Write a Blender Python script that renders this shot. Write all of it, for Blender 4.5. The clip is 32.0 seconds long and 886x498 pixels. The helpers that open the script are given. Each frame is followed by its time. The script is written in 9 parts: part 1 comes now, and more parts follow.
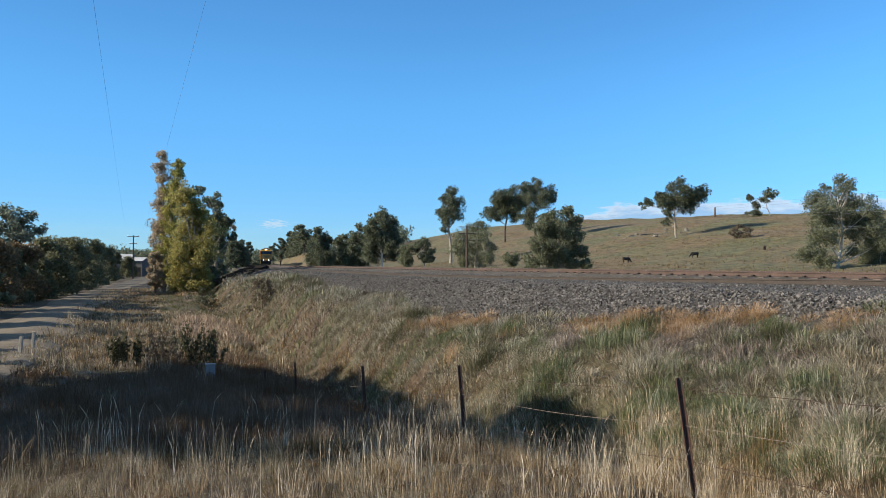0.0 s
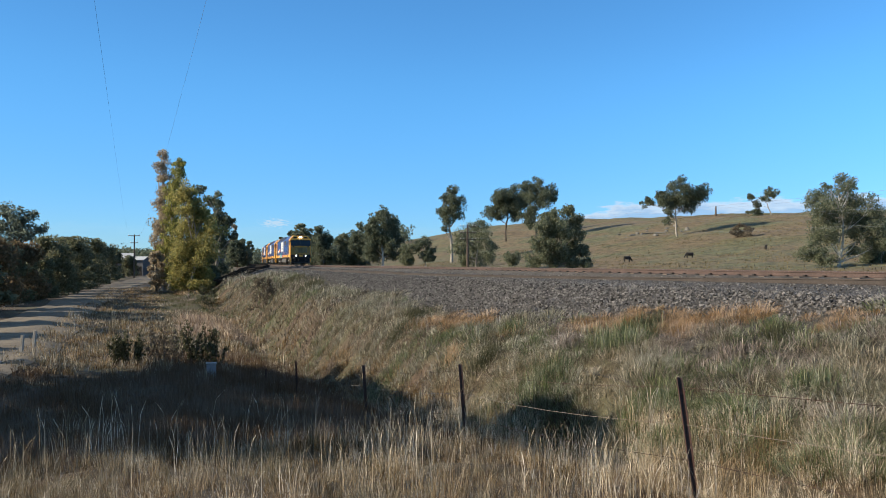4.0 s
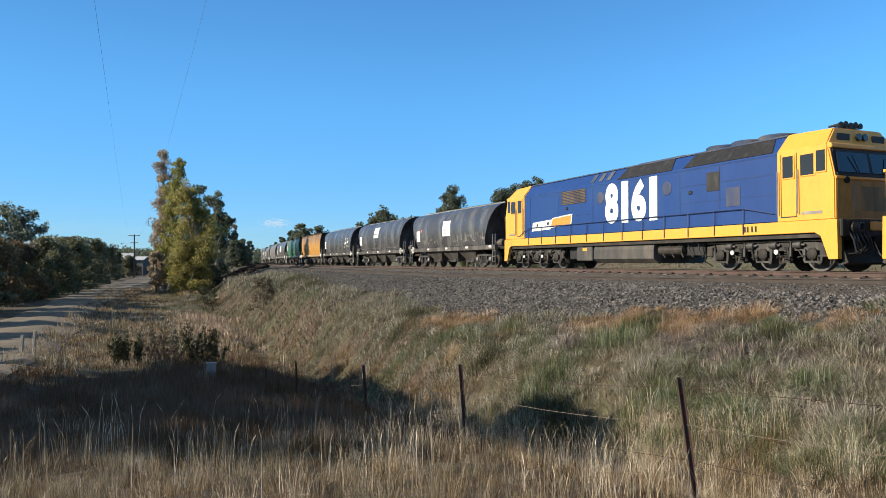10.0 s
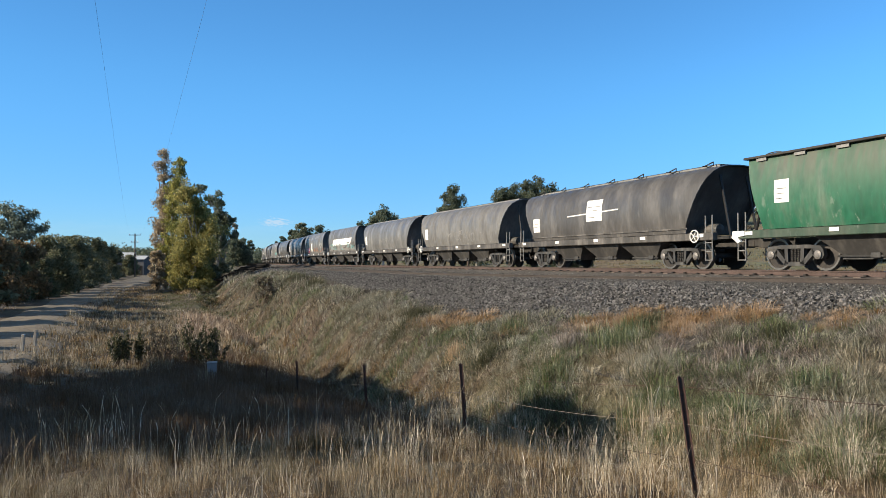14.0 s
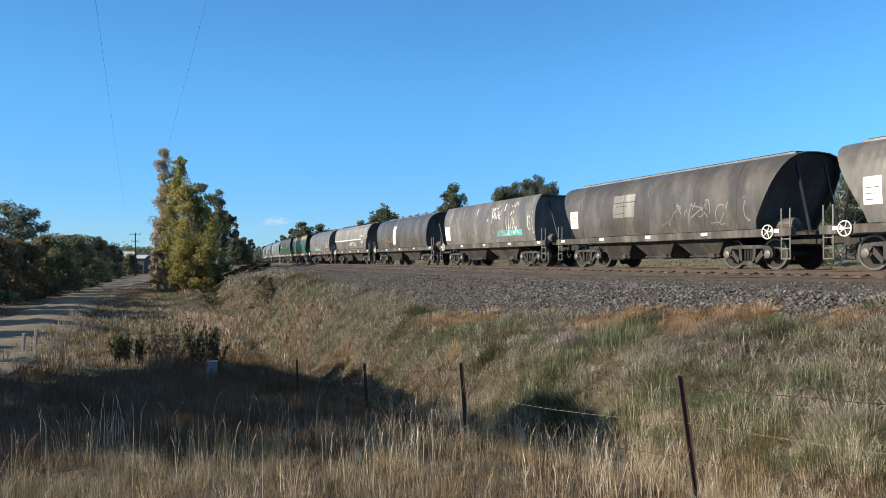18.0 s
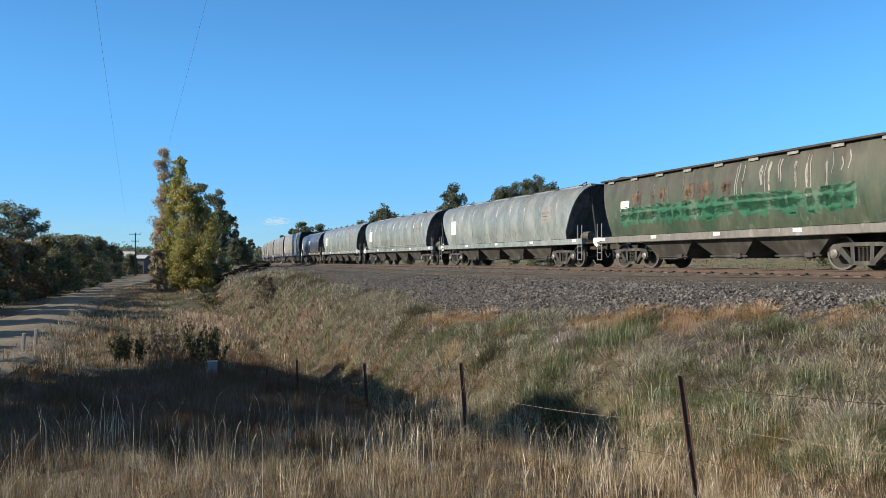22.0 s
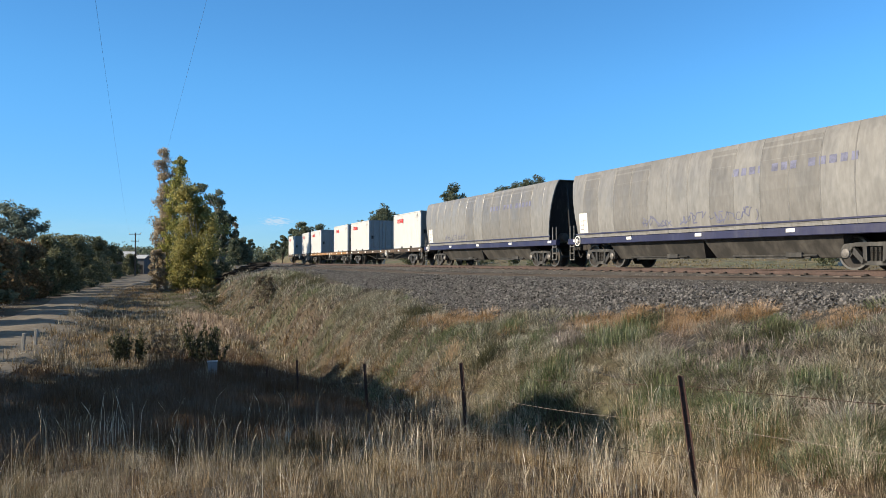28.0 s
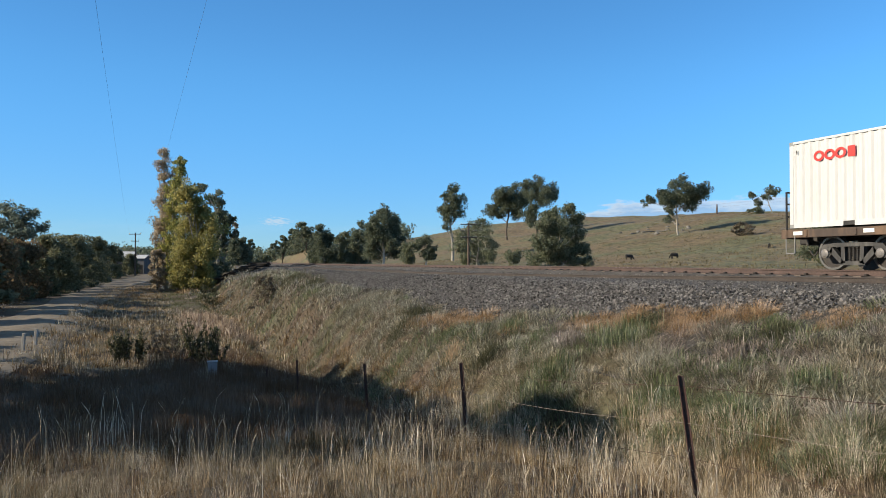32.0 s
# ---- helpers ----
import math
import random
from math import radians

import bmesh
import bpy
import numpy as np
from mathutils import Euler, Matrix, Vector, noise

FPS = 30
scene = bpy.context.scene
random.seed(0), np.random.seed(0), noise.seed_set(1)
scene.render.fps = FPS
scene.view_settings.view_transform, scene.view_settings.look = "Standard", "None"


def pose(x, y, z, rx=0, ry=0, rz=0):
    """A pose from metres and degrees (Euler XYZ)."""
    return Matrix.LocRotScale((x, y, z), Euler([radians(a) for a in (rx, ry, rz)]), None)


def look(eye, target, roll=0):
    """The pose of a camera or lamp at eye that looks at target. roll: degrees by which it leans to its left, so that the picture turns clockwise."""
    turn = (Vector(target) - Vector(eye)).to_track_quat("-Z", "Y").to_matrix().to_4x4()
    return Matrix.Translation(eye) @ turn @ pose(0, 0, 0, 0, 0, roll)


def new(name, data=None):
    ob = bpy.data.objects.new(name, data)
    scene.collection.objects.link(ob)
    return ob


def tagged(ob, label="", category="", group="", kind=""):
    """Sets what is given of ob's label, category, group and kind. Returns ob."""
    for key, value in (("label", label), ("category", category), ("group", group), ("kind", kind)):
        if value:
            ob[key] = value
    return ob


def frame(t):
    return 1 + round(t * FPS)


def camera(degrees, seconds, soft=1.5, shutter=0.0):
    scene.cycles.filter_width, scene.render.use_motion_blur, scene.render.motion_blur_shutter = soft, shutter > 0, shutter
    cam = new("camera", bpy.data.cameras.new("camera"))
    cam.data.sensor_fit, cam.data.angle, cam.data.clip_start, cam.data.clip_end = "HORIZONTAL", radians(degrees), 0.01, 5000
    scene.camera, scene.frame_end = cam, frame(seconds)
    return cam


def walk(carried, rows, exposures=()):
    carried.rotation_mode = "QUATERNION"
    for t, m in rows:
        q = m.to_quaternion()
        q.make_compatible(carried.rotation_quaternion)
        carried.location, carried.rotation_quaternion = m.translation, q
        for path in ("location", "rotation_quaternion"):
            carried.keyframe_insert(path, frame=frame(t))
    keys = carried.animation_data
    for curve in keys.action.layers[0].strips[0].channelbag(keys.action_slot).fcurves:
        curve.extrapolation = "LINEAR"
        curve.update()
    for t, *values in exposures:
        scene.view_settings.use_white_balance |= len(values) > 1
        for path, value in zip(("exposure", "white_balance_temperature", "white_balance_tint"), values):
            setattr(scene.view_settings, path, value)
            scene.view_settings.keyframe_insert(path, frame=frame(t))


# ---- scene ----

# ---------------------------------------------------------------- camera
EYE = Vector((0.0, 0.0, 0.24))
LENS = 62.38


def aim(yaw, pitch):
    a, e = radians(yaw), radians(pitch)
    return look(EYE, EYE + Vector((math.sin(a) * math.cos(e), math.cos(a) * math.cos(e), math.sin(e))))


cam = camera(LENS, 32.0, soft=0.8)
walk(cam, [(0.0, aim(0.133, 1.186)), (1.6, aim(0.133, 1.186)), (2.4, aim(0.070, 1.120)), (11.5, aim(0.070, 1.115)),
           (12.5, aim(0.035, 1.070)), (16.8, aim(0.018, 1.048)), (17.6, aim(0.0, 0.987)), (32.0, aim(0.0, 0.987))],
     exposures=[(0.0, 1.12, 6900.0, 10.0), (29.1, 1.12, 6900.0, 10.0), (30.0, 1.02, 6900.0, 10.0), (32.0, 1.03, 6900.0, 10.0)])

# ---------------------------------------------------------------- light
SUN_AZ = (-0.985, -0.172)      # towards the sun, on the ground
SUN_EL = 24.0
world = bpy.data.worlds.new("sky_world")
scene.world = world
world.use_nodes = True
wn = world.node_tree
wn.nodes.clear()
w_out = wn.nodes.new("ShaderNodeOutputWorld")
w_bg = wn.nodes.new("ShaderNodeBackground")
w_sky = wn.nodes.new("ShaderNodeTexSky")
w_sky.sky_type = "NISHITA"
w_sky.sun_disc = False
w_sky.sun_elevation = radians(SUN_EL)
w_sky.sun_rotation = math.atan2(SUN_AZ[0], SUN_AZ[1])
w_sky.altitude = 1200
w_sky.air_density = 1.0
w_sky.dust_density = 0.0
w_sky.ozone_density = 4.0
# low fair-weather clouds in a band near the horizon
w_geo = wn.nodes.new("ShaderNodeTexCoord")
w_sep = wn.nodes.new("ShaderNodeSeparateXYZ")
wn.links.new(w_geo.outputs["Generated"], w_sep.inputs[0])


def w_node(op, a, b=None, c=None):
    q = wn.nodes.new("ShaderNodeMath")
    q.operation = op
    for k, v in enumerate((a, b, c)):
        if isinstance(v, (int, float)):
            q.inputs[k].default_value = v
        elif v is not None:
            wn.links.new(v, q.inputs[k])
    return q.outputs[0]


def w_ramp(v, lo, hi, a=0.0, b=1.0):
    q = wn.nodes.new("ShaderNodeMapRange")
    q.interpolation_type = "SMOOTHSTEP"
    for k, val in (("From Min", lo), ("From Max", hi), ("To Min", a), ("To Max", b)):
        q.inputs[k].default_value = val
    wn.links.new(v, q.inputs["Value"])
    return q.outputs[0]


# the clear dry air of an autumn afternoon: a deeper blue overhead, less glare low down
w_air = wn.nodes.new("ShaderNodeMixRGB")
w_air.inputs["Color1"].default_value = (0.29, 0.47, 0.71, 1)
w_air.inputs["Color2"].default_value = (0.38, 0.78, 0.97, 1)
wn.links.new(w_ramp(w_sep.outputs[2], -0.02, 0.26), w_air.inputs["Fac"])
w_sat = wn.nodes.new("ShaderNodeMixRGB")
w_sat.blend_type = "MULTIPLY"
w_sat.inputs["Fac"].default_value = 1.0
wn.links.new(w_sky.outputs[0], w_sat.inputs["Color1"])
# round the sun the sky pales
w_sun = wn.nodes.new("ShaderNodeVectorMath")
w_sun.operation = "DOT_PRODUCT"
wn.links.new(w_geo.outputs["Generated"], w_sun.inputs[0])
w_sun.inputs[1].default_value = (SUN_AZ[0] * math.cos(radians(SUN_EL)), SUN_AZ[1] * math.cos(radians(SUN_EL)), math.sin(radians(SUN_EL)))
w_pale = wn.nodes.new("ShaderNodeMixRGB")
wn.links.new(w_ramp(w_sun.outputs["Value"], 0.66, 0.97), w_pale.inputs["Fac"])
wn.links.new(w_air.outputs[0], w_pale.inputs["Color1"])
w_pale.inputs["Color2"].default_value = (0.90, 0.70, 0.52, 1)
# and towards the unseen zenith it is brightened and warmed, added fill for the shadows
w_high = wn.nodes.new("ShaderNodeMixRGB")
wn.links.new(w_ramp(w_sep.outputs[2], 0.36, 0.62), w_high.inputs["Fac"])
w_even = wn.nodes.new("ShaderNodeVectorMath")
w_even.operation = "SCALE"
wn.links.new(w_pale.outputs[0], w_even.inputs[0])
wn.links.new(w_ramp(w_sun.outputs["Value"], 0.05, 0.62, 1.0, 0.82), w_even.inputs["Scale"])
wn.links.new(w_even.outputs[0], w_high.inputs["Color1"])
w_high.inputs["Color2"].default_value = (1.20, 0.92, 0.64, 1)
wn.links.new(w_high.outputs[0], w_sat.inputs["Color2"])
w_azi = w_node("ARCTAN2", w_sep.outputs[0], w_sep.outputs[1])
w_ele = w_sep.outputs[2]
w_vec = wn.nodes.new("ShaderNodeCombineXYZ")
wn.links.new(w_node("MULTIPLY", w_azi, 14.0), w_vec.inputs[0])
wn.links.new(w_node("MULTIPLY", w_ele, 55.0), w_vec.inputs[1])
w_noise = wn.nodes.new("ShaderNodeTexNoise")
w_noise.inputs["Scale"].default_value = 1.0
w_noise.inputs["Detail"].default_value = 7.0
w_noise.inputs["Roughness"].default_value = 0.6
wn.links.new(w_vec.outputs[0], w_noise.inputs["Vector"])
w_where = w_ramp(w_node("SINE", w_node("MULTIPLY_ADD", w_azi, 2.6, 0.0)), -0.1, 0.85)
w_top = w_node("MULTIPLY_ADD", w_where, 0.030, 0.052)
w_edge = w_node("ADD", w_node("SUBTRACT", w_top, w_ele), w_node("MULTIPLY", w_node("SUBTRACT", w_noise.outputs["Fac"], 0.5), 0.055))
w_cover = w_node("MULTIPLY", w_ramp(w_edge, 0.0, 0.008), w_node("MULTIPLY", w_ramp(w_ele, -0.01, 0.03, 0.35, 1.0), w_ramp(w_where, 0.15, 0.7, 0.05, 0.75)))
w_lit = w_ramp(w_edge, 0.003, 0.016, 1.0, 0.0)
w_cloud = wn.nodes.new("ShaderNodeMixRGB")
w_cloud.inputs["Color1"].default_value = (1.5, 2.3, 3.5, 1)
w_cloud.inputs["Color2"].default_value = (3.1, 3.4, 3.8, 1)
wn.links.new(w_lit, w_cloud.inputs["Fac"])
# one small puff by itself
w_fine = wn.nodes.new("ShaderNodeTexNoise")
w_fine.inputs["Scale"].default_value = 9.0
w_fine.inputs["Detail"].default_value = 5.0
wn.links.new(w_vec.outputs[0], w_fine.inputs["Vector"])
w_pa, w_pe = w_node("MULTIPLY", w_node("ADD", w_azi, 0.2247), 45.0), w_node("MULTIPLY", w_node("SUBTRACT", w_ele, 0.0535), 150.0)
w_puff = w_node("ADD", w_node("SQRT", w_node("ADD", w_node("MULTIPLY", w_pa, w_pa), w_node("MULTIPLY", w_pe, w_pe))), w_node("MULTIPLY", w_node("SUBTRACT", w_fine.outputs["Fac"], 0.5), 3.2))
w_cover = w_node("MAXIMUM", w_cover, w_ramp(w_puff, 0.1, 1.0, 0.5, 0.0))
w_mix = wn.nodes.new("ShaderNodeMixRGB")
wn.links.new(w_cover, w_mix.inputs["Fac"])
wn.links.new(w_sat.outputs[0], w_mix.inputs["Color1"])
wn.links.new(w_cloud.outputs[0], w_mix.inputs["Color2"])
w_bg.inputs["Strength"].default_value = 0.11
wn.links.new(w_mix.outputs[0], w_bg.inputs[0])
wn.links.new(w_bg.outputs[0], w_out.inputs[0])
sun_data = bpy.data.lights.new("sun", "SUN")
sun_data.energy = 3.3
sun_data.angle = radians(0.53)
sun_data.color = (1.0, 0.89, 0.72)
sun = new("sun", sun_data)
_d = Vector((-SUN_AZ[0], -SUN_AZ[1], -math.tan(radians(SUN_EL))))
sun.matrix_world = Matrix.Translation((-60, -20, 40)) @ _d.to_track_quat("-Z", "Y").to_matrix().to_4x4()

# ---------------------------------------------------------------- the line of the track and the lie of the land
TRACK_W = 19.27                # distance of the track from the camera's foot, square to the track


def _yaw(s):
    """The heading of the track at arc length s, in radians below the x axis."""
    q = np.clip((s + 45.0) / 100.0, -1.74, 0.0)
    return 1.19032 + 0.151372 * q + 0.470557 * q ** 2 + 0.349349 * q ** 3 + 0.089581 * q ** 4


TS = np.arange(-860.0, 560.1, 1.0)
_a = _yaw(TS)
_cx, _cy = np.cos(_a), -np.sin(_a)
TX = np.concatenate([[0.0], np.cumsum((_cx[1:] + _cx[:-1]) / 2)])
TY = np.concatenate([[0.0], np.cumsum((_cy[1:] + _cy[:-1]) / 2)])
_i0 = int(np.argmin(np.abs(TS)))
TX, TY = TX - TX[_i0] + 29.7148, TY - TY[_i0] - 22.8591


def track_at(s, lat=0.0):
    """x, y and heading at arc length s; lat counts away from the camera's side."""
    a = float(_yaw(np.float64(s)))
    x, y = float(np.interp(s, TS, TX)), float(np.interp(s, TS, TY))
    return x + lat * math.sin(a), y + lat * math.cos(a), a


def lateral(x, y):
    """Signed distance from the track and the arc length of the nearest place on it."""
    x, y = np.asarray(x, float).ravel(), np.asarray(y, float).ravel()
    lat, arc = np.empty(len(x)), np.empty(len(x))
    tx, ty, ts = TX[::4], TY[::4], TS[::4]
    ta = _yaw(ts)
    for i in range(0, len(x), 20000):
        dx = x[i:i + 20000, None] - tx[None]
        dy = y[i:i + 20000, None] - ty[None]
        j = np.argmin(dx * dx + dy * dy, axis=1)
        r = np.arange(len(j))
        lat[i:i + 20000] = dx[r, j] * np.sin(ta[j]) + dy[r, j] * np.cos(ta[j])
        arc[i:i + 20000] = ts[j] + dx[r, j] * np.cos(ta[j]) - dy[r, j] * np.sin(ta[j])
    return lat, arc


def sstep(t):
    t = np.clip(t, 0.0, 1.0)
    return t * t * (3 - 2 * t)


WAVES = np.random.default_rng(12).uniform(0, 2 * math.pi, (12, 12))


def wobble(x, y, size, seed):
    """Smooth pseudo-random height, about -1 to 1."""
    out = 0.0
    for k in range(9):
        d = WAVES[seed % 12, k] + seed
        f = 0.6 + 1.3 * ((k * 0.377 + seed * 0.13) % 1.0)
        out = out + np.sin((x * math.cos(d) + y * math.sin(d)) * f / size * 1.6 + WAVES[(k + 3) % 12, (seed + k) % 12])
    return out / 4.5


HOLE = (2.6, 13.3)
# how far up the bank the grass reaches, along the line
EDGE_U = (-10, 9, 10.2, 11.6, 13.5, 15.4, 16.4, 18.1, 20.8, 23.5, 27.7, 33.8, 37.7, 44.6, 53.5, 80, 120)
EDGE_W = (14.0, 13.7, 12.9, 12.4, 12.15, 12.0, 11.2, 11.1, 10.7, 10.4, 10.5, 11.3, 11.1, 10.6, 11.1, 11.2, 11.2)


def land(x, y):
    """Height of the ground."""
    shape = np.shape(x)
    x, y = np.asarray(x, float).ravel(), np.asarray(y, float).ravel()
    lat, arc = lateral(x, y)
    w = TRACK_W + lat
    u = -32.3 - arc              # along the track, away from the camera
    fence = np.interp(u, [-40, 0, 6, 11, 16.4, 23, 29, 35, 50, 80, 130, 200], [-1.9, -1.9, -2.1, -2.65, -3.3, -3.9, -4.3, -4.5, -4.4, -3.5, -2.2, -1.2])
    side = np.interp(u, [-60, -10, 0, 5, 8, 12, 20, 30, 40, 60, 90, 140, 260, 600], [-2.0, -1.6, -1.5, -1.7, -2.1, -2.6, -3.3, -4.0, -4.25, -4.0, -3.4, -3.0, -2.0, 0.0])
    floor = fence - 0.55
    road = np.interp(u, [-80, 0, 40, 90, 140, 260, 600], [-3.2, -3.3, -3.6, -3.4, -3.1, -2.2, -0.5])
    top = -0.85
    # from the road over the verge, down to the fence and the gully, up the embankment
    z = road + (side - road) * sstep((w + 5.5) / 4.5)
    z = z + (fence - z) * sstep((w - 1.0) / 3.8)
    z = z + (floor - z) * sstep((w - 4.8) / 1.3)
    z = z + (-1.95 - z) * sstep((w - 6.6) / 2.9)
    z = z + (top - z) * np.clip((w - 9.2) / 4.2, 0, 1)
    # spoil banks beside the far part of the line
    z = z + 1.9 * np.exp(-((u - 150) / 45) ** 2 - ((w - 8.5) / 3.5) ** 2) + 0.9 * np.exp(-((u - 60) / 16) ** 2 - ((w - 10.5) / 1.6) ** 2)
    z = z + 5.0 * np.exp(-((lat + 15) / 5) ** 2) * sstep((-arc - 205) / 45) * sstep((420 + arc) / 60)
    # beyond the line: flat, then the hill
    far = -1.0 + 0.55 * sstep((lat - 12) / 40)
    w0 = 0.928 * x + 0.372 * y
    hill = 16.8 * sstep((w0 - 55) / 130.0) + 4.6 * np.exp(-((x - 5) / 95) ** 2 - ((y - 330) / 60) ** 2)
    hill = hill * (1 - 0.125 * sstep((x / np.maximum(y, 1.0) - 0.34) / 0.26))
    hill = hill * sstep((lat - 12) / 32) + 5.0 * np.exp(-((lat - 13) / 4.5) ** 2) * sstep((-arc - 185) / 60)
    keep = sstep((np.hypot(x, y - 0) - 40) / 60)
    past = sstep((lat - 4.5) / 3.0)
    z = z + past * (far + hill * keep - z)
    z = np.where(lat > 12, z + hill * 0.035 * wobble(x, y, 9, 3) + 0.12 * wobble(x, y, 4, 5) * sstep((lat - 12) / 10), z)
    # the formation goes on level where the line curves away
    flat = (1 - sstep((np.abs(lat) - 5) / 5)) * (arc < -215)
    z = z + flat * (top - z)
    # a hollow added in the gully, shaped to hold a dark patch of shade
    z = z - 1.0 * np.exp(-((x - HOLE[0]) / 0.8) ** 2 - ((y - HOLE[1] - 1.0) / 1.4) ** 2)
    # small unevenness off the formation
    rough = sstep((np.abs(lat + 3) - 8) / 3)
    z = z + rough * (0.10 * wobble(x, y, 1.1, 1) + 0.07 * wobble(x, y, 0.45, 2)) * (1 - 0.75 * sstep((-w - 4) / 2) * sstep((13 + w) / 3))
    return z.reshape(shape)

# ---------------------------------------------------------------- materials
def mat(name, base, rough=0.7, metal=0.0, var=0.25, scale=3.0, var2=0.15, scale2=40.0, bump=0.0, bump_scale=60.0,
        tint=None, tint_at=0.55, stretch=(1, 1, 1), rand=0.0, island=0.0, coords="Object", emit=0.0, spec=0.5):
    """A surface whose colour wanders at two scales; tint is a second colour that comes through in patches."""
    m = bpy.data.materials.new(name)
    m.use_nodes = True
    t = m.node_tree
    n, link = t.nodes, t.links.new
    b = n["Principled BSDF"]
    b.inputs["Roughness"].default_value = rough
    b.inputs["Metallic"].default_value = metal
    b.inputs["Specular IOR Level"].default_value = spec
    tc = n.new("ShaderNodeTexCoord")
    mp = n.new("ShaderNodeMapping")
    mp.inputs["Scale"].default_value = stretch
    link(tc.outputs[coords], mp.inputs["Vector"])
    n1, n2 = n.new("ShaderNodeTexNoise"), n.new("ShaderNodeTexNoise")
    for q, s, d in ((n1, scale, 5), (n2, scale2, 3)):
        q.inputs["Scale"].default_value = s
        q.inputs["Detail"].default_value = d
        q.inputs["Roughness"].default_value = 0.6
        link(mp.outputs[0], q.inputs["Vector"])
    col = n.new("ShaderNodeRGB")
    col.outputs[0].default_value = (*base, 1)
    out = col.outputs[0]
    if tint:
        r = n.new("ShaderNodeMapRange")
        r.inputs["From Min"].default_value = tint_at - 0.09
        r.inputs["From Max"].default_value = tint_at + 0.09
        link(n1.outputs["Fac"], r.inputs["Value"])
        mx = n.new("ShaderNodeMixRGB")
        link(r.outputs[0], mx.inputs["Fac"])
        link(out, mx.inputs["Color1"])
        mx.inputs["Color2"].default_value = (*tint, 1)
        out = mx.outputs[0]
    hsv = n.new("ShaderNodeHueSaturation")
    link(out, hsv.inputs["Color"])
    add = None
    for src, amount in ((n1.outputs["Fac"], var), (n2.outputs["Fac"], var2)):
        r = n.new("ShaderNodeMapRange")
        r.inputs["From Min"].default_value, r.inputs["From Max"].default_value = 0.3, 0.7
        r.inputs["To Min"].default_value, r.inputs["To Max"].default_value = 1 - amount, 1 + amount
        link(src, r.inputs["Value"])
        if add is None:
            add = r.outputs[0]
        else:
            mu = n.new("ShaderNodeMath")
            mu.operation = "MULTIPLY"
            link(add, mu.inputs[0])
            link(r.outputs[0], mu.inputs[1])
            add = mu.outputs[0]
    for node, sock, amount in (("ShaderNodeObjectInfo", "Random", rand), ("ShaderNodeNewGeometry", "Random Per Island", island)):
        if amount:
            o = n.new(node)
            r = n.new("ShaderNodeMapRange")
            r.inputs["To Min"].default_value, r.inputs["To Max"].default_value = 1 - amount, 1 + amount
            link(o.outputs[sock], r.inputs["Value"])
            mu = n.new("ShaderNodeMath")
            mu.operation = "MULTIPLY"
            link(add, mu.inputs[0])
            link(r.outputs[0], mu.inputs[1])
            add = mu.outputs[0]
    link(add, hsv.inputs["Value"])
    link(hsv.outputs[0], b.inputs["Base Color"])
    if bump:
        bn = n.new("ShaderNodeTexNoise")
        bn.inputs["Scale"].default_value = bump_scale
        bn.inputs["Detail"].default_value = 4
        link(mp.outputs[0], bn.inputs["Vector"])
        bu = n.new("ShaderNodeBump")
        bu.inputs["Strength"].default_value = bump
        bu.inputs["Distance"].default_value = 0.03
        link(bn.outputs["Fac"], bu.inputs["Height"])
        link(bu.outputs[0], b.inputs["Normal"])
    if emit:
        b.inputs["Emission Color"].default_value = (*base, 1)
        b.inputs["Emission Strength"].default_value = emit
    return m


def foliage(name, colours, rough=0.6, through_light=0.35, patch=0.0, amount=0.35):
    """Leaves or blades: each island takes its own colour between those given, and some light passes through.
    patch: how many patches of stronger and weaker colour there are to a metre."""
    m = bpy.data.materials.new(name)
    m.use_nodes = True
    t = m.node_tree
    n, link = t.nodes, t.links.new
    b = n["Principled BSDF"]
    b.inputs["Roughness"].default_value = rough
    b.inputs["Specular IOR Level"].default_value = 0.25
    g = n.new("ShaderNodeNewGeometry")
    ramp = n.new("ShaderNodeValToRGB")
    e = ramp.color_ramp.elements
    while len(e) < len(colours):
        e.new(0.5)
    for i, c in enumerate(colours):
        e[i].position = i / (len(colours) - 1)
        e[i].color = (*c, 1)
    link(g.outputs["Random Per Island"], ramp.inputs[0])
    tone = ramp.outputs[0]
    if patch:
        tc = n.new("ShaderNodeTexCoord")
        nz = n.new("ShaderNodeTexNoise")
        nz.inputs["Scale"].default_value = patch
        nz.inputs["Detail"].default_value = 2.0
        link(tc.outputs["Object"], nz.inputs["Vector"])
        hs = n.new("ShaderNodeHueSaturation")
        for sock, lo, hi in (("Value", 1 - amount, 1 + amount), ("Saturation", 1.25, 0.75)):
            q = n.new("ShaderNodeMapRange")
            for key, v in (("From Min", 0.36), ("From Max", 0.64), ("To Min", lo), ("To Max", hi)):
                q.inputs[key].default_value = v
            link(nz.outputs["Fac"], q.inputs["Value"])
            link(q.outputs[0], hs.inputs[sock])
        link(tone, hs.inputs["Color"])
        tone = hs.outputs[0]
    link(tone, b.inputs["Base Color"])
    tr = n.new("ShaderNodeBsdfTranslucent")
    link(tone, tr.inputs["Color"])
    mx = n.new("ShaderNodeMixShader")
    mx.inputs[0].default_value = through_light
    link(b.outputs[0], mx.inputs[1])
    link(tr.outputs[0], mx.inputs[2])
    link(mx.outputs[0], n["Material Output"].inputs["Surface"])
    return m


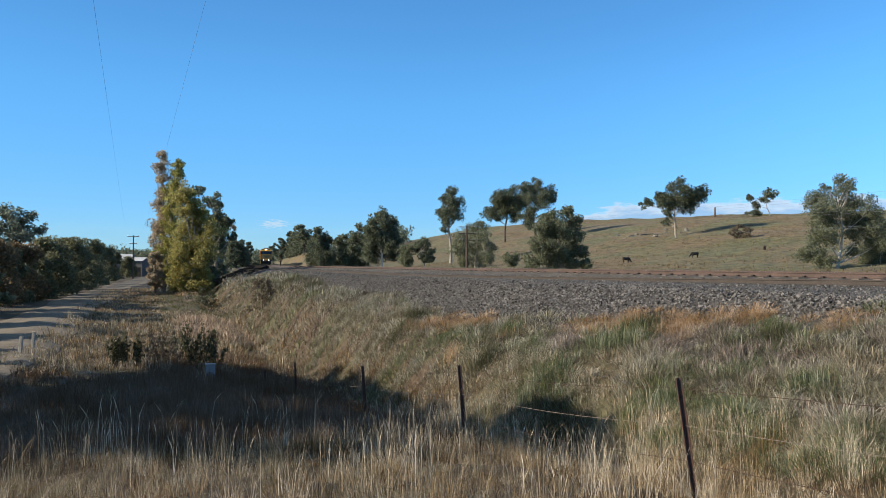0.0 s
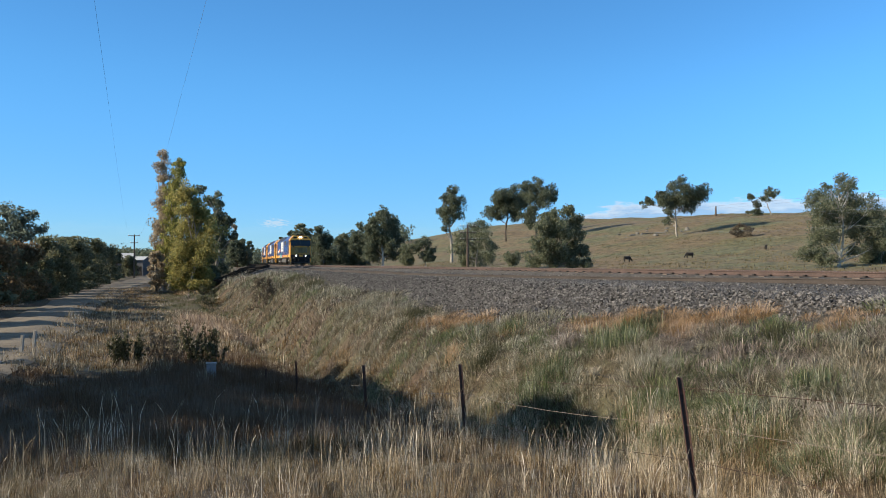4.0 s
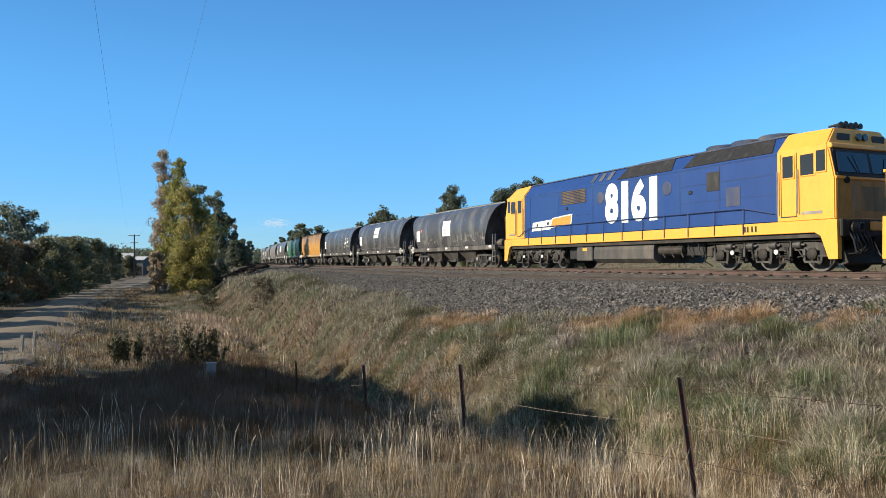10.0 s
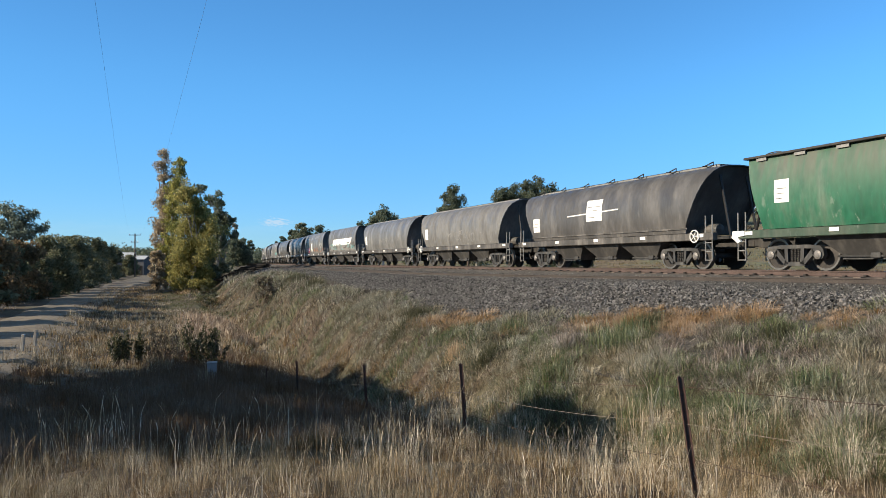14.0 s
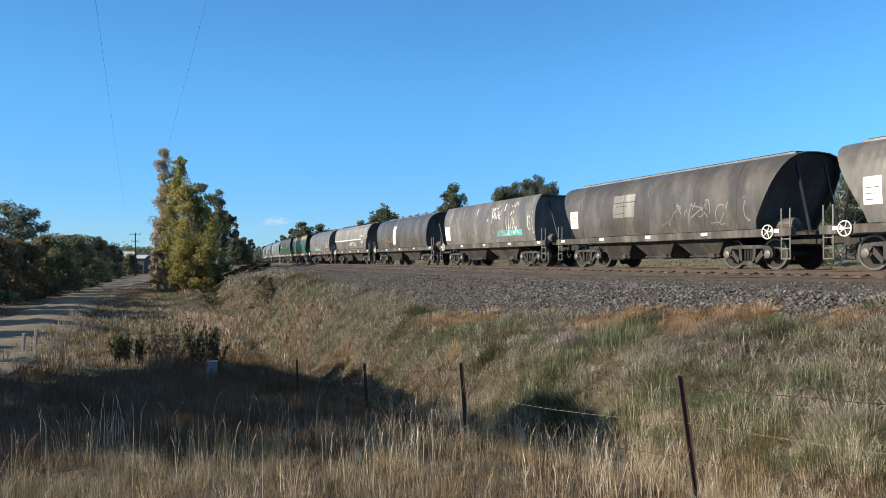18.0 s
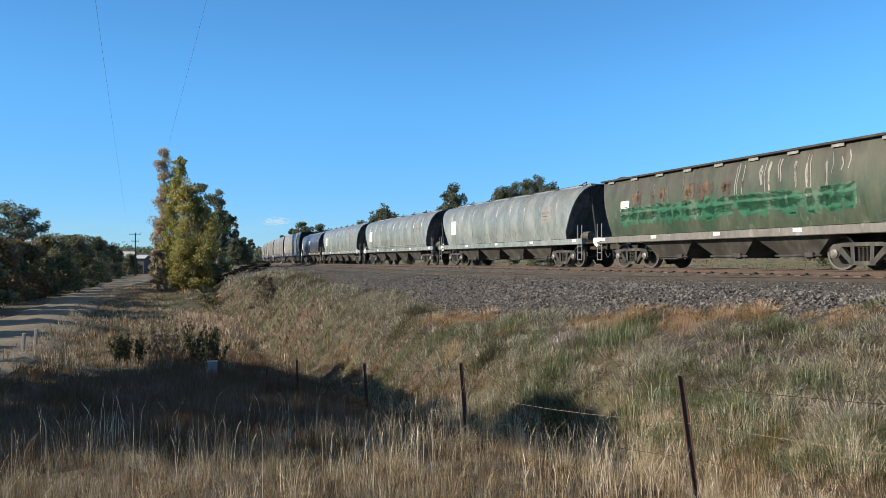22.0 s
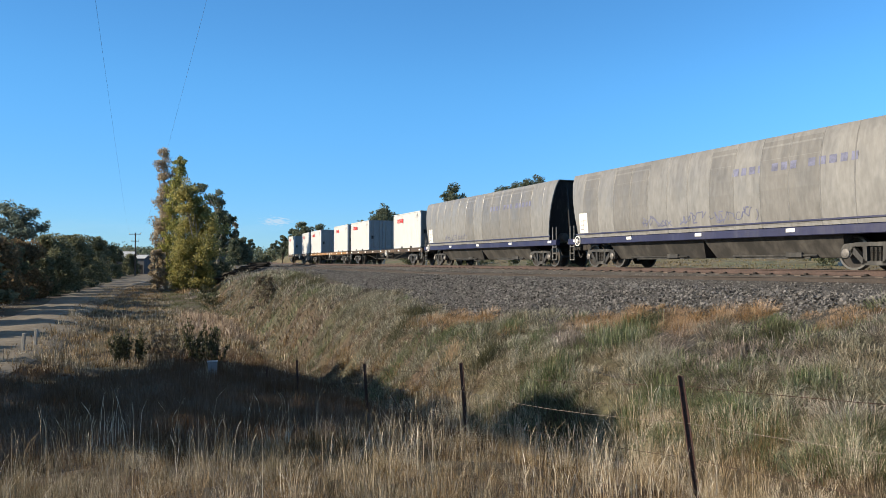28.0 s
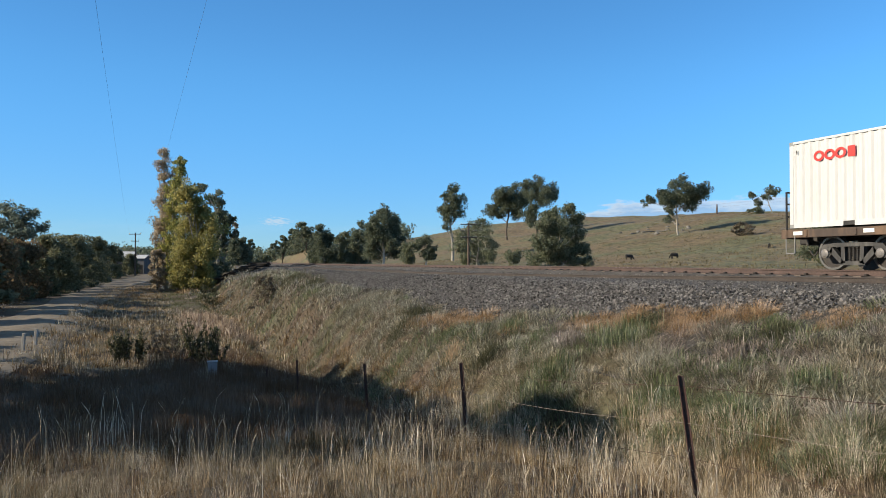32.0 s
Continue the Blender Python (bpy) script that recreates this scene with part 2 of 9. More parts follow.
M = {
    "earth": mat("grassy_earth", (0.085, 0.058, 0.038), 0.95, var=0.45, scale=0.35, var2=0.4, scale2=6, tint=(0.06, 0.056, 0.032), tint_at=0.52, bump=0.8, bump_scale=9),
    "pasture": mat("pasture", (0.165, 0.122, 0.070), 0.95, var=0.35, scale=0.06, var2=0.55, scale2=0.8, tint=(0.088, 0.090, 0.046), tint_at=0.5, bump=0.8, bump_scale=1.2),
    "road": mat("gravel_road", (0.165, 0.138, 0.105), 0.95, var=0.3, scale=0.5, var2=0.25, scale2=7, bump=0.3, bump_scale=20),
    "ballast": mat("ballast_bed", (0.056, 0.052, 0.050), 0.95, var=0.35, scale=0.8, var2=0.6, scale2=14, bump=1.0, bump_scale=14),
    "stone": mat("ballast_stone", (0.106, 0.101, 0.100), 0.9, var=0.15, scale=2, var2=0.15, scale2=30, island=0.95),
    "rail": mat("rusty_rail", (0.074, 0.049, 0.044), 0.8, metal=0.0, var=0.25, scale=1.5, var2=0.3, scale2=25),
    "oldrail": mat("dull_old_rail", (0.045, 0.036, 0.033), 0.8, var=0.25, scale=1.5, var2=0.3, scale2=25),
    "railtop": mat("worn_rail_head", (0.40, 0.37, 0.34), 0.35, metal=0.9, var=0.1, scale=2),
    "sleeper": mat("sleeper", (0.145, 0.118, 0.102), 0.9, var=0.3, scale=2, var2=0.3, scale2=20, rand=0.25),
    "clip": mat("rail_clip", (0.035, 0.03, 0.028), 0.7, metal=0.4),
    "bark": mat("pale_bark", (0.33, 0.30, 0.26), 0.9, var=0.35, scale=1.5, var2=0.3, scale2=9, tint=(0.14, 0.115, 0.09), tint_at=0.6, bump=0.5, bump_scale=12),
    "darkbark": mat("dark_bark", (0.10, 0.08, 0.062), 0.95, var=0.3, scale=1.5, var2=0.3, scale2=12, bump=0.7, bump_scale=14),
    "whitebark": mat("white_gum_bark", (0.52, 0.49, 0.44), 0.85, var=0.25, scale=1.2, var2=0.2, scale2=8, tint=(0.26, 0.22, 0.18), tint_at=0.62),
    "gum_blue": foliage("blue_gum_leaves", [(0.110, 0.140, 0.120), (0.180, 0.220, 0.180), (0.270, 0.310, 0.250)], 0.55, 0.6),
    "poplar_green": foliage("green_poplar_leaves", [(0.150, 0.170, 0.058), (0.270, 0.275, 0.090), (0.450, 0.400, 0.140)], 0.6, 0.65),
    "gum": foliage("gum_leaves", [(0.070, 0.088, 0.060), (0.128, 0.152, 0.102), (0.210, 0.236, 0.170)], 0.5, 0.5),
    "gum_pale": foliage("pale_gum_leaves", [(0.098, 0.118, 0.076), (0.176, 0.198, 0.128), (0.280, 0.292, 0.200)], 0.5, 0.55),
    "hedge": foliage("hedge_leaves", [(0.100, 0.112, 0.072), (0.165, 0.176, 0.108), (0.250, 0.245, 0.160)], 0.6, 0.6),
    "hedge_red": foliage("autumn_leaves", [(0.115, 0.100, 0.060), (0.190, 0.135, 0.080), (0.280, 0.195, 0.115)], 0.6, 0.6),
    "poplar": foliage("poplar_leaves", [(0.175, 0.178, 0.068), (0.290, 0.275, 0.100), (0.470, 0.400, 0.165)], 0.6, 0.6),
    "poplar_dry": foliage("dry_poplar_leaves", [(0.250, 0.205, 0.150), (0.380, 0.315, 0.230), (0.540, 0.450, 0.330)], 0.7, 0.5),
    "shrub": foliage("shrub_leaves", [(0.045, 0.05, 0.028), (0.09, 0.095, 0.052), (0.16, 0.15, 0.09)], 0.6, 0.45),
    "straw": foliage("dry_grass", [(0.085, 0.055, 0.029), (0.180, 0.120, 0.064), (0.315, 0.225, 0.125), (0.520, 0.405, 0.260)], 0.7, 0.3, patch=1.9, amount=0.4),
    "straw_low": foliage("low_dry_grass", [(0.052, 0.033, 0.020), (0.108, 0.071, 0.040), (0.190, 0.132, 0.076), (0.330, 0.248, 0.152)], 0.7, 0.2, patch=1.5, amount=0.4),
    "straw_pale": foliage("bleached_grass", [(0.240, 0.185, 0.120), (0.450, 0.360, 0.245), (0.660, 0.560, 0.420), (0.820, 0.730, 0.600)], 0.7, 0.3, patch=1.2, amount=0.25),
    "greygreen": foliage("grey_green_grass", [(0.085, 0.090, 0.066), (0.190, 0.188, 0.140), (0.330, 0.315, 0.245), (0.560, 0.530, 0.430)], 0.7, 0.3, patch=1.9),
    "brown_grass": foliage("withered_grass", [(0.090, 0.074, 0.064), (0.190, 0.158, 0.138), (0.320, 0.270, 0.240), (0.520, 0.450, 0.410)], 0.7, 0.25, patch=1.9),
    "dark_grass": foliage("dark_short_grass", [(0.036, 0.031, 0.023), (0.080, 0.068, 0.050), (0.150, 0.126, 0.095)], 0.8, 0.15, patch=1.9),
    "straw_mix": foliage("mixed_grass", [(0.110, 0.100, 0.066), (0.220, 0.190, 0.130), (0.360, 0.305, 0.220), (0.600, 0.530, 0.420)], 0.7, 0.3, patch=1.9),
    "greenish": foliage("green_grass", [(0.050, 0.078, 0.040), (0.110, 0.148, 0.074), (0.205, 0.235, 0.128), (0.360, 0.360, 0.240)], 0.7, 0.3, patch=1.9),
    "rusty_grass": foliage("rust_coloured_grass", [(0.220, 0.135, 0.075), (0.380, 0.250, 0.145), (0.560, 0.410, 0.260)], 0.7, 0.3, patch=1.9),
    # dead-weed brown that also carries the shade of the hedge
    "shade_weed": foliage("shade_toned_dead_weed", [(0.095, 0.064, 0.044), (0.150, 0.102, 0.070), (0.215, 0.150, 0.104)], 0.8, 0.25, patch=0.8, amount=0.25),
    "pasture_tuft": foliage("pasture_tuft", [(0.085, 0.070, 0.036), (0.16, 0.13, 0.068), (0.25, 0.20, 0.115)], 0.8, 0.2),
    "pasture_short": foliage("short_pasture", [(0.060, 0.072, 0.034), (0.10, 0.11, 0.052), (0.16, 0.155, 0.08)], 0.8, 0.2),
    "grey_brush": foliage("dry_brush", [(0.09, 0.075, 0.055), (0.14, 0.115, 0.085), (0.19, 0.16, 0.115)], 0.8, 0.15),
}

# ---------------------------------------------------------------- building tools
rng = np.random.default_rng(7)


def mesh_np(name, verts, faces, material, smooth=False):
    """A mesh from arrays; all faces have the same number of corners."""
    verts, faces = np.asarray(verts, np.float32), np.asarray(faces, np.int32)
    me = bpy.data.meshes.new(name)
    k = faces.shape[1]
    me.vertices.add(len(verts))
    me.vertices.foreach_set("co", verts.ravel())
    me.loops.add(faces.size)
    me.loops.foreach_set("vertex_index", faces.ravel())
    me.polygons.add(len(faces))
    me.polygons.foreach_set("loop_start", np.arange(0, faces.size, k, dtype=np.int32))
    me.polygons.foreach_set("loop_total", np.full(len(faces), k, np.int32))
    me.polygons.foreach_set("use_smooth", np.full(len(faces), smooth))
    for q in (material if isinstance(material, (list, tuple)) else [material]):
        me.materials.append(q)
    me.update(calc_edges=True)
    return me


def part(name, bm, material, parent, label="", smooth=False):
    """One mesh object under a thing or a part, out of a bmesh or a ready mesh."""
    if isinstance(bm, bmesh.types.BMesh):
        me = bpy.data.meshes.new(name)
        bmesh.ops.recalc_face_normals(bm, faces=bm.faces)
        bm.to_mesh(me)
        bm.free()
        me.materials.append(material)
        if smooth:
            me.polygons.foreach_set("use_smooth", np.full(len(me.polygons), True))
            me.set_sharp_from_angle(angle=radians(35))
    else:
        me = bm
    ob = new(name, me)
    ob.parent = parent
    if label:
        ob["label"] = label
    return ob


def bm_new():
    return bmesh.new()


def box(bm, x0, x1, y0, y1, z0, z1, bevel=0.0):
    c = [bm.verts.new((x, y, z)) for x in (x0, x1) for y in (y0, y1) for z in (z0, z1)]
    f = [bm.faces.new([c[i] for i in q]) for q in ((0, 1, 3, 2), (4, 6, 7, 5), (0, 4, 5, 1), (2, 3, 7, 6), (0, 2, 6, 4), (1, 5, 7, 3))]
    if bevel:
        bmesh.ops.bevel(bm, geom=list({e for q in f for e in q.edges}), offset=bevel, segments=1, affect="EDGES")
    return bm


def prism(bm, outline, lo, hi, axis="x"):
    """A closed outline swept along an axis. For x the outline is (y, z), for y (x, z), for z (x, y)."""
    def at(p, v):
        return {"x": (v, p[0], p[1]), "y": (p[0], v, p[1]), "z": (p[0], p[1], v)}[axis]
    a = [bm.verts.new(at(p, lo)) for p in outline]
    b = [bm.verts.new(at(p, hi)) for p in outline]
    n = len(a)
    bm.faces.new(a)
    bm.faces.new(b[::-1])
    for i in range(n):
        bm.faces.new((a[i], b[i], b[(i + 1) % n], a[(i + 1) % n]))
    return bm


def tube(bm, p, q, r, seg=8, r2=None, caps=True):
    p, q = Vector(p), Vector(q)
    d = (q - p).normalized()
    a = d.orthogonal().normalized()
    b = d.cross(a)
    r2 = r if r2 is None else r2
    rings = []
    for c, rad in ((p, r), (q, r2)):
        rings.append([bm.verts.new(c + (a * math.cos(2 * math.pi * i / seg) + b * math.sin(2 * math.pi * i / seg)) * rad) for i in range(seg)])
    for i in range(seg):
        bm.faces.new((rings[0][i], rings[0][(i + 1) % seg], rings[1][(i + 1) % seg], rings[1][i]))
    if caps:
        bm.faces.new(rings[0][::-1])
        bm.faces.new(rings[1])
    return bm


def path_tube(bm, pts, radii, seg=6, caps=True):
    """One unbroken tube along points."""
    pts = [Vector(p) for p in pts]
    if not isinstance(radii, (list, tuple)):
        radii = [radii] * len(pts)
    rings = []
    a = None
    for i, p in enumerate(pts):
        d = (pts[min(i + 1, len(pts) - 1)] - pts[max(i - 1, 0)]).normalized()
        a = d.orthogonal().normalized() if a is None else (a - d * a.dot(d)).normalized()
        b = d.cross(a)
        rings.append([bm.verts.new(p + (a * math.cos(2 * math.pi * k / seg) + b * math.sin(2 * math.pi * k / seg)) * radii[i]) for k in range(seg)])
    for p, q in zip(rings[:-1], rings[1:]):
        for k in range(seg):
            bm.faces.new((p[k], p[(k + 1) % seg], q[(k + 1) % seg], q[k]))
    if caps:
        bm.faces.new(rings[0][::-1])
        bm.faces.new(rings[-1])
    return bm


def lathe(bm, outline, centre, axis="y", seg=20):
    """Rings of (radius, offset along the axis) round a centre."""
    c = Vector(centre)
    rings = []
    for r, o in outline:
        ring = []
        for i in range(seg):
            a = 2 * math.pi * i / seg
            u, v = r * math.cos(a), r * math.sin(a)
            ring.append(bm.verts.new(c + Vector({"y": (u, o, v), "x": (o, u, v), "z": (u, v, o)}[axis])))
        rings.append(ring)
    for p, q in zip(rings[:-1], rings[1:]):
        for i in range(seg):
            bm.faces.new((p[i], p[(i + 1) % seg], q[(i + 1) % seg], q[i]))
    bm.faces.new(rings[0][::-1])
    bm.faces.new(rings[-1])
    return bm


def empty(name, m=None):
    ob = new(name)
    if m is not None:
        ob.matrix_world = m
    return ob

# ---------------------------------------------------------------- ground, one sheet to the horizon
def build_ground():
    ang = np.concatenate([np.arange(-40, 40, 0.4), np.arange(40, 320, 4.0)])
    ang = np.radians(ang)
    rad = np.concatenate([[0.004, 0.5], np.geomspace(1.2, 45, 180), np.geomspace(46, 420, 150), np.geomspace(440, 4500, 26)])
    R, A = np.meshgrid(rad, ang, indexing="ij")
    X, Y = R * np.sin(A) + 0.3, R * np.cos(A) - 0.5
    Z = land(X, Y)
    far = sstep((R - 700) / 1500)
    Z = Z * (1 - far) + far * (-6.0)
    na = len(ang)
    v = np.stack([X.ravel(), Y.ravel(), Z.ravel()], 1)
    i, j = np.meshgrid(np.arange(len(rad) - 1), np.arange(na), indexing="ij")
    a, b = i * na + j, i * na + (j + 1) % na
    f = np.stack([a.ravel(), (a + na).ravel(), (b + na).ravel(), b.ravel()], 1)
    me = mesh_np("ground", v, f[:, ::-1], [M["earth"], M["pasture"]], True)
    c = v[f].mean(1)
    lat, arc = lateral(c[:, 0], c[:, 1])
    me.polygons.foreach_set("material_index", np.where(lat > 6, 1, 0).astype(np.int32))
    return tagged(new("ground", me), "rough paddock ground with dry grass and a low hill", "ground", kind="structure")


build_ground()


# ---------------------------------------------------------------- the dirt road along the hedge
def build_road():
    ss = np.concatenate([np.arange(-260, -60, 2.0), np.arange(-60, 30, 3.0)])
    ws = np.linspace(-1, 1, 13)
    vs = []
    for s in ss:
        half = 2.5 + 0.3 * math.sin(s / 7.0) + 0.2 * math.sin(s / 2.3)
        mid = -TRACK_W - 5.9 + 0.4 * math.sin(s / 31.0)
        for q in ws:
            x, y, _ = track_at(s, mid + half * q)
            vs.append((x, y, 0.0))
    v = np.array(vs)
    rut = np.tile(0.035 - 0.05 * np.exp(-((np.abs(ws) - 0.45) / 0.14) ** 2) - 0.05 * (np.abs(ws) > 0.95), len(ss))
    v[:, 2] = land(v[:, 0], v[:, 1]) + 0.05 + rut
    n = len(ws)
    i, j = np.meshgrid(np.arange(len(ss) - 1), np.arange(n - 1), indexing="ij")
    k = i * n + j
    f = np.stack([k.ravel(), (k + 1).ravel(), (k + n + 1).ravel(), (k + n).ravel()], 1)
    tagged(new("road", mesh_np("road", v, f, M["road"], True)), "rutted brown gravel road beside the hedge", "road", kind="structure")


build_road()


# ---------------------------------------------------------------- track
def sweep(name, profile, s0, s1, step, material, z0=0.0, smooth=False):
    """An open profile of (lateral, height) swept along the line."""
    ss = np.arange(s0, s1 + 0.01, step)
    a = _yaw(ss)
    x, y = np.interp(ss, TS, TX), np.interp(ss, TS, TY)
    p = np.array(profile)
    vx = x[:, None] + p[None, :, 0] * np.sin(a)[:, None]
    vy = y[:, None] + p[None, :, 0] * np.cos(a)[:, None]
    vz = np.broadcast_to(p[None, :, 1] + z0, vx.shape)
    n = len(p)
    v = np.stack([vx, vy, vz], -1).reshape(-1, 3)
    i, j = np.meshgrid(np.arange(len(ss) - 1), np.arange(n - 1), indexing="ij")
    k = i * n + j
    f = np.stack([k.ravel(), (k + 1).ravel(), (k + n + 1).ravel(), (k + n).ravel()], 1)
    return mesh_np(name, v, f, material, smooth)


BED = [(-10.2, -2.15), (-9.2, -1.75), (-8.0, -1.25), (-7.0, -0.85), (-6.1, -0.56), (-5.5, -0.47), (-4.0, -0.45), (-2.5, -0.38), (-1.5, -0.33), (-1.25, -0.19), (-1.0, -0.165), (0, -0.16), (1.0, -0.155),
       (1.9, -0.20), (2.6, -0.5), (4.2, -1.2), (4.8, -1.6)]


def bed_height(lat):
    return np.interp(lat, [p[0] for p in BED], [p[1] for p in BED])


# the near rail of the disused track runs in towards the line
OLD_U = (-200, 13.9, 22.6, 33.6, 42.0, 700)
OLD_LAT = (-1.55, -1.55, -2.47, -3.77, -4.75, -4.75)
OLD_Z = (-0.17, -0.17, -0.27, -0.32, -0.34, -0.34)

bed = new("ballast", sweep("ballast", BED, -700, 160, 1.0, M["ballast"]))
tagged(bed, "grey crushed-stone ballast under the railway tracks", "ballast", kind="structure")


def build_stones():
    """Loose stones over the bed, a squat irregular octahedron each."""
    r = np.random.default_rng(5)
    n = 112000
    s = -34 - 125 * r.random(n) ** 1.35
    lat = np.where(r.random(n) < 0.78, r.uniform(-10.0, -5.2, n), r.uniform(-5.2, -0.9, n))
    s, lat = s[lat < -1.35], lat[lat < -1.35]
    old = np.interp(-32.3 - s, OLD_U, OLD_LAT)
    ok = (TRACK_W + lat > np.interp(-32.3 - s, EDGE_U, EDGE_W) - 0.35) & (np.abs(lat - old) > 0.16) & (np.abs(lat - old - 1.5) > 0.12)
    s, lat = s[ok], lat[ok]
    n = len(s)
    a = _yaw(s)
    x, y = np.interp(s, TS, TX) + lat * np.sin(a), np.interp(s, TS, TY) + lat * np.cos(a)
    size = r.uniform(0.020, 0.050, n) * (1 + 0.5 * (s < -90)) * np.where(lat > -5.2, 0.7, 1.0)
    z = bed_height(lat) + size * np.where(lat > -5.2, r.uniform(-0.3, 0.3, n), r.uniform(-0.1, 0.5, n))
    d = np.array([[1, 0, 0], [0, 1, 0], [-1, 0, 0], [0, -1, 0], [0, 0, 1], [0, 0, -1]], float)
    v = d[None] * size[:, None, None] * r.uniform(0.6, 1.35, (n, 6, 1)) + r.normal(0, 0.22, (n, 6, 3)) * size[:, None, None]
    q = r.normal(size=(n, 4))
    q /= np.linalg.norm(q, axis=1)[:, None]
    w_, i_, j_, k_ = q.T
    R = np.stack([np.stack([1 - 2 * (j_ * j_ + k_ * k_), 2 * (i_ * j_ - k_ * w_), 2 * (i_ * k_ + j_ * w_)], 1),
                  np.stack([2 * (i_ * j_ + k_ * w_), 1 - 2 * (i_ * i_ + k_ * k_), 2 * (j_ * k_ - i_ * w_)], 1),
                  np.stack([2 * (i_ * k_ - j_ * w_), 2 * (j_ * k_ + i_ * w_), 1 - 2 * (i_ * i_ + j_ * j_)], 1)], 1)
    v = np.einsum("nab,nkb->nka", R, v) + np.stack([x, y, z], 1)[:, None]
    t = np.array([[0, 1, 4], [1, 2, 4], [2, 3, 4], [3, 0, 4], [1, 0, 5], [2, 1, 5], [3, 2, 5], [0, 3, 5]])
    f = (np.arange(n)[:, None, None] * 6 + t[None]).reshape(-1, 3)
    tagged(new("ballast_stone", mesh_np("ballast_stone", v.reshape(-1, 3), f, M["stone"])), "loose grey and brown ballast stones", "stone", kind="stuff")


build_stones()

RAIL = [(-0.07, -0.172), (-0.07, -0.160), (-0.012, -0.140), (-0.012, -0.045), (-0.035, -0.035), (-0.035, -0.004), (0.035, -0.004), (0.035, -0.035), (0.012, -0.045), (0.012, -0.140), (0.07, -0.160), (0.07, -0.172)]
for _lat in (-0.7525, 0.7525):
    r_ob = new("rail", sweep("rail", [(p[0] + _lat, p[1]) for p in RAIL], -700, 160, 2.0, M["rail"]))
    tagged(r_ob, "rusty steel rail with a worn bright head", "rail", "rails of the line", "structure")
    part("rail_head", sweep("rail_head", [(_lat - 0.022, -0.0005), (_lat + 0.022, -0.0005)], -700, 160, 2.0, M["railtop"]), None, r_ob)


def old_rail(off, s0, s1):
    me = sweep("rail", RAIL, s0, s1, 2.0, M["oldrail"])
    n = len(RAIL)
    co = np.empty(len(me.vertices) * 3, np.float32)
    me.vertices.foreach_get("co", co)
    co = co.reshape(-1, n, 3)
    ss = np.arange(s0, s1 + 0.01, 2.0)
    a, u = _yaw(ss), -32.3 - ss
    lat = np.interp(u, OLD_U, OLD_LAT) + off
    co[:, :, 0] += (lat * np.sin(a))[:, None]
    co[:, :, 1] += (lat * np.cos(a))[:, None]
    co[:, :, 2] += np.interp(u, OLD_U, OLD_Z)[:, None]
    me.vertices.foreach_set("co", co.ravel())
    tagged(new("rail", me), "dull dark rail of the disused track", "rail", "rails of the line", "structure")


old_rail(0.0, -300.0, 40.0)
old_rail(1.5, -300.0, -76.3)


def build_sleepers():
    def sleeper_mesh():
        bm = bm_new()
        box(bm, -0.12, 0.12, -1.22, 1.22, -0.30, -0.163, 0.012)
        me = bpy.data.meshes.new("sleeper")
        bm.to_mesh(me)
        bm.free()
        me.materials.append(M["sleeper"])
        return me

    def clip_mesh():
        bm = bm_new()
        for y in (-0.86, -0.64, 0.64, 0.86):
            box(bm, -0.05, 0.05, y - 0.05, y + 0.05, -0.165, -0.115, 0.01)
        me = bpy.data.meshes.new("rail_clip")
        bm.to_mesh(me)
        bm.free()
        me.materials.append(M["clip"])
        return me
    sm, cm = sleeper_mesh(), clip_mesh()
    for lat, z, label in ((0.0, 0.0, "row of sleepers under the running track"), (-4.0, -0.335, "row of half-buried sleepers under the disused track")):
        line = tagged(empty("track_sleepers"), label, "sleepers", kind="structure")
        for k in range(150):
            s = -40.0 - 0.66 * k
            shift = float(np.interp(-32.3 - s, OLD_U, OLD_LAT)) + 0.75 - lat if lat else 0.0
            if lat and shift > 1.6:
                continue
            x, y, a = track_at(s, lat + shift)
            m = Matrix.Translation((x, y, z + 0.012 * math.sin(k * 2.1))) @ Matrix.Rotation(-a + 0.012 * math.sin(k * 5.3), 4, "Z")
            for me, nm in ((sm, "sleeper"), (cm, "rail_clip")):
                o = part(nm, me, None, line)
                o.matrix_basis = m


build_sleepers()

# ---------------------------------------------------------------- rolling stock: materials
def vmat(name, base, tint, at=0.5, rough=0.55, scale=1.3, metal=0.0, var=0.22, var2=0.12):
    """Weathered wagon paint with streaks that run down the side."""
    return mat(name, base, rough, metal, var, scale, var2, 9.0, 0.05, 3.0, tint, at, (1.0, 1.0, 0.28))


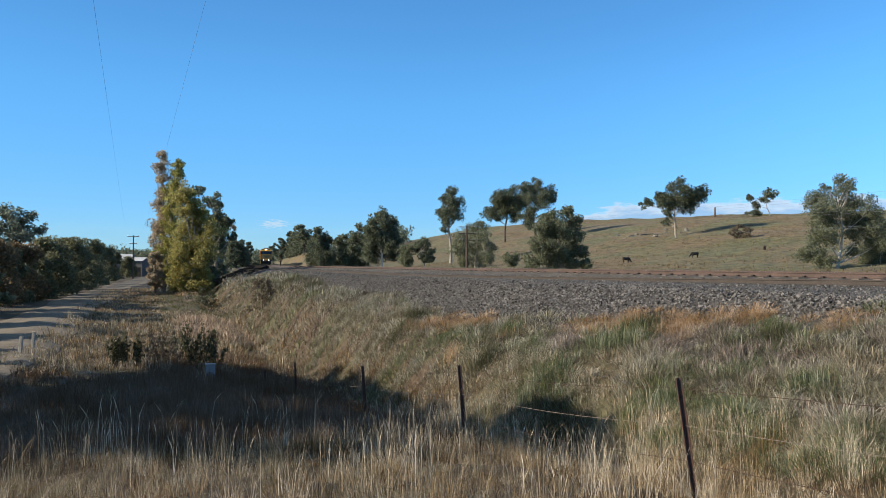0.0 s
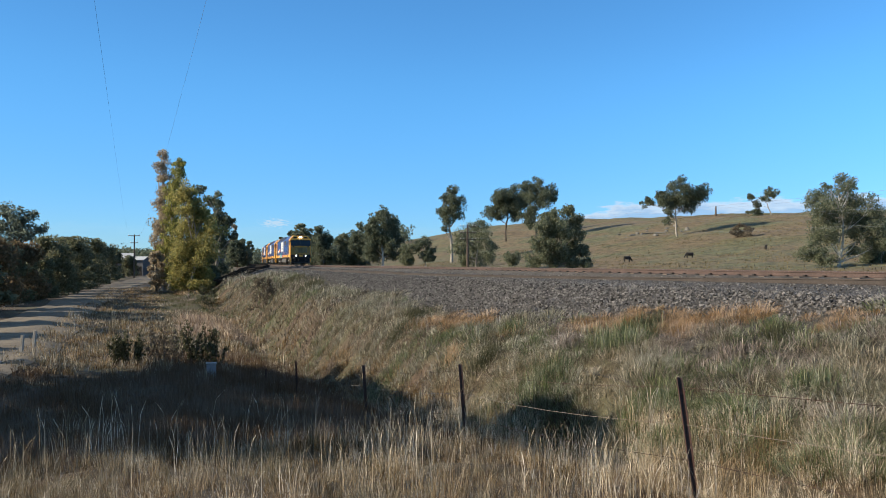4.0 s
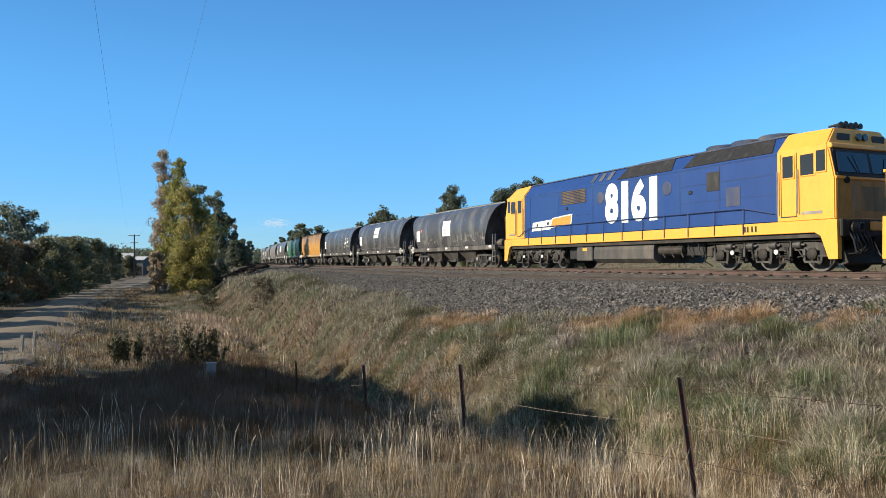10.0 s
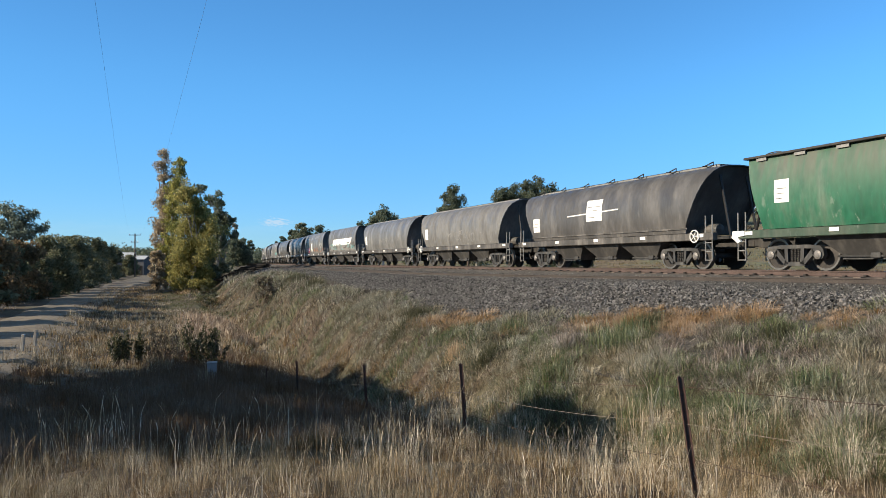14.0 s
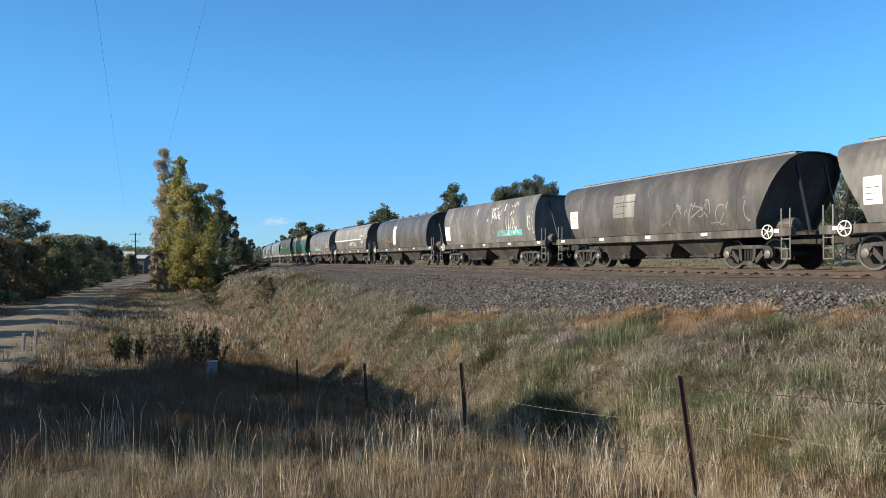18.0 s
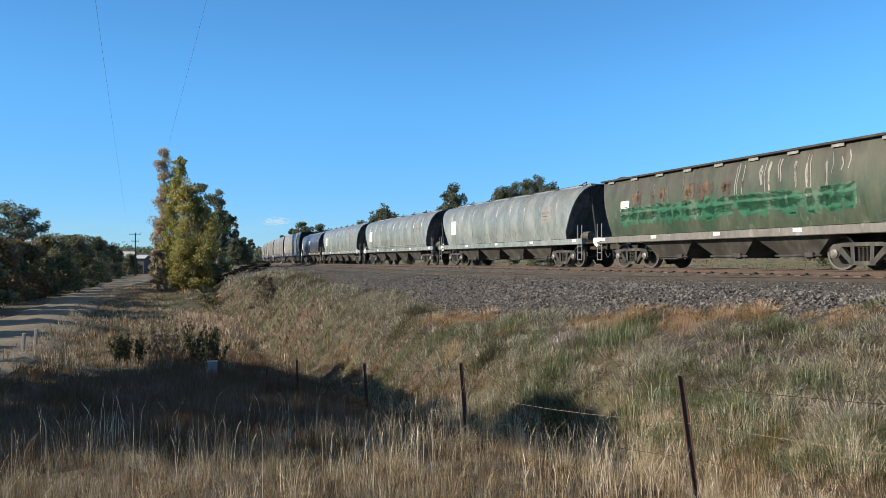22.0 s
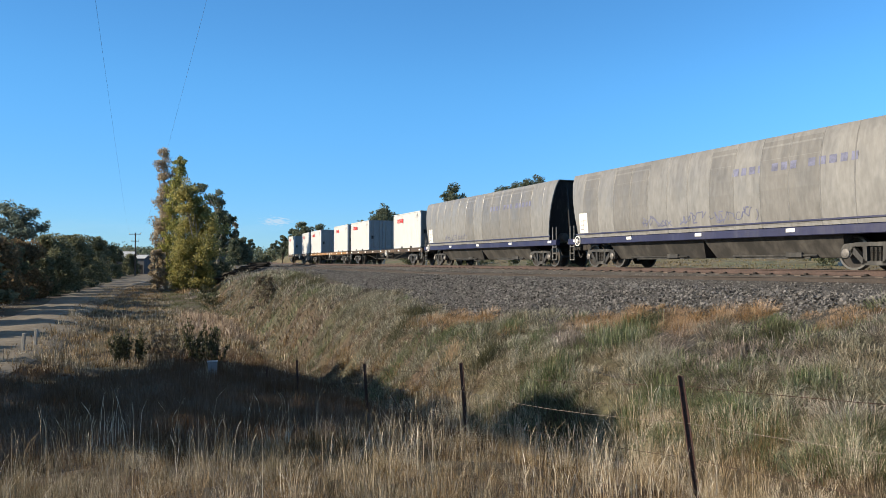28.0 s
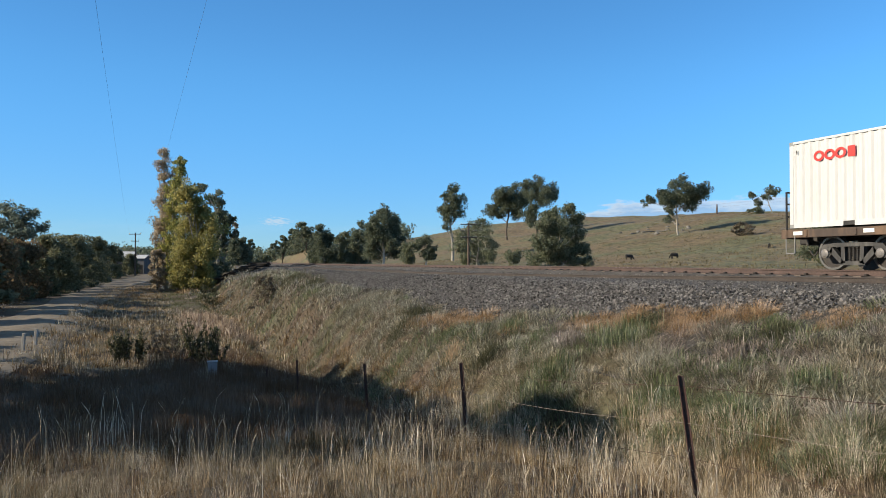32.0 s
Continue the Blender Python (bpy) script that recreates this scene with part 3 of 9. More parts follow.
def hopper_paint(name, base, tint, at=0.5, rough=0.4, var=0.2, soot_shade=(0.03, 0.028, 0.026), amount=0.6, bare=None):
    """Wagon paint darkened from the roof down by uneven soot streaks and painted shading; bare is the colour of worn
    flecks and sheen low down.
    """
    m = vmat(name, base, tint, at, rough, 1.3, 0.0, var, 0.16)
    n, link = m.node_tree.nodes, m.node_tree.links.new
    b = n["Principled BSDF"]
    tc = n.new("ShaderNodeTexCoord")
    sep = n.new("ShaderNodeSeparateXYZ")
    link(tc.outputs["Object"], sep.inputs[0])
    col = b.inputs["Base Color"].links[0].from_socket

    def noise_of(stretch, scale, detail=4.0):
        mp = n.new("ShaderNodeMapping")
        mp.inputs["Scale"].default_value = stretch
        link(tc.outputs["Object"], mp.inputs["Vector"])
        q = n.new("ShaderNodeTexNoise")
        q.inputs["Scale"].default_value = scale
        q.inputs["Detail"].default_value = detail
        q.inputs["Roughness"].default_value = 0.65
        link(mp.outputs[0], q.inputs["Vector"])
        return q.outputs["Fac"]

    def ramp(v, lo, hi, a, c):
        q = n.new("ShaderNodeMapRange")
        q.interpolation_type = "SMOOTHSTEP"
        for key, val in (("From Min", lo), ("From Max", hi), ("To Min", a), ("To Max", c)):
            q.inputs[key].default_value = val
        link(v, q.inputs["Value"])
        return q.outputs[0]

    def times(p, q):
        k = n.new("ShaderNodeMath")
        k.operation = "MULTIPLY"
        link(p, k.inputs[0])
        link(q, k.inputs[1])
        return k.outputs[0]

    def over(fac, colour):
        nonlocal col
        x = n.new("ShaderNodeMixRGB")
        link(fac, x.inputs["Fac"])
        link(col, x.inputs["Color1"])
        x.inputs["Color2"].default_value = (*colour, 1)
        col = x.outputs[0]
    # soot streaks and the upper side's shading, then wear and sheen below
    over(times(ramp(noise_of((1.0, 0.2, 0.10), 2.6), 0.40, 0.62, 0.4, 1.0), ramp(sep.outputs[2], 2.0, 3.4, 0.0, amount)), soot_shade)
    over(times(ramp(noise_of((1.0, 1.0, 0.35), 3.5, 6.0), 0.58, 0.68, 0.0, 0.6), ramp(sep.outputs[2], 1.2, 2.9, 1.0, 0.0)), bare or tuple(min(0.6, 1.9 * q) for q in tint))
    over(ramp(noise_of((1.0, 1.0, 1.0), 0.7, 2.0), 0.56, 0.64, 0.0, 0.35), tuple(0.6 * q for q in base))
    link(col, b.inputs["Base Color"])
    rr = ramp(noise_of((1.0, 1.0, 0.3), 2.0), 0.35, 0.65, rough - 0.06, rough + 0.16)
    link(rr, b.inputs["Roughness"])
    return m


V = {
    "blue": vmat("locomotive_blue", (0.011, 0.048, 0.200), (0.019, 0.056, 0.180), 0.62, 0.38, 0.8, var=0.08, var2=0.05),
    "yellow": vmat("locomotive_yellow", (0.80, 0.385, 0.060), (0.70, 0.335, 0.06), 0.6, 0.4, 1.0, var=0.06, var2=0.05),
    "seamblue": vmat("dark_blue_trim", (0.010, 0.034, 0.125), (0.016, 0.04, 0.12), 0.6, 0.5, var=0.1),
    "panelblue": vmat("grey_blue_panel", (0.028, 0.046, 0.110), (0.05, 0.055, 0.09), 0.55, 0.6),
    # cab yellow darkened to stand in for the shade on the nose
    "noseshade": vmat("shaded_nose_yellow", (0.44, 0.235, 0.05), (0.24, 0.15, 0.055), 0.56, 0.6, 2.5, var=0.25, var2=0.2),
    "nosegrey": vmat("scuffed_nose_panel", (0.20, 0.145, 0.065), (0.30, 0.19, 0.06), 0.56, 0.6, 2.5),
    "ghost": vmat("faded_lilac_spray_paint", (0.30, 0.27, 0.36), (0.16, 0.17, 0.30), 0.5, 0.6, 3.0),
    "roofblue": vmat("dusty_roof_blue", (0.045, 0.070, 0.135), (0.085, 0.09, 0.105), 0.5, 0.6),
    "dark": vmat("underframe_grime", (0.020, 0.018, 0.017), (0.042, 0.036, 0.031), 0.55, 0.7, 2.5),
    "sill": vmat("dusty_sill_paint", (0.060, 0.055, 0.051), (0.14, 0.128, 0.118), 0.54, 0.55, 2.5),
    "chute": vmat("dusty_chute_steel", (0.042, 0.040, 0.039), (0.078, 0.073, 0.068), 0.55, 0.65, 2.0),
    "hub": mat("oily_axle_hub", (0.17, 0.16, 0.155), 0.5, metal=0.3, var=0.3, scale=8),
    "bogie": vmat("bogie_grime", (0.030, 0.030, 0.031), (0.062, 0.060, 0.058), 0.54, 0.6, 3.5),
    "tank": vmat("tank_grey", (0.055, 0.055, 0.055), (0.10, 0.09, 0.08), 0.55, 0.6, 1.6),
    "grille": vmat("black_grille", (0.012, 0.012, 0.014), (0.03, 0.03, 0.03), 0.6, 0.6, 6.0),
    "louvre": vmat("dusty_louvre", (0.055, 0.040, 0.026), (0.09, 0.066, 0.042), 0.5, 0.7, 3.0),
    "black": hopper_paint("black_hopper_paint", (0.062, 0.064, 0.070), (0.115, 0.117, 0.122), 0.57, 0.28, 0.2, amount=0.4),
    "brown": hopper_paint("brown_black_hopper_paint", (0.082, 0.079, 0.079), (0.120, 0.115, 0.112), 0.56, 0.34, 0.16, soot_shade=(0.04, 0.035, 0.032), bare=(0.20, 0.195, 0.19)),
    "grey": hopper_paint("grey_hopper_paint", (0.18, 0.176, 0.172), (0.10, 0.096, 0.093), 0.55, 0.42, 0.2, soot_shade=(0.07, 0.065, 0.06), bare=(0.34, 0.335, 0.33)),
    "ash": hopper_paint("ash_grey_hopper_paint", (0.140, 0.139, 0.140), (0.195, 0.192, 0.190), 0.57, 0.36, 0.16, soot_shade=(0.055, 0.05, 0.047), bare=(0.30, 0.30, 0.30)),
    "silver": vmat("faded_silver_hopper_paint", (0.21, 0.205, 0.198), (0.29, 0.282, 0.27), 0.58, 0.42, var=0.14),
    "steel": hopper_paint("grey_green_hopper_paint", (0.172, 0.208, 0.220), (0.235, 0.262, 0.270), 0.56, 0.28, 0.14, soot_shade=(0.115, 0.114, 0.112), amount=0.7, bare=(0.36, 0.385, 0.385)),
    "beige": hopper_paint("pale_grey_hopper_paint", (0.228, 0.227, 0.226), (0.178, 0.176, 0.175), 0.58, 0.36, 0.16, soot_shade=(0.105, 0.10, 0.097), amount=0.4, bare=(0.31, 0.31, 0.308)),
    "beige_dark": hopper_paint("dull_grey_hopper_paint", (0.185, 0.182, 0.180), (0.150, 0.147, 0.145), 0.56, 0.38, 0.16, soot_shade=(0.09, 0.086, 0.083), amount=0.5, bare=(0.26, 0.258, 0.255)),
    "gold": hopper_paint("yellow_hopper_paint", (0.48, 0.245, 0.050), (0.36, 0.185, 0.050), 0.55, 0.42, 0.15, soot_shade=(0.075, 0.058, 0.035), amount=0.95, bare=(0.56, 0.37, 0.12)),
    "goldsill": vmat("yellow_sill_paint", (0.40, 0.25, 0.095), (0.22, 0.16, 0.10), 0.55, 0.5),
    "green": hopper_paint("green_hopper_paint", (0.018, 0.115, 0.066), (0.075, 0.125, 0.09), 0.58, 0.42, 0.2, soot_shade=(0.10, 0.09, 0.075), amount=0.75, bare=(0.30, 0.33, 0.29)),
    "oldgreen": hopper_paint("faded_green_hopper_paint", (0.036, 0.070, 0.046), (0.062, 0.074, 0.056), 0.5, 0.40, 0.2, soot_shade=(0.052, 0.043, 0.037), amount=0.95, bare=(0.15, 0.17, 0.14)),
    "navy": vmat("navy_sill_paint", (0.022, 0.026, 0.075), (0.050, 0.052, 0.080), 0.6, 0.45),
    "white": vmat("white_container_paint", (0.53, 0.54, 0.55), (0.46, 0.467, 0.467), 0.62, 0.45, var=0.05, var2=0.04),
    # container white darkened to grey for the shaded door end; castings share it
    "door_shade_grey": vmat("shade_toned_door_paint", (0.235, 0.25, 0.255), (0.19, 0.20, 0.20), 0.6, 0.5, var=0.06),
    "rust": vmat("rusty_flat_wagon_paint", (0.060, 0.042, 0.034), (0.12, 0.075, 0.048), 0.56, 0.75, 2.0),
    "orange": vmat("orange_flat_wagon_paint", (0.30, 0.155, 0.062), (0.15, 0.095, 0.06), 0.54, 0.7, 2.0),
    "bright": mat("white_reflector", (0.82, 0.82, 0.80), 0.4, var=0.05),
    "chalk": mat("white_lettering_paint", (0.74, 0.74, 0.72), 0.6, var=0.10, var2=0.15),
    "decal": mat("locomotive_white_vinyl", (0.85, 0.85, 0.83), 0.35, var=0.02, var2=0.02),
    "amber": mat("orange_vinyl", (0.80, 0.27, 0.05), 0.4, var=0.05),
    "red": mat("red_vinyl", (0.62, 0.035, 0.03), 0.4, var=0.08),
    "pink": mat("pink_spray_paint", (0.62, 0.13, 0.17), 0.6, var=0.15),
    "teal": mat("teal_spray_paint", (0.10, 0.42, 0.43), 0.6, var=0.2),
    "rustspray": mat("rust_spray_paint", (0.40, 0.16, 0.07), 0.6, var=0.2),
    "print": mat("faded_navy_lettering", (0.13, 0.14, 0.22), 0.7, var=0.35, scale=4),
    "wheel": mat("worn_wheel_steel", (0.045, 0.040, 0.038), 0.55, metal=0.3, var=0.2, scale=5),
    "tread": mat("polished_wheel_rim", (0.20, 0.19, 0.18), 0.35, metal=0.7, var=0.1),
    "lamp": mat("lit_headlight", (1.0, 0.93, 0.90), 0.3, emit=2.6),
}


def glass_mat():
    m = bpy.data.materials.new("cab_glass")
    m.use_nodes = True
    b = m.node_tree.nodes["Principled BSDF"]
    b.inputs["Base Color"].default_value = (0.02, 0.025, 0.03, 1)
    b.inputs["Roughness"].default_value = 0.06
    return m


V["glass"] = glass_mat()
CACHE = {}


def shared(name, key, make, material, parent, m=None, label="", smooth=False):
    """A part whose mesh is made once and then used again."""
    if key not in CACHE:
        ob = part(name, make(), material, parent, label, smooth)
        CACHE[key] = ob.data
    else:
        ob = part(name, CACHE[key], None, parent, label)
    if m is not None:
        ob.matrix_basis = m
    return ob


def at(x, y=0.0, z=0.0, rz=0.0):
    return pose(x, y, z, 0, 0, rz)


# ---------------------------------------------------------------- bogies
WHEELS = []                     # wheelset, its radius, the vehicle


def make_wheelset(r):
    def go():
        bm = bm_new()
        for s in (-1, 1):
            lathe(bm, [(0.09, s * 0.80), (0.16, s * 0.80), (0.17, s * 0.765), (r - 0.07, s * 0.745), (r - 0.06, s * 0.80), (r, s * 0.80), (r, s * 0.70), (r + 0.028, s * 0.69), (r + 0.028, s * 0.665), (r - 0.06, s * 0.665), (0.17, s * 0.70), (0.1, s * 0.68)], (0, 0, 0), "y", 24)
        tube(bm, (0, -0.72, 0), (0, 0.72, 0), 0.085, 10)
        return bm
    return go


def bright_rims(me, r):
    """Gives the outer rims of a wheelset the polished steel."""
    if len(me.materials) > 1:
        return
    me.materials.append(V["tread"])
    for p in me.polygons:
        d = math.hypot(p.center.x, p.center.z)
        if d > r - 0.075 and abs(p.center.y) > 0.72:
            p.material_index = 1


def freight_frame(s):
    """A cast three-piece side frame with its two windows."""
    def go():
        bm = bm_new()
        y0, y1 = (-1.10, -0.96) if s < 0 else (0.96, 1.10)
        prism(bm, [(-1.02, 0.62), (-1.06, 0.46), (-0.98, 0.34), (-0.76, 0.34), (-0.66, 0.46), (-0.62, 0.66)], y0, y1, "y")
        prism(bm, [(1.02, 0.62), (0.62, 0.66), (0.66, 0.46), (0.76, 0.34), (0.98, 0.34), (1.06, 0.46)], y0, y1, "y")
        prism(bm, [(-1.02, 0.62), (-0.60, 0.655), (-0.34, 0.66), (0.34, 0.66), (0.60, 0.655), (1.02, 0.62), (0.92, 0.73), (0.50, 0.77), (-0.50, 0.77), (-0.92, 0.73)], y0, y1, "y")
        for q in (-1, 1):
            prism(bm, [(q * 0.64, 0.66), (q * 0.74, 0.52), (q * 0.36, 0.16), (q * 0.24, 0.22)], y0, y1, "y")
            prism(bm, [(q * 0.24, 0.66), (q * 0.36, 0.66), (q * 0.34, 0.2), (q * 0.22, 0.2)], y0, y1, "y")
        prism(bm, [(-0.40, 0.14), (0.40, 0.14), (0.34, 0.25), (-0.34, 0.25)], y0, y1, "y")
        return bm
    return go


def make_spring():
    bm = bm_new()
    rows = []
    for k in range(7):
        z = 0.25 + k * 0.058
        rows += [(0.035, z), (0.055, z + 0.006), (0.055, z + 0.03), (0.035, z + 0.036)]
    return lathe(bm, rows, (0, 0, 0), "z", 8)


def freight_bogie(parent, x, spin=True):
    b = shared("bogie", "bolster", lambda: box(box(bm_new(), -0.2, 0.2, -1.0, 1.0, 0.52, 0.74), -0.32, 0.32, -0.3, 0.3, 0.74, 0.82), V["dark"], parent, at(x))
    for s in (-1, 1):
        shared("side_frame", ("frame", s), freight_frame(s), V["bogie"], b)
        for q in (-1, 1):
            shared("axle_box", "axlebox", lambda: lathe(bm_new(), [(0.10, -0.03), (0.13, -0.02), (0.13, 0.05), (0.07, 0.08)], (0, 0, 0), "y", 12), V["hub"], b, pose(q * 0.86, s * 1.09, 0.47, 0, 0, 0 if s > 0 else 180))
    for s in (-1, 1):
        for x_ in (-0.12, 0.0, 0.12):
            shared("spring", "spring", make_spring, V["dark"], b, at(x_, s * 1.03))
    for q in (-0.86, 0.86):
        w = shared("wheelset", "wheelset", make_wheelset(0.49), V["wheel"], b, at(q, 0, 0.49), smooth=True)
        bright_rims(w.data, 0.49)
        WHEELS.append((w, x + q, q, 0.49, parent))
    return b


def coupler(parent, x, s):
    def go():
        bm = bm_new()
        box(bm, -0.6, 0.12, -0.08, 0.08, 0.80, 0.98, 0.01)
        box(bm, 0.05, 0.36, -0.15, 0.13, 0.76, 1.02, 0.04)
        box(bm, -0.1, 0.0, -0.22, 0.22, 0.74, 1.04)
        return bm
    shared("coupler", "coupler", go, V["dark"], parent, at(x, 0, 0, 0 if s > 0 else 180))

    def hose():
        bm = bm_new()
        path_tube(bm, [(0.07 * k, -0.35, 0.85 - 0.42 * math.sin(math.pi * k / 6 * 0.8)) for k in range(7)], 0.025, 6)
        return bm
    shared("brake_hose", "hose", hose, V["dark"], parent, at(x - 0.05 * s, 0, 0, 0 if s > 0 else 180))


def hand_wheel(parent, x, y, z, r=0.21):
    def go():
        bm = bm_new()
        n = 18
        for k in range(n):
            a, b = 2 * math.pi * k / n, 2 * math.pi * (k + 1) / n
            tube(bm, (r * math.cos(a), 0, r * math.sin(a)), (r * math.cos(b), 0, r * math.sin(b)), 0.022, 6)
        for k in range(5):
            a = 2 * math.pi * k / 5
            tube(bm, (0, 0, 0), (r * math.cos(a), 0, r * math.sin(a)), 0.016, 5)
        tube(bm, (0, -0.03, 0), (0, 0.12, 0), 0.04, 8)
        return bm
    return shared("brake_wheel", ("brakewheel", r), go, V["chalk"], parent, at(x, y, z), "white spoked handbrake wheel")


# ---------------------------------------------------------------- side sheets, decals and scribbles
def half_profile(kind, top, wide):
    """Half a cross-section from the sill up to the roof's middle, as (half width, height)."""
    if kind == "barrel":
        p = [(0.91, 0.0), (0.965, 0.12), (0.99, 0.28), (1.0, 0.42), (0.985, 0.56), (0.94, 0.69), (0.86, 0.80), (0.74, 0.89), (0.56, 0.955), (0.34, 0.99), (0.0, 1.0)]
    elif kind == "sharp":
        p = [(0.90, 0.0), (0.95, 0.12), (0.985, 0.3), (1.0, 0.46), (0.995, 0.60), (0.965, 0.73), (0.90, 0.85), (0.80, 0.965), (0.74, 1.0), (0.3, 0.985), (0.0, 0.98)]
    elif kind == "flared":
        p = [(0.90, 0.0), (0.935, 0.08), (0.975, 0.22), (0.998, 0.38), (1.0, 0.52), (0.982, 0.66), (0.945, 0.79), (0.895, 0.90), (0.865, 0.955), (0.5, 0.985), (0.0, 1.0)]
    elif kind == "shed":
        p = [(0.92, 0.0), (0.96, 0.14), (0.985, 0.3), (1.0, 0.45), (0.985, 0.6), (0.93, 0.75), (0.84, 0.87), (0.70, 0.95), (0.48, 0.985), (0.25, 1.0), (0.0, 1.0)]
    else:
        p = [(0.93, 0.0), (0.965, 0.12), (0.99, 0.28), (1.0, 0.42), (0.99, 0.58), (0.955, 0.74), (0.90, 0.88), (0.83, 0.975), (0.79, 1.0), (0.4, 1.0), (0.0, 1.0)]
    return [(wide * y, SILL + (top - SILL) * z) for y, z in p]


SILL = 1.28


def surface(prof, z):
    """Half width of the side at height z."""
    ys, zs = [p[0] for p in prof], [p[1] for p in prof]
    return float(np.interp(z, zs, ys))


def side_patch(prof, x0, x1, z0, z1, lift=0.006, nz=4, side=-1, slant=0.0):
    """A thin sheet that lies on the curved side."""
    bm = bm_new()
    rows = []
    for k in range(nz + 1):
        z = z0 + (z1 - z0) * k / nz
        y = side * (surface(prof, z) + lift)
        dx = slant * k / nz
        rows.append([bm.verts.new((x0 + dx, y, z)), bm.verts.new((x1 + dx, y, z))])
    for a, b in zip(rows[:-1], rows[1:]):
        bm.faces.new((a[0], a[1], b[1], b[0]))
    return bm


def stroke_on(bm, prof, pts, width, lift=0.007, side=-1):
    """A painted stroke along points (x, z) of the side."""
    for (xa, za), (xb, zb) in zip(pts[:-1], pts[1:]):
        dx, dz = xb - xa, zb - za
        l = math.hypot(dx, dz) or 1.0
        nx, nz = -dz / l * width / 2, dx / l * width / 2
        q = [(xa + nx, za + nz), (xb + nx, zb + nz), (xb - nx, zb - nz), (xa - nx, za - nz)]
        bm.faces.new([bm.verts.new((x, side * (surface(prof, z) + lift), z)) for x, z in q])
    return bm


def scribble(parent, prof, x0, x1, z0, z1, n, material, seed, width=0.045, label="spray-painted scribble"):
    """Jagged and curling strokes of spray paint, no letters."""
    r = random.Random(seed)
    bm = bm_new()
    x = x0
    step = (x1 - x0) / n
    while x < x1:
        h = (z1 - z0) * r.uniform(0.45, 1.0)
        lo = z0 + (z1 - z0 - h) * r.random()
        w_ = step * r.uniform(0.5, 1.2)
        if r.random() < 0.86:
            for _ in range(r.choice((1, 2, 2, 3))):
                kind = r.random()
                if kind < 0.45:
                    a0, sw = r.uniform(0, 6.28), r.uniform(2.0, 4.6) * r.choice((-1, 1))
                    rx, rz = w_ * r.uniform(0.2, 0.5), h * r.uniform(0.2, 0.5)
                    cx, cz = x + w_ * r.uniform(0.3, 0.7), lo + h * r.uniform(0.35, 0.65)
                    pts = [(cx + rx * math.cos(a0 + sw * i / 7), cz + rz * math.sin(a0 + sw * i / 7)) for i in range(8)]
                else:
                    m = r.choice((2, 3, 4))
                    pts = [(x + w_ * (i / m + r.uniform(-0.25, 0.25)), lo + h * (r.random() if i % 2 else r.choice((0.05, 0.95)))) for i in range(m + 1)]
                stroke_on(bm, prof, pts, width * r.uniform(0.6, 1.2))
        x += w_ * r.uniform(0.7, 1.1)
    return part("scribble", bm, material, parent, label)


def streaks(parent, prof, x0, x1, z0, z1, n, material, seed, width=0.05, label="pale streaks running down the side"):
    """Thin runs of dust or grime down the side, of uneven length."""
    r = random.Random(seed)
    bm = bm_new()
    for _ in range(n):
        x, top_ = r.uniform(x0, x1), z1 - (z1 - z0) * 0.25 * r.random()
        low = z0 + (z1 - z0) * 0.6 * r.random()
        m = 6
        pts = [(x + 0.03 * math.sin(i + x), top_ + (low - top_) * i / m) for i in range(m + 1)]
        stroke_on(bm, prof, pts, width * r.uniform(0.3, 1.3), 0.008)
    return part("streaks", bm, material, parent, label)


def placard(parent, prof, x, z, w, h, bars=3, material=None, ink=None):
    """A white panel with plain dark bars of print."""
    p = part("placard", side_patch(prof, x, x + w, z, z + h, 0.006), material or V["chalk"], parent, "white information panel")
    bm = bm_new()
    for k in range(bars):
        zz = z + h * (0.18 + 0.64 * k / max(1, bars))
        stroke_on(bm, prof, [(x + w * 0.15, zz), (x + w * (0.55 + 0.3 * ((k * 7) % 3) / 2), zz)], h * 0.022, 0.010)
    part("print", bm, ink or V["dark"], p)


def lettering(name, body, height, width, material, parent, m, bold=0.0):
    """Letters or figures of the built-in font as a mesh, fitted to a height and width."""
    cu = bpy.data.curves.new(name, "FONT")
    cu.body = body
    cu.offset = bold
    cu.extrude = 0.002
    cu.resolution_u = 4
    ob = bpy.data.objects.new(name, cu)
    scene.collection.objects.link(ob)
    bpy.context.view_layer.update()
    me = bpy.data.meshes.new_from_object(ob.evaluated_get(bpy.context.evaluated_depsgraph_get()))
    bpy.data.objects.remove(ob)
    co = np.empty(len(me.vertices) * 3, np.float32)
    me.vertices.foreach_get("co", co)
    co = co.reshape(-1, 3)
    lo, hi = co.min(0), co.max(0)
    co[:, 0] = (co[:, 0] - lo[0]) / (hi[0] - lo[0]) * width
    co[:, 1] = (co[:, 1] - lo[1]) / (hi[1] - lo[1]) * height
    me.vertices.foreach_set("co", co.ravel())
    me.materials.clear()
    me.materials.append(material)
    me.update()
    t = part(name, me, None, parent)
    t.matrix_basis = m
    return t


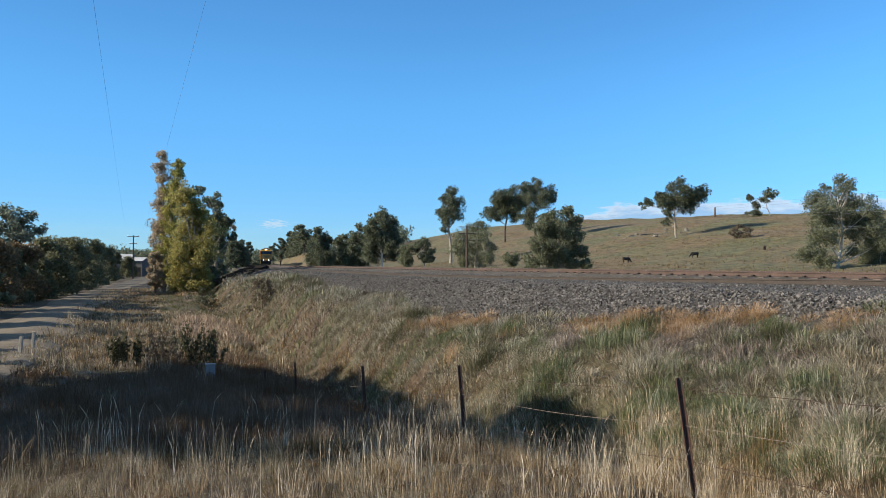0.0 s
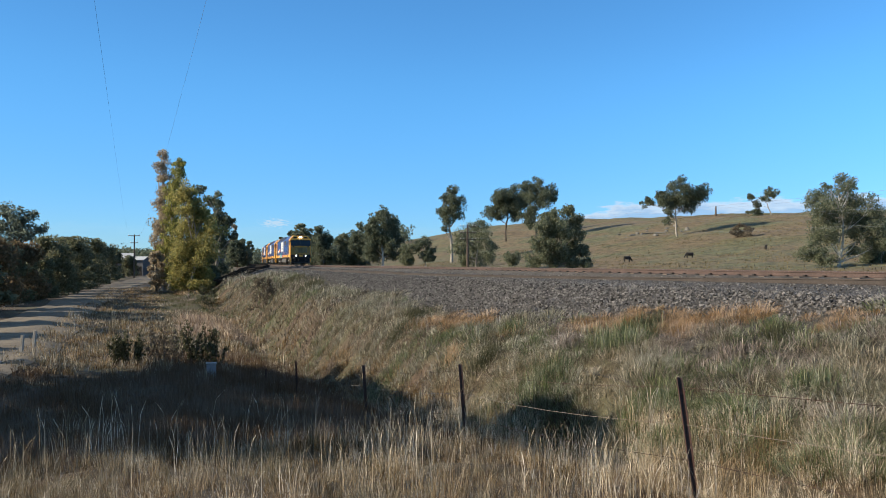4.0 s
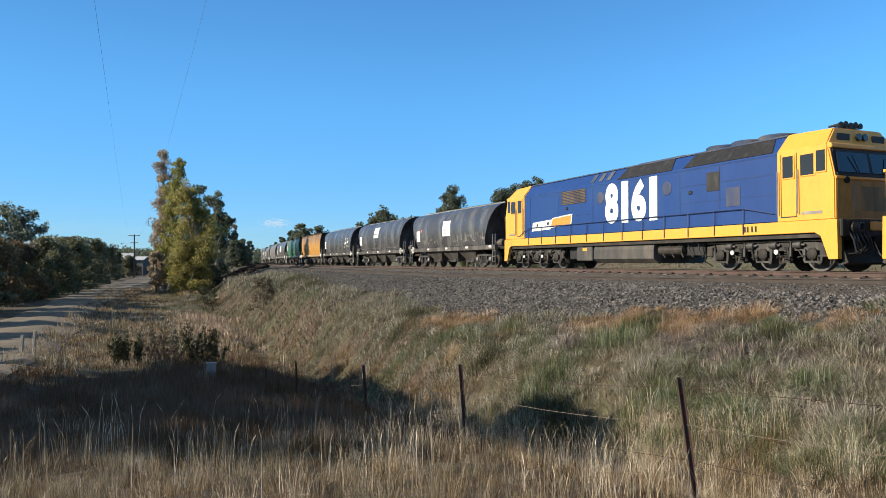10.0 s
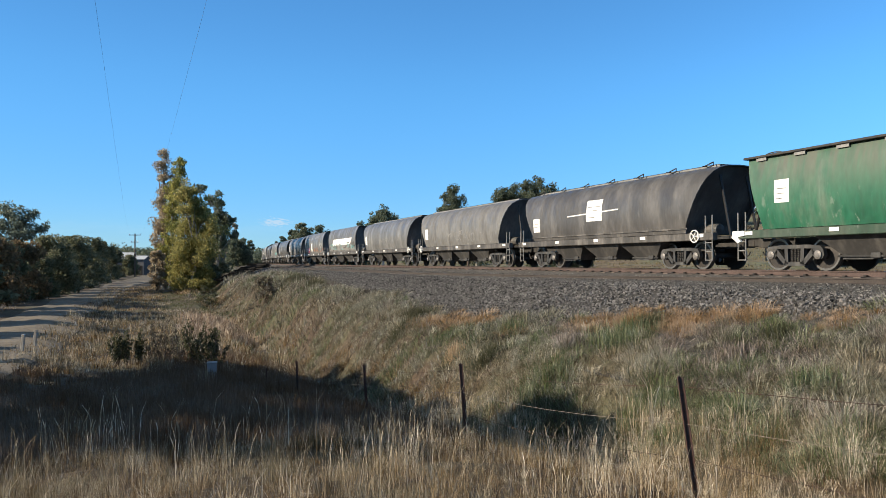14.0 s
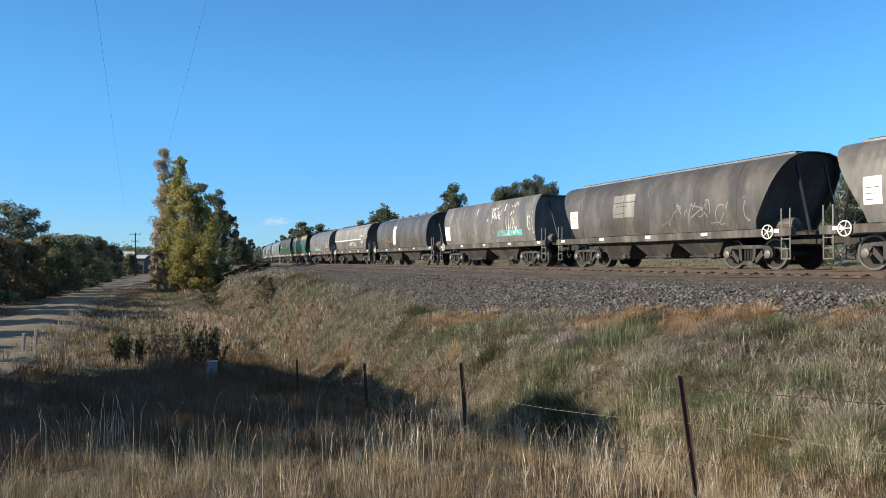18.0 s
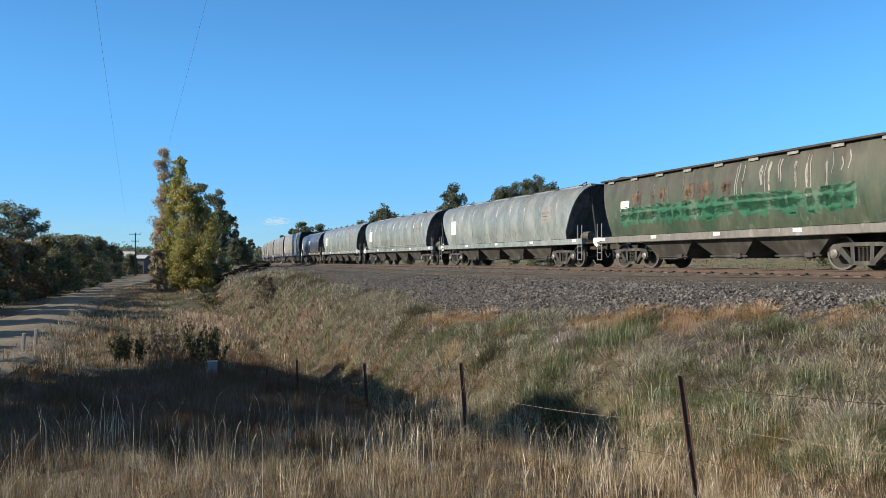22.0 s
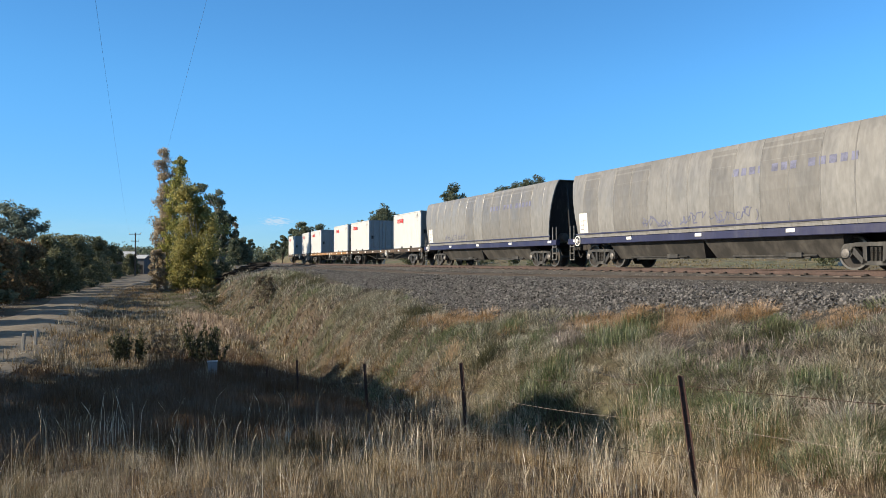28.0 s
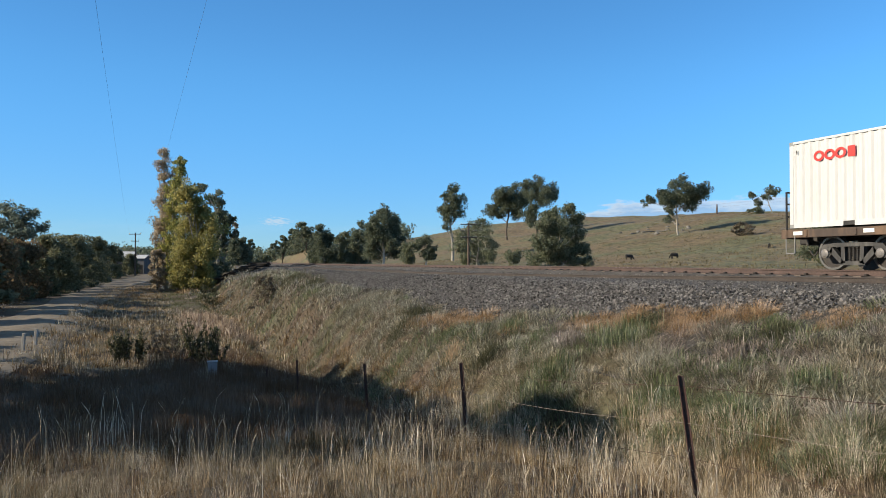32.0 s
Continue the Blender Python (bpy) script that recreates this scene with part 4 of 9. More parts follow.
# ---------------------------------------------------------------- hopper wagons
def hopper(length, kind, top, wide, paint, label, roof="strip", sill=None, ends=None, marks=None, brake=1, seams=0, chutes=3, chute_paint=None, extra_rail=False, corner=None, endtop=0.75, endlow=2.0, chute_low=0.42, group="hopper wagons of the train"):
    """A bogie hopper wagon, forward along x, wheels on z = 0."""
    w = empty("hopper_wagon")
    half = length / 2
    prof = half_profile(kind, top, wide)
    hx_top, hx_low = half - endtop, half - endlow
    sill_m = sill or V["sill"]

    def end_at(z):
        t = (z - SILL) / (top - SILL)
        return hx_low + (hx_top - hx_low) * (0.05 + 0.95 * min(1.0, max(0.0, t * 1.12 - 0.08)))

    # body shell: side sheets and roof in one skin
    ring = [(-y, z) for y, z in prof] + [(y, z) for y, z in prof[-2::-1]]
    nx = 10
    vs, fs = [], []
    for inner in (0.0, 0.035):
        for k in range(nx + 1):
            for y, z in ring:
                e = end_at(z)
                vs.append((-e + 2 * e * k / nx, y * (1 - inner * 0.7), z - inner * (z > SILL + 0.6)))
    n = len(ring)
    for k in range(nx):
        for j in range(n - 1):
            a = k * n + j
            fs.append((a, a + 1, a + n + 1, a + n))
    me = mesh_np("body", vs[:(nx + 1) * n], fs, paint, True)
    me.set_sharp_from_angle(angle=radians(28 if kind != "barrel" else 40))
    body = part("body", me, None, w)
    # rims of the side sheets and the sloping end plates set in behind them
    for s, nm in ((1, "front"), (-1, "rear")):
        bm = bm_new()
        for (ya, za), (yb, zb) in zip(ring[:-1], ring[1:]):
            ea, eb = s * end_at(za), s * end_at(zb)
            q = [bm.verts.new(p) for p in ((ea, ya, za), (eb, yb, zb), (eb, yb * 0.965, zb - 0.03), (ea, ya * 0.965, za - 0.03))]
            bm.faces.new(q)
        part("end_rim", bm, paint, w)
        bm = bm_new()
        f = [bm.verts.new((s * (end_at(z) - 0.22), y * 0.985, z - 0.01)) for y, z in ring]
        g = [bm.verts.new((s * (end_at(z) - 0.26), y * 0.985, z - 0.01)) for y, z in ring]
        bm.faces.new(f)
        bm.faces.new(g[::-1])
        # where ends is given, its darker paint stands in for shade
        plate = part("end_plate", bm, ends or paint, w, "sloping end plate in shade")
        bm = bm_new()
        for y in (-0.6, 0.6):
            a = (s * (end_at(top - 0.3) - 0.16), y, top - 0.35)
            b = (s * (half - 0.55), y, SILL - 0.1)
            tube(bm, a, b, 0.045, 6)
        box(bm, s * (hx_low - 0.1) if s > 0 else -half + 0.45, half - 0.45 if s > 0 else s * (hx_low - 0.1), -0.5, 0.5, SILL - 0.22, SILL - 0.12)
        part("end_strut", bm, V["grille"], w)
    # underframe
    bm = bm_new()
    box(bm, -half + 0.4, half - 0.4, -0.22, 0.22, 0.74, 1.02)
    part("centre_sill", bm, V["dark"], w)
    for s in (-1, 1):
        y0, y1 = sorted((s * (wide - 0.22), s * (wide - 0.02)))
        bm = bm_new()
        x0 = half - 0.5
        prism(bm, [(y0, 1.0), (y1, 1.0), (y1, SILL - 0.02), (y0, SILL - 0.02)], -x0, x0)
        bmesh.ops.bevel(bm, geom=[e for e in bm.edges if abs(e.verts[0].co.x - e.verts[1].co.x) > 1], offset=0.02, segments=1, affect="EDGES")
        part("side_sill", bm, sill_m, w)
        if extra_rail:
            bm = bm_new()
            z = SILL + 0.16
            y = s * (surface(prof, z) + 0.03)
            box(bm, -hx_low - 0.2, hx_low + 0.2, min(y, y - s * 0.06), max(y, y - s * 0.06), z - 0.025, z + 0.025)
            part("side_rail", bm, sill_m, w)
        # small white reflectors along the sill
        for k in range(5):
            x = -half + 1.1 + (length - 2.2) * k / 4
            shared("reflector", "reflector", lambda: box(bm_new(), -0.16, 0.16, -0.006, 0.006, -0.055, 0.055), V["bright"], w, at(x, s * (wide - 0.012), 1.17), "white reflector")
    if corner:
        for s in (-1, 1):
            for q in (-1, 1):
                bm = bm_new()
                prism(bm, [(0, 1.2), (0.5, 1.2), (0.55, 1.0), (0.3, 0.82), (0.16, 0.86), (0.3, 1.02), (0, 1.04)], -0.05, 0.05, "y")
                c = part("corner_bracket", bm, corner, w, "white corner bracket")
                c.matrix_basis = at(s * (half - 0.95), q * (wide - 0.03), 0.05, 0 if s > 0 else 180)
    # discharge chutes
    span = 2 * (half - 3.4)
    for k in range(chutes):
        x = -span / 2 + span * (k + 0.5) / chutes
        g = span / chutes / 2
        bm = bm_new()
        a = [(x - g, -1.22, 1.0), (x + g, -1.22, 1.0), (x + g, 1.22, 1.0), (x - g, 1.22, 1.0)]
        b = [(x - g * chute_low, -0.85, 0.36), (x + g * chute_low, -0.85, 0.36), (x + g * chute_low, 0.85, 0.36), (x - g * chute_low, 0.85, 0.36)]
        va, vb = [bm.verts.new(p) for p in a], [bm.verts.new(p) for p in b]
        bm.faces.new(va)
        bm.faces.new(vb[::-1])
        for i in range(4):
            bm.faces.new((va[i], vb[i], vb[(i + 1) % 4], va[(i + 1) % 4]))
        ch = part("discharge_chute", bm, chute_paint or V["chute"], w)
        bm = bm_new()
        tube(bm, (x - g * 0.6, -0.93, 0.42), (x + g * 0.6, -0.93, 0.42), 0.035, 6)
        box(bm, x - g * 0.5, x + g * 0.5, -0.90, -0.86, 0.33, 0.40)
        box(bm, x + g * 0.2, x + g * 0.42, -1.0, -0.88, 0.36, 0.52, 0.02)
        part("gate_gear", bm, V["bogie"], ch)
    for s in (-1, 1):
        freight_bogie(w, s * (half - 2.55))
        coupler(w, s * (half - 0.3), s)
        for q in (-1, 1):
            def rail_go():
                bm = bm_new()
                for x in (-0.16, 0.16):
                    tube(bm, (x, 0, 0.30), (x, 0, 1.85), 0.022, 6)
                for z in (0.32, 0.62, 0.92, 1.7):
                    if z < 1:
                        tube(bm, (-0.16, 0, z), (0.16, 0, z), 0.018, 5)
                return bm
            shared("ladder", "endladder", rail_go, V["silver"], w, at(s * (half - 0.75), q * (wide - 0.08)), "steel end ladder with grab rails")
    bm = bm_new()
    lathe(bm, [(0.02, -0.5), (0.19, -0.46), (0.21, -0.4), (0.21, 0.4), (0.19, 0.46), (0.02, 0.5)], (half - 1.55, -0.55, SILL + 0.12), "x", 14)
    part("air_reservoir", bm, V["tank"], w)
    if brake:
        hand_wheel(w, -brake * (half - 1.35), -wide - 0.02, 1.15)
    # roof
    if roof in ("strip", "hatches", "walk"):
        bm = bm_new()
        box(bm, -hx_top + 0.5, hx_top - 0.5, -0.42, 0.42, top - 0.02, top + 0.07, 0.02)
        part("roof_hatch", bm, ends or V["dark"], w)
        for s in (-1, 1):
            bm = bm_new()
            box(bm, -hx_top + 0.4, hx_top - 0.4, min(s * 0.45, s * 0.50), max(s * 0.45, s * 0.50), top - 0.03, top + 0.03)
            part("roof_edge", bm, V["silver"], w, "pale dusty roof edge")
    if roof in ("hatches", "walk"):
        for k in range(7 if roof == "hatches" else 12):
            m = 7 if roof == "hatches" else 12
            x = -hx_top + 0.8 + (2 * hx_top - 1.6) * k / (m - 1)

            def bracket():
                bm = bm_new()
                tube(bm, (-0.22, 0, 0.02), (0.22, 0, 0.13), 0.025, 5)
                tube(bm, (0.22, 0, 0.13), (0.22, 0, 0.0), 0.02, 5)
                tube(bm, (-0.22, -0.1, 0.02), (-0.22, 0.1, 0.02), 0.02, 5)
                return bm
            shared("hatch_latch", "latch", bracket, V["dark"], w, at(x, -0.62, top + (0.0 if roof == "hatches" else -0.02)))
    if roof == "lid":
        bm = bm_new()
        for s in (-1, 1):
            box(bm, -hx_top - 0.1, hx_top + 0.1, min(s * 1.10, s * wide * 0.96), max(s * 1.10, s * wide * 0.96), top - 0.10, top - 0.03, 0.01)
        part("roof_flange", bm, V["dark"], w, "dark overhanging roof edge")
        for k in range(9):
            x = -hx_top + 0.6 + (2 * hx_top - 1.2) * k / 8
            shared("flange_clip", ("fclip", paint.name), lambda: box(bm_new(), -0.2, 0.2, -0.02, 0.02, -0.1, 0.0), V["goldsill"] if paint == V["gold"] else V["silver"], w, at(x, -wide * 0.915, top - 0.10))
        for s in (-1, 1):
            bm = bm_new()
            path_tube(bm, [(s * (hx_top - 0.55) + 0.45 * math.cos(math.pi * k / 8), -0.75, top - 0.02 + 0.14 * math.sin(math.pi * k / 8)) for k in range(9)], 0.02, 5)
            part("grab_hoop", bm, V["dark"], w)
    # welded seams of the side sheets
    for k in range(seams):
        x = -hx_low - 0.1 + (2 * hx_low + 0.2) * (k + 0.5) / seams
        bm = bm_new()
        pts = [(p[1], p[0]) for p in prof[:9]]
        for (za, ya), (zb, yb) in zip(pts[:-1], pts[1:]):
            q = [bm.verts.new(p) for p in ((x - 0.02, -ya - 0.002, za), (x - 0.02, -yb - 0.002, zb), (x, -yb - 0.014, zb), (x, -ya - 0.014, za))]
            r = [bm.verts.new(p) for p in ((x, -ya - 0.014, za), (x, -yb - 0.014, zb), (x + 0.02, -yb - 0.002, zb), (x + 0.02, -ya - 0.002, za))]
            bm.faces.new(q)
            bm.faces.new(r)
        part("seam", bm, paint, w)
    if marks:
        marks(w, prof, half)
    return tagged(w, label, "railway wagon", group)


# ---------------------------------------------------------------- locomotives
def loco_frame(s):
    def go():
        bm = bm_new()
        y0, y1 = (-1.12, -0.99) if s < 0 else (0.99, 1.12)
        prism(bm, [(-2.5, 0.70), (-2.3, 0.62), (2.3, 0.62), (2.5, 0.70), (2.5, 0.80), (1.9, 0.86), (-1.9, 0.86), (-2.5, 0.80)], y0, y1, "y")
        for x in (-1.82, 0.0, 1.82):
            for q in (-1, 1):
                prism(bm, [(x + q * 0.25, 0.66), (x + q * 0.36, 0.66), (x + q * 0.33, 0.30), (x + q * 0.25, 0.28)], y0 - 0.02, y1 + 0.02, "y")
            box(bm, x - 0.31, x + 0.31, y0 - 0.01, y1 + 0.01, 0.25, 0.31)
        return bm
    return go


def loco_bogie(parent, x):
    b = shared("bogie", "locobolster", lambda: box(bm_new(), -0.5, 0.5, -1.0, 1.0, 0.5, 0.9), V["dark"], parent, at(x))
    for s in (-1, 1):
        shared("side_frame", ("locoframe", s), loco_frame(s), V["bogie"], b)
        for q in (-0.91, 0.91):
            def spring():
                bm = bm_new()
                for k in range(6):
                    lathe(bm, [(0.05, 0), (0.095, 0.006), (0.095, 0.04), (0.05, 0.046)], (0, 0, 0.30 + k * 0.07), "z", 10)
                box(bm, -0.16, 0.16, -0.08, 0.08, 0.24, 0.30)
                box(bm, -0.14, 0.14, -0.07, 0.07, 0.72, 0.86)
                return bm
            shared("spring", "locospring", spring, V["dark"], b, at(q, s * 1.12))
        for k, q in enumerate((-1.82, 0.0, 1.82)):
            shared("axle_box", "locobox", lambda: lathe(bm_new(), [(0.16, -0.05), (0.18, -0.03), (0.18, 0.03), (0.12, 0.07), (0.05, 0.08)], (0, 0, 0), "y", 14), V["dark"] if k != 1 else V["bogie"], b, pose(q, s * 1.15, 0.52, 0, 0, 0 if s > 0 else 180))
        for q in (-1.25, 0.55):
            shared("brake_disc_plate", "locodisc", lambda: lathe(bm_new(), [(0.06, -0.02), (0.08, 0.0), (0.075, 0.03), (0.03, 0.04)], (0, 0, 0), "y", 16), V["bright"], b, pose(q, s * 1.18, 0.58, 0, 0, 0 if s > 0 else 180), "white round bearing cover")
        bm_key = ("locopipe", s)

        def pipe():
            bm = bm_new()
            for q in (-2.1, -0.5, 0.9, 2.2):
                tube(bm, (q, s * 1.16, 0.86), (q + 0.15, s * 1.18, 0.34), 0.03, 6)
            tube(bm, (-2.4, s * 1.17, 0.92), (2.4, s * 1.17, 0.92), 0.035, 6)
            path_tube(bm, [(-2.5, s * 1.15, 0.55), (-2.62, s * 1.1, 0.3), (-2.45, s * 0.9, 0.14)], 0.025, 6)
            path_tube(bm, [(2.5, s * 1.15, 0.55), (2.62, s * 1.1, 0.3), (2.45, s * 0.9, 0.14)], 0.025, 6)
            for q in (-1.3, -0.5, 0.5, 1.3):
                tube(bm, (q, s * 1.14, 0.66), (q + 0.22, s * 1.16, 0.40), 0.022, 6)
                tube(bm, (q, s * 1.14, 0.42), (q + 0.3, s * 1.15, 0.47), 0.018, 6)
            return bm
        shared("brake_rigging", bm_key, pipe, V["dark"], b)
        for q in (-1.36, -0.46, 0.46, 1.36):
            shared("brake_cylinder", "lococyl", lambda: lathe(bm_new(), [(0.02, -0.17), (0.10, -0.15), (0.10, 0.12), (0.05, 0.14), (0.03, 0.24)], (0, 0, 0), "x", 12), V["bogie"], b, at(q, s * 1.17, 0.79))
        for q in (-2.32, 2.32):
            shared("sand_box", "locosand", lambda: box(bm_new(), -0.14, 0.14, -0.06, 0.06, -0.16, 0.16, 0.02), V["dark"], b, at(q, s * 1.12, 0.62))
        for q in (-0.91, 0.91):
            shared("damper", "locodamp", lambda: tube(tube(bm_new(), (0, 0, -0.22), (0, 0, 0.05), 0.045, 8), (0, 0, 0.05), (0, 0, 0.24), 0.03, 8), V["bogie"], b, at(q + 0.2, s * 1.2, 0.66))
    for q in (-1.82, 0.0, 1.82):
        w = shared("wheelset", "locowheelset", make_wheelset(0.51), V["wheel"], b, at(q, 0, 0.51), smooth=True)
        bright_rims(w.data, 0.51)
        WHEELS.append((w, x + q, q, 0.51, parent))
    return b


def quad_sheet(corners, thick=0.008, out=None):
    """A thin plate over four corners."""
    bm = bm_new()
    c = [Vector(p) for p in corners]
    nrm = (c[1] - c[0]).cross(c[3] - c[0]).normalized()
    if out is not None and nrm.dot(Vector(out)) < 0:
        nrm = -nrm
    a = [bm.verts.new(p) for p in c]
    b = [bm.verts.new(p + nrm * thick) for p in c]
    bm.faces.new(a)
    bm.faces.new(b)
    for i in range(4):
        bm.faces.new((a[i], b[i], b[(i + 1) % 4], a[(i + 1) % 4]))
    return bm


def side_sheet(parent, name, x0, x1, z0, z1, material, y=-1.40, thick=0.008, label=""):
    return part(name, quad_sheet([(x0, y, z0), (x1, y, z0), (x1, y, z1), (x0, y, z1)], thick, (0, math.copysign(1, y), 0)), material, parent, label)


def cab(loco, s, lit):
    """One driving cab: s is 1 at the forward end."""
    def fx(x):
        return s * x
    # shell with a raked screen and chamfered eaves
    bm = bm_new()
    side = [(7.9, 1.46), (9.92, 1.46), (9.92, 2.62), (9.74, 3.42), (9.66, 3.60), (7.9, 3.60)]
    roof = [(7.9, 4.17), (9.50, 4.13)]
    L_, R_ = [], []
    for y, store in ((-1.44, L_), (1.44, R_)):
        store += [bm.verts.new((fx(x), y, z)) for x, z in side]
    tl = [bm.verts.new((fx(x), -0.95, z)) for x, z in roof] + [bm.verts.new((fx(x), 0.95, z)) for x, z in roof]
    bm.faces.new(L_)
    bm.faces.new(R_)
    for i in range(4):
        bm.faces.new((L_[i], L_[i + 1], R_[i + 1], R_[i]))
    bm.faces.new((L_[5], L_[4], tl[1], tl[0]))
    bm.faces.new((R_[5], R_[4], tl[3], tl[2]))
    bm.faces.new((tl[0], tl[1], tl[3], tl[2]))
    bm.faces.new((L_[4], R_[4], tl[3], tl[1]))
    bm.faces.new((L_[5], tl[0], tl[2], R_[5], R_[0], L_[0]))
    bmesh.ops.recalc_face_normals(bm, faces=bm.faces)
    bmesh.ops.bevel(bm, geom=[e for e in bm.edges if e.calc_face_angle(0) > 0.3], offset=0.035, segments=2, affect="EDGES")
    c = part("cab", bm, V["yellow"], loco, "yellow driving cab", True)
    # screens
    for y0, y1 in ((-1.28, -0.06), (0.06, 1.28)):
        part("windscreen", quad_sheet([(fx(9.905), y0, 2.80), (fx(9.905), y1, 2.80), (fx(9.785), y1 * 0.985, 3.38), (fx(9.785), y0 * 0.985, 3.38)], 0.02, (s, 0, 0.2)), V["glass"], c)
    # black mask round the screens, visor above and ledge below
    part("screen_mask", quad_sheet([(fx(9.905), -1.40, 2.68), (fx(9.905), 1.40, 2.68), (fx(9.735), 1.40, 3.50), (fx(9.735), -1.40, 3.50)], 0.012, (s, 0, 0.2)), V["grille"], c)
    bm = bm_new()
    prism(bm, [(fx(9.66), 3.47), (fx(9.82), 3.50), (fx(9.80), 3.62), (fx(9.62), 3.68)], -1.42, 1.42, "y")
    bmesh.ops.bevel(bm, geom=bm.edges[:], offset=0.02, segments=1, affect="EDGES")
    part("visor", bm, V["yellow"], c)
    bm = bm_new()
    box(bm, min(fx(9.90), fx(9.975)), max(fx(9.90), fx(9.975)), -1.44, 1.44, 2.60, 2.68, 0.015)
    part("nose_ledge", bm, V["yellow"], c)
    # a sheet of darker yellow puts the nose's shade into its colour
    part("nose_panel", quad_sheet([(fx(9.925), -1.36, 1.52), (fx(9.925), 1.36, 1.52), (fx(9.925), 1.36, 2.58), (fx(9.925), -1.36, 2.58)], 0.008, (s, 0, 0)), V["noseshade"], c, "yellow nose in a darker, shaded tone")
    part("nose_patch", quad_sheet([(fx(9.936), -0.70, 1.72), (fx(9.936), 0.86, 1.72), (fx(9.936), 0.86, 2.42), (fx(9.936), -0.70, 2.42)], 0.006, (s, 0, 0)), V["nosegrey"], c, "scuffed and grimy nose panel")
    bm = bm_new()
    for z, x in ((2.74, 9.905), (3.42, 9.755)):
        box(bm, min(fx(x - 0.05), fx(x + 0.03)), max(fx(x - 0.05), fx(x + 0.03)), -1.36, 1.36, z - 0.04, z + 0.04)
    prism(bm, [(fx(9.90), 2.7), (fx(9.93), 2.7), (fx(9.79), 3.44), (fx(9.74), 3.44)], -0.06, 0.06, "y")
    part("screen_frame", bm, V["grille"], c)
    for q in (-1, 1):
        tubes = bm_new()
        tube(tubes, (fx(9.96), q * 0.5, 2.78), (fx(9.90), q * 0.75, 3.3), 0.015, 5)
        part("wiper", tubes, V["grille"], c)
        for x0, x1, z0, z1, n_ in ((8.14, 8.52, 2.78, 3.42, "door_window"), (8.78, 9.24, 2.80, 3.40, "side_window"), (9.32, 9.62, 2.86, 3.46, "quarter_window")):
            part(n_, quad_sheet([(fx(x0), q * 1.442, z0), (fx(x1), q * 1.442, z0), (fx(x1), q * 1.442, z1), (fx(x0), q * 1.442, z1)], 0.012, (0, q, 0)), V["glass"], c)
            bm = bm_new()
            for (xa, xb, za, zb) in ((x0 - 0.04, x1 + 0.04, z1, z1 + 0.035), (x0 - 0.04, x1 + 0.04, z0 - 0.035, z0), (x0 - 0.04, x0, z0, z1), (x1, x1 + 0.04, z0, z1)):
                box(bm, min(fx(xa), fx(xb)), max(fx(xa), fx(xb)), min(q * 1.44, q * 1.462), max(q * 1.44, q * 1.462), za, zb)
            part("window_frame", bm, V["yellow"], c)
        bm = bm_new()
        for x in (8.06, 8.62):
            box(bm, min(fx(x), fx(x + 0.02)), max(fx(x), fx(x + 0.02)), min(q * 1.44, q * 1.452), max(q * 1.44, q * 1.452), 1.62, 3.5)
        box(bm, min(fx(8.06), fx(8.64)), max(fx(8.06), fx(8.64)), min(q * 1.44, q * 1.452), max(q * 1.44, q * 1.452), 1.60, 1.63)
        part("cab_door_seam", bm, V["grille"], c)
        for x in (7.98, 8.70):
            bm = bm_new()
            tube(bm, (fx(x), q * 1.50, 1.7), (fx(x), q * 1.50, 3.0), 0.018, 6)
            part("handrail", bm, V["silver"], c)
        side_sheet(c, "step_plate", min(fx(8.8), fx(9.5)), max(fx(8.8), fx(9.5)), 1.66, 1.74, V["silver"], q * 1.442)
        # lamps on the nose
        for x, y, z, r, m_, n_ in ((9.93, q * 1.02, 2.58, 0.10, V["glass"], "marker_light"), (10.08, q * 0.66, 1.30, 0.10, V["lamp"] if lit else V["glass"], "ditch_light"), (9.60, q * 0.72, 3.86, 0.10, V["grille"], "number_box")):
            bm = bm_new()
            if n_ == "number_box":
                box(bm, min(fx(x - 0.02), fx(x + 0.02)), max(fx(x - 0.02), fx(x + 0.02)), y - 0.26, y + 0.26, z - 0.10, z + 0.10, 0.01)
            else:
                lathe(bm, [(r, 0), (r, s * 0.05), (r * 0.8, s * 0.06)], (fx(x), y, z), "x", 14)
            part(n_, bm, m_, c)
        bm = bm_new()
        tube(bm, (fx(9.99), q * 0.78, 1.75), (fx(9.99), q * 0.78, 2.45), 0.02, 6)
        part("nose_handrail", bm, V["silver"], c)
    for q in (-0.12, 0.12):
        bm = bm_new()
        lathe(bm, [(0.11, 0), (0.11, s * 0.06), (0.09, s * 0.07)], (fx(9.60), q, 3.88), "x", 14)
        part("headlight", bm, V["lamp"] if lit else V["glass"], c, "pair of headlights above the screen")
    bm = bm_new()
    box(bm, min(fx(9.0), fx(9.2)), max(fx(9.0), fx(9.2)), -0.5, 0.5, 4.14, 4.22)
    stand = part("horn_stand", bm, V["grille"], c)
    for k in range(5):
        bm = bm_new()
        lathe(bm, [(0.03, -0.22), (0.045, 0.05), (0.09, 0.2)], (fx(9.1), -0.4 + 0.2 * k, 4.29 + 0.03 * (k % 2)), "x", 10)
        part("air_horn", bm, V["grille"], stand)
    # headstock, pilot and buffer beam
    bm = bm_new()
    box(bm, min(fx(9.85), fx(10.08)), max(fx(9.85), fx(10.08)), -1.38, 1.38, 0.98, 1.48, 0.03)
    part("headstock", bm, V["dark"], loco)
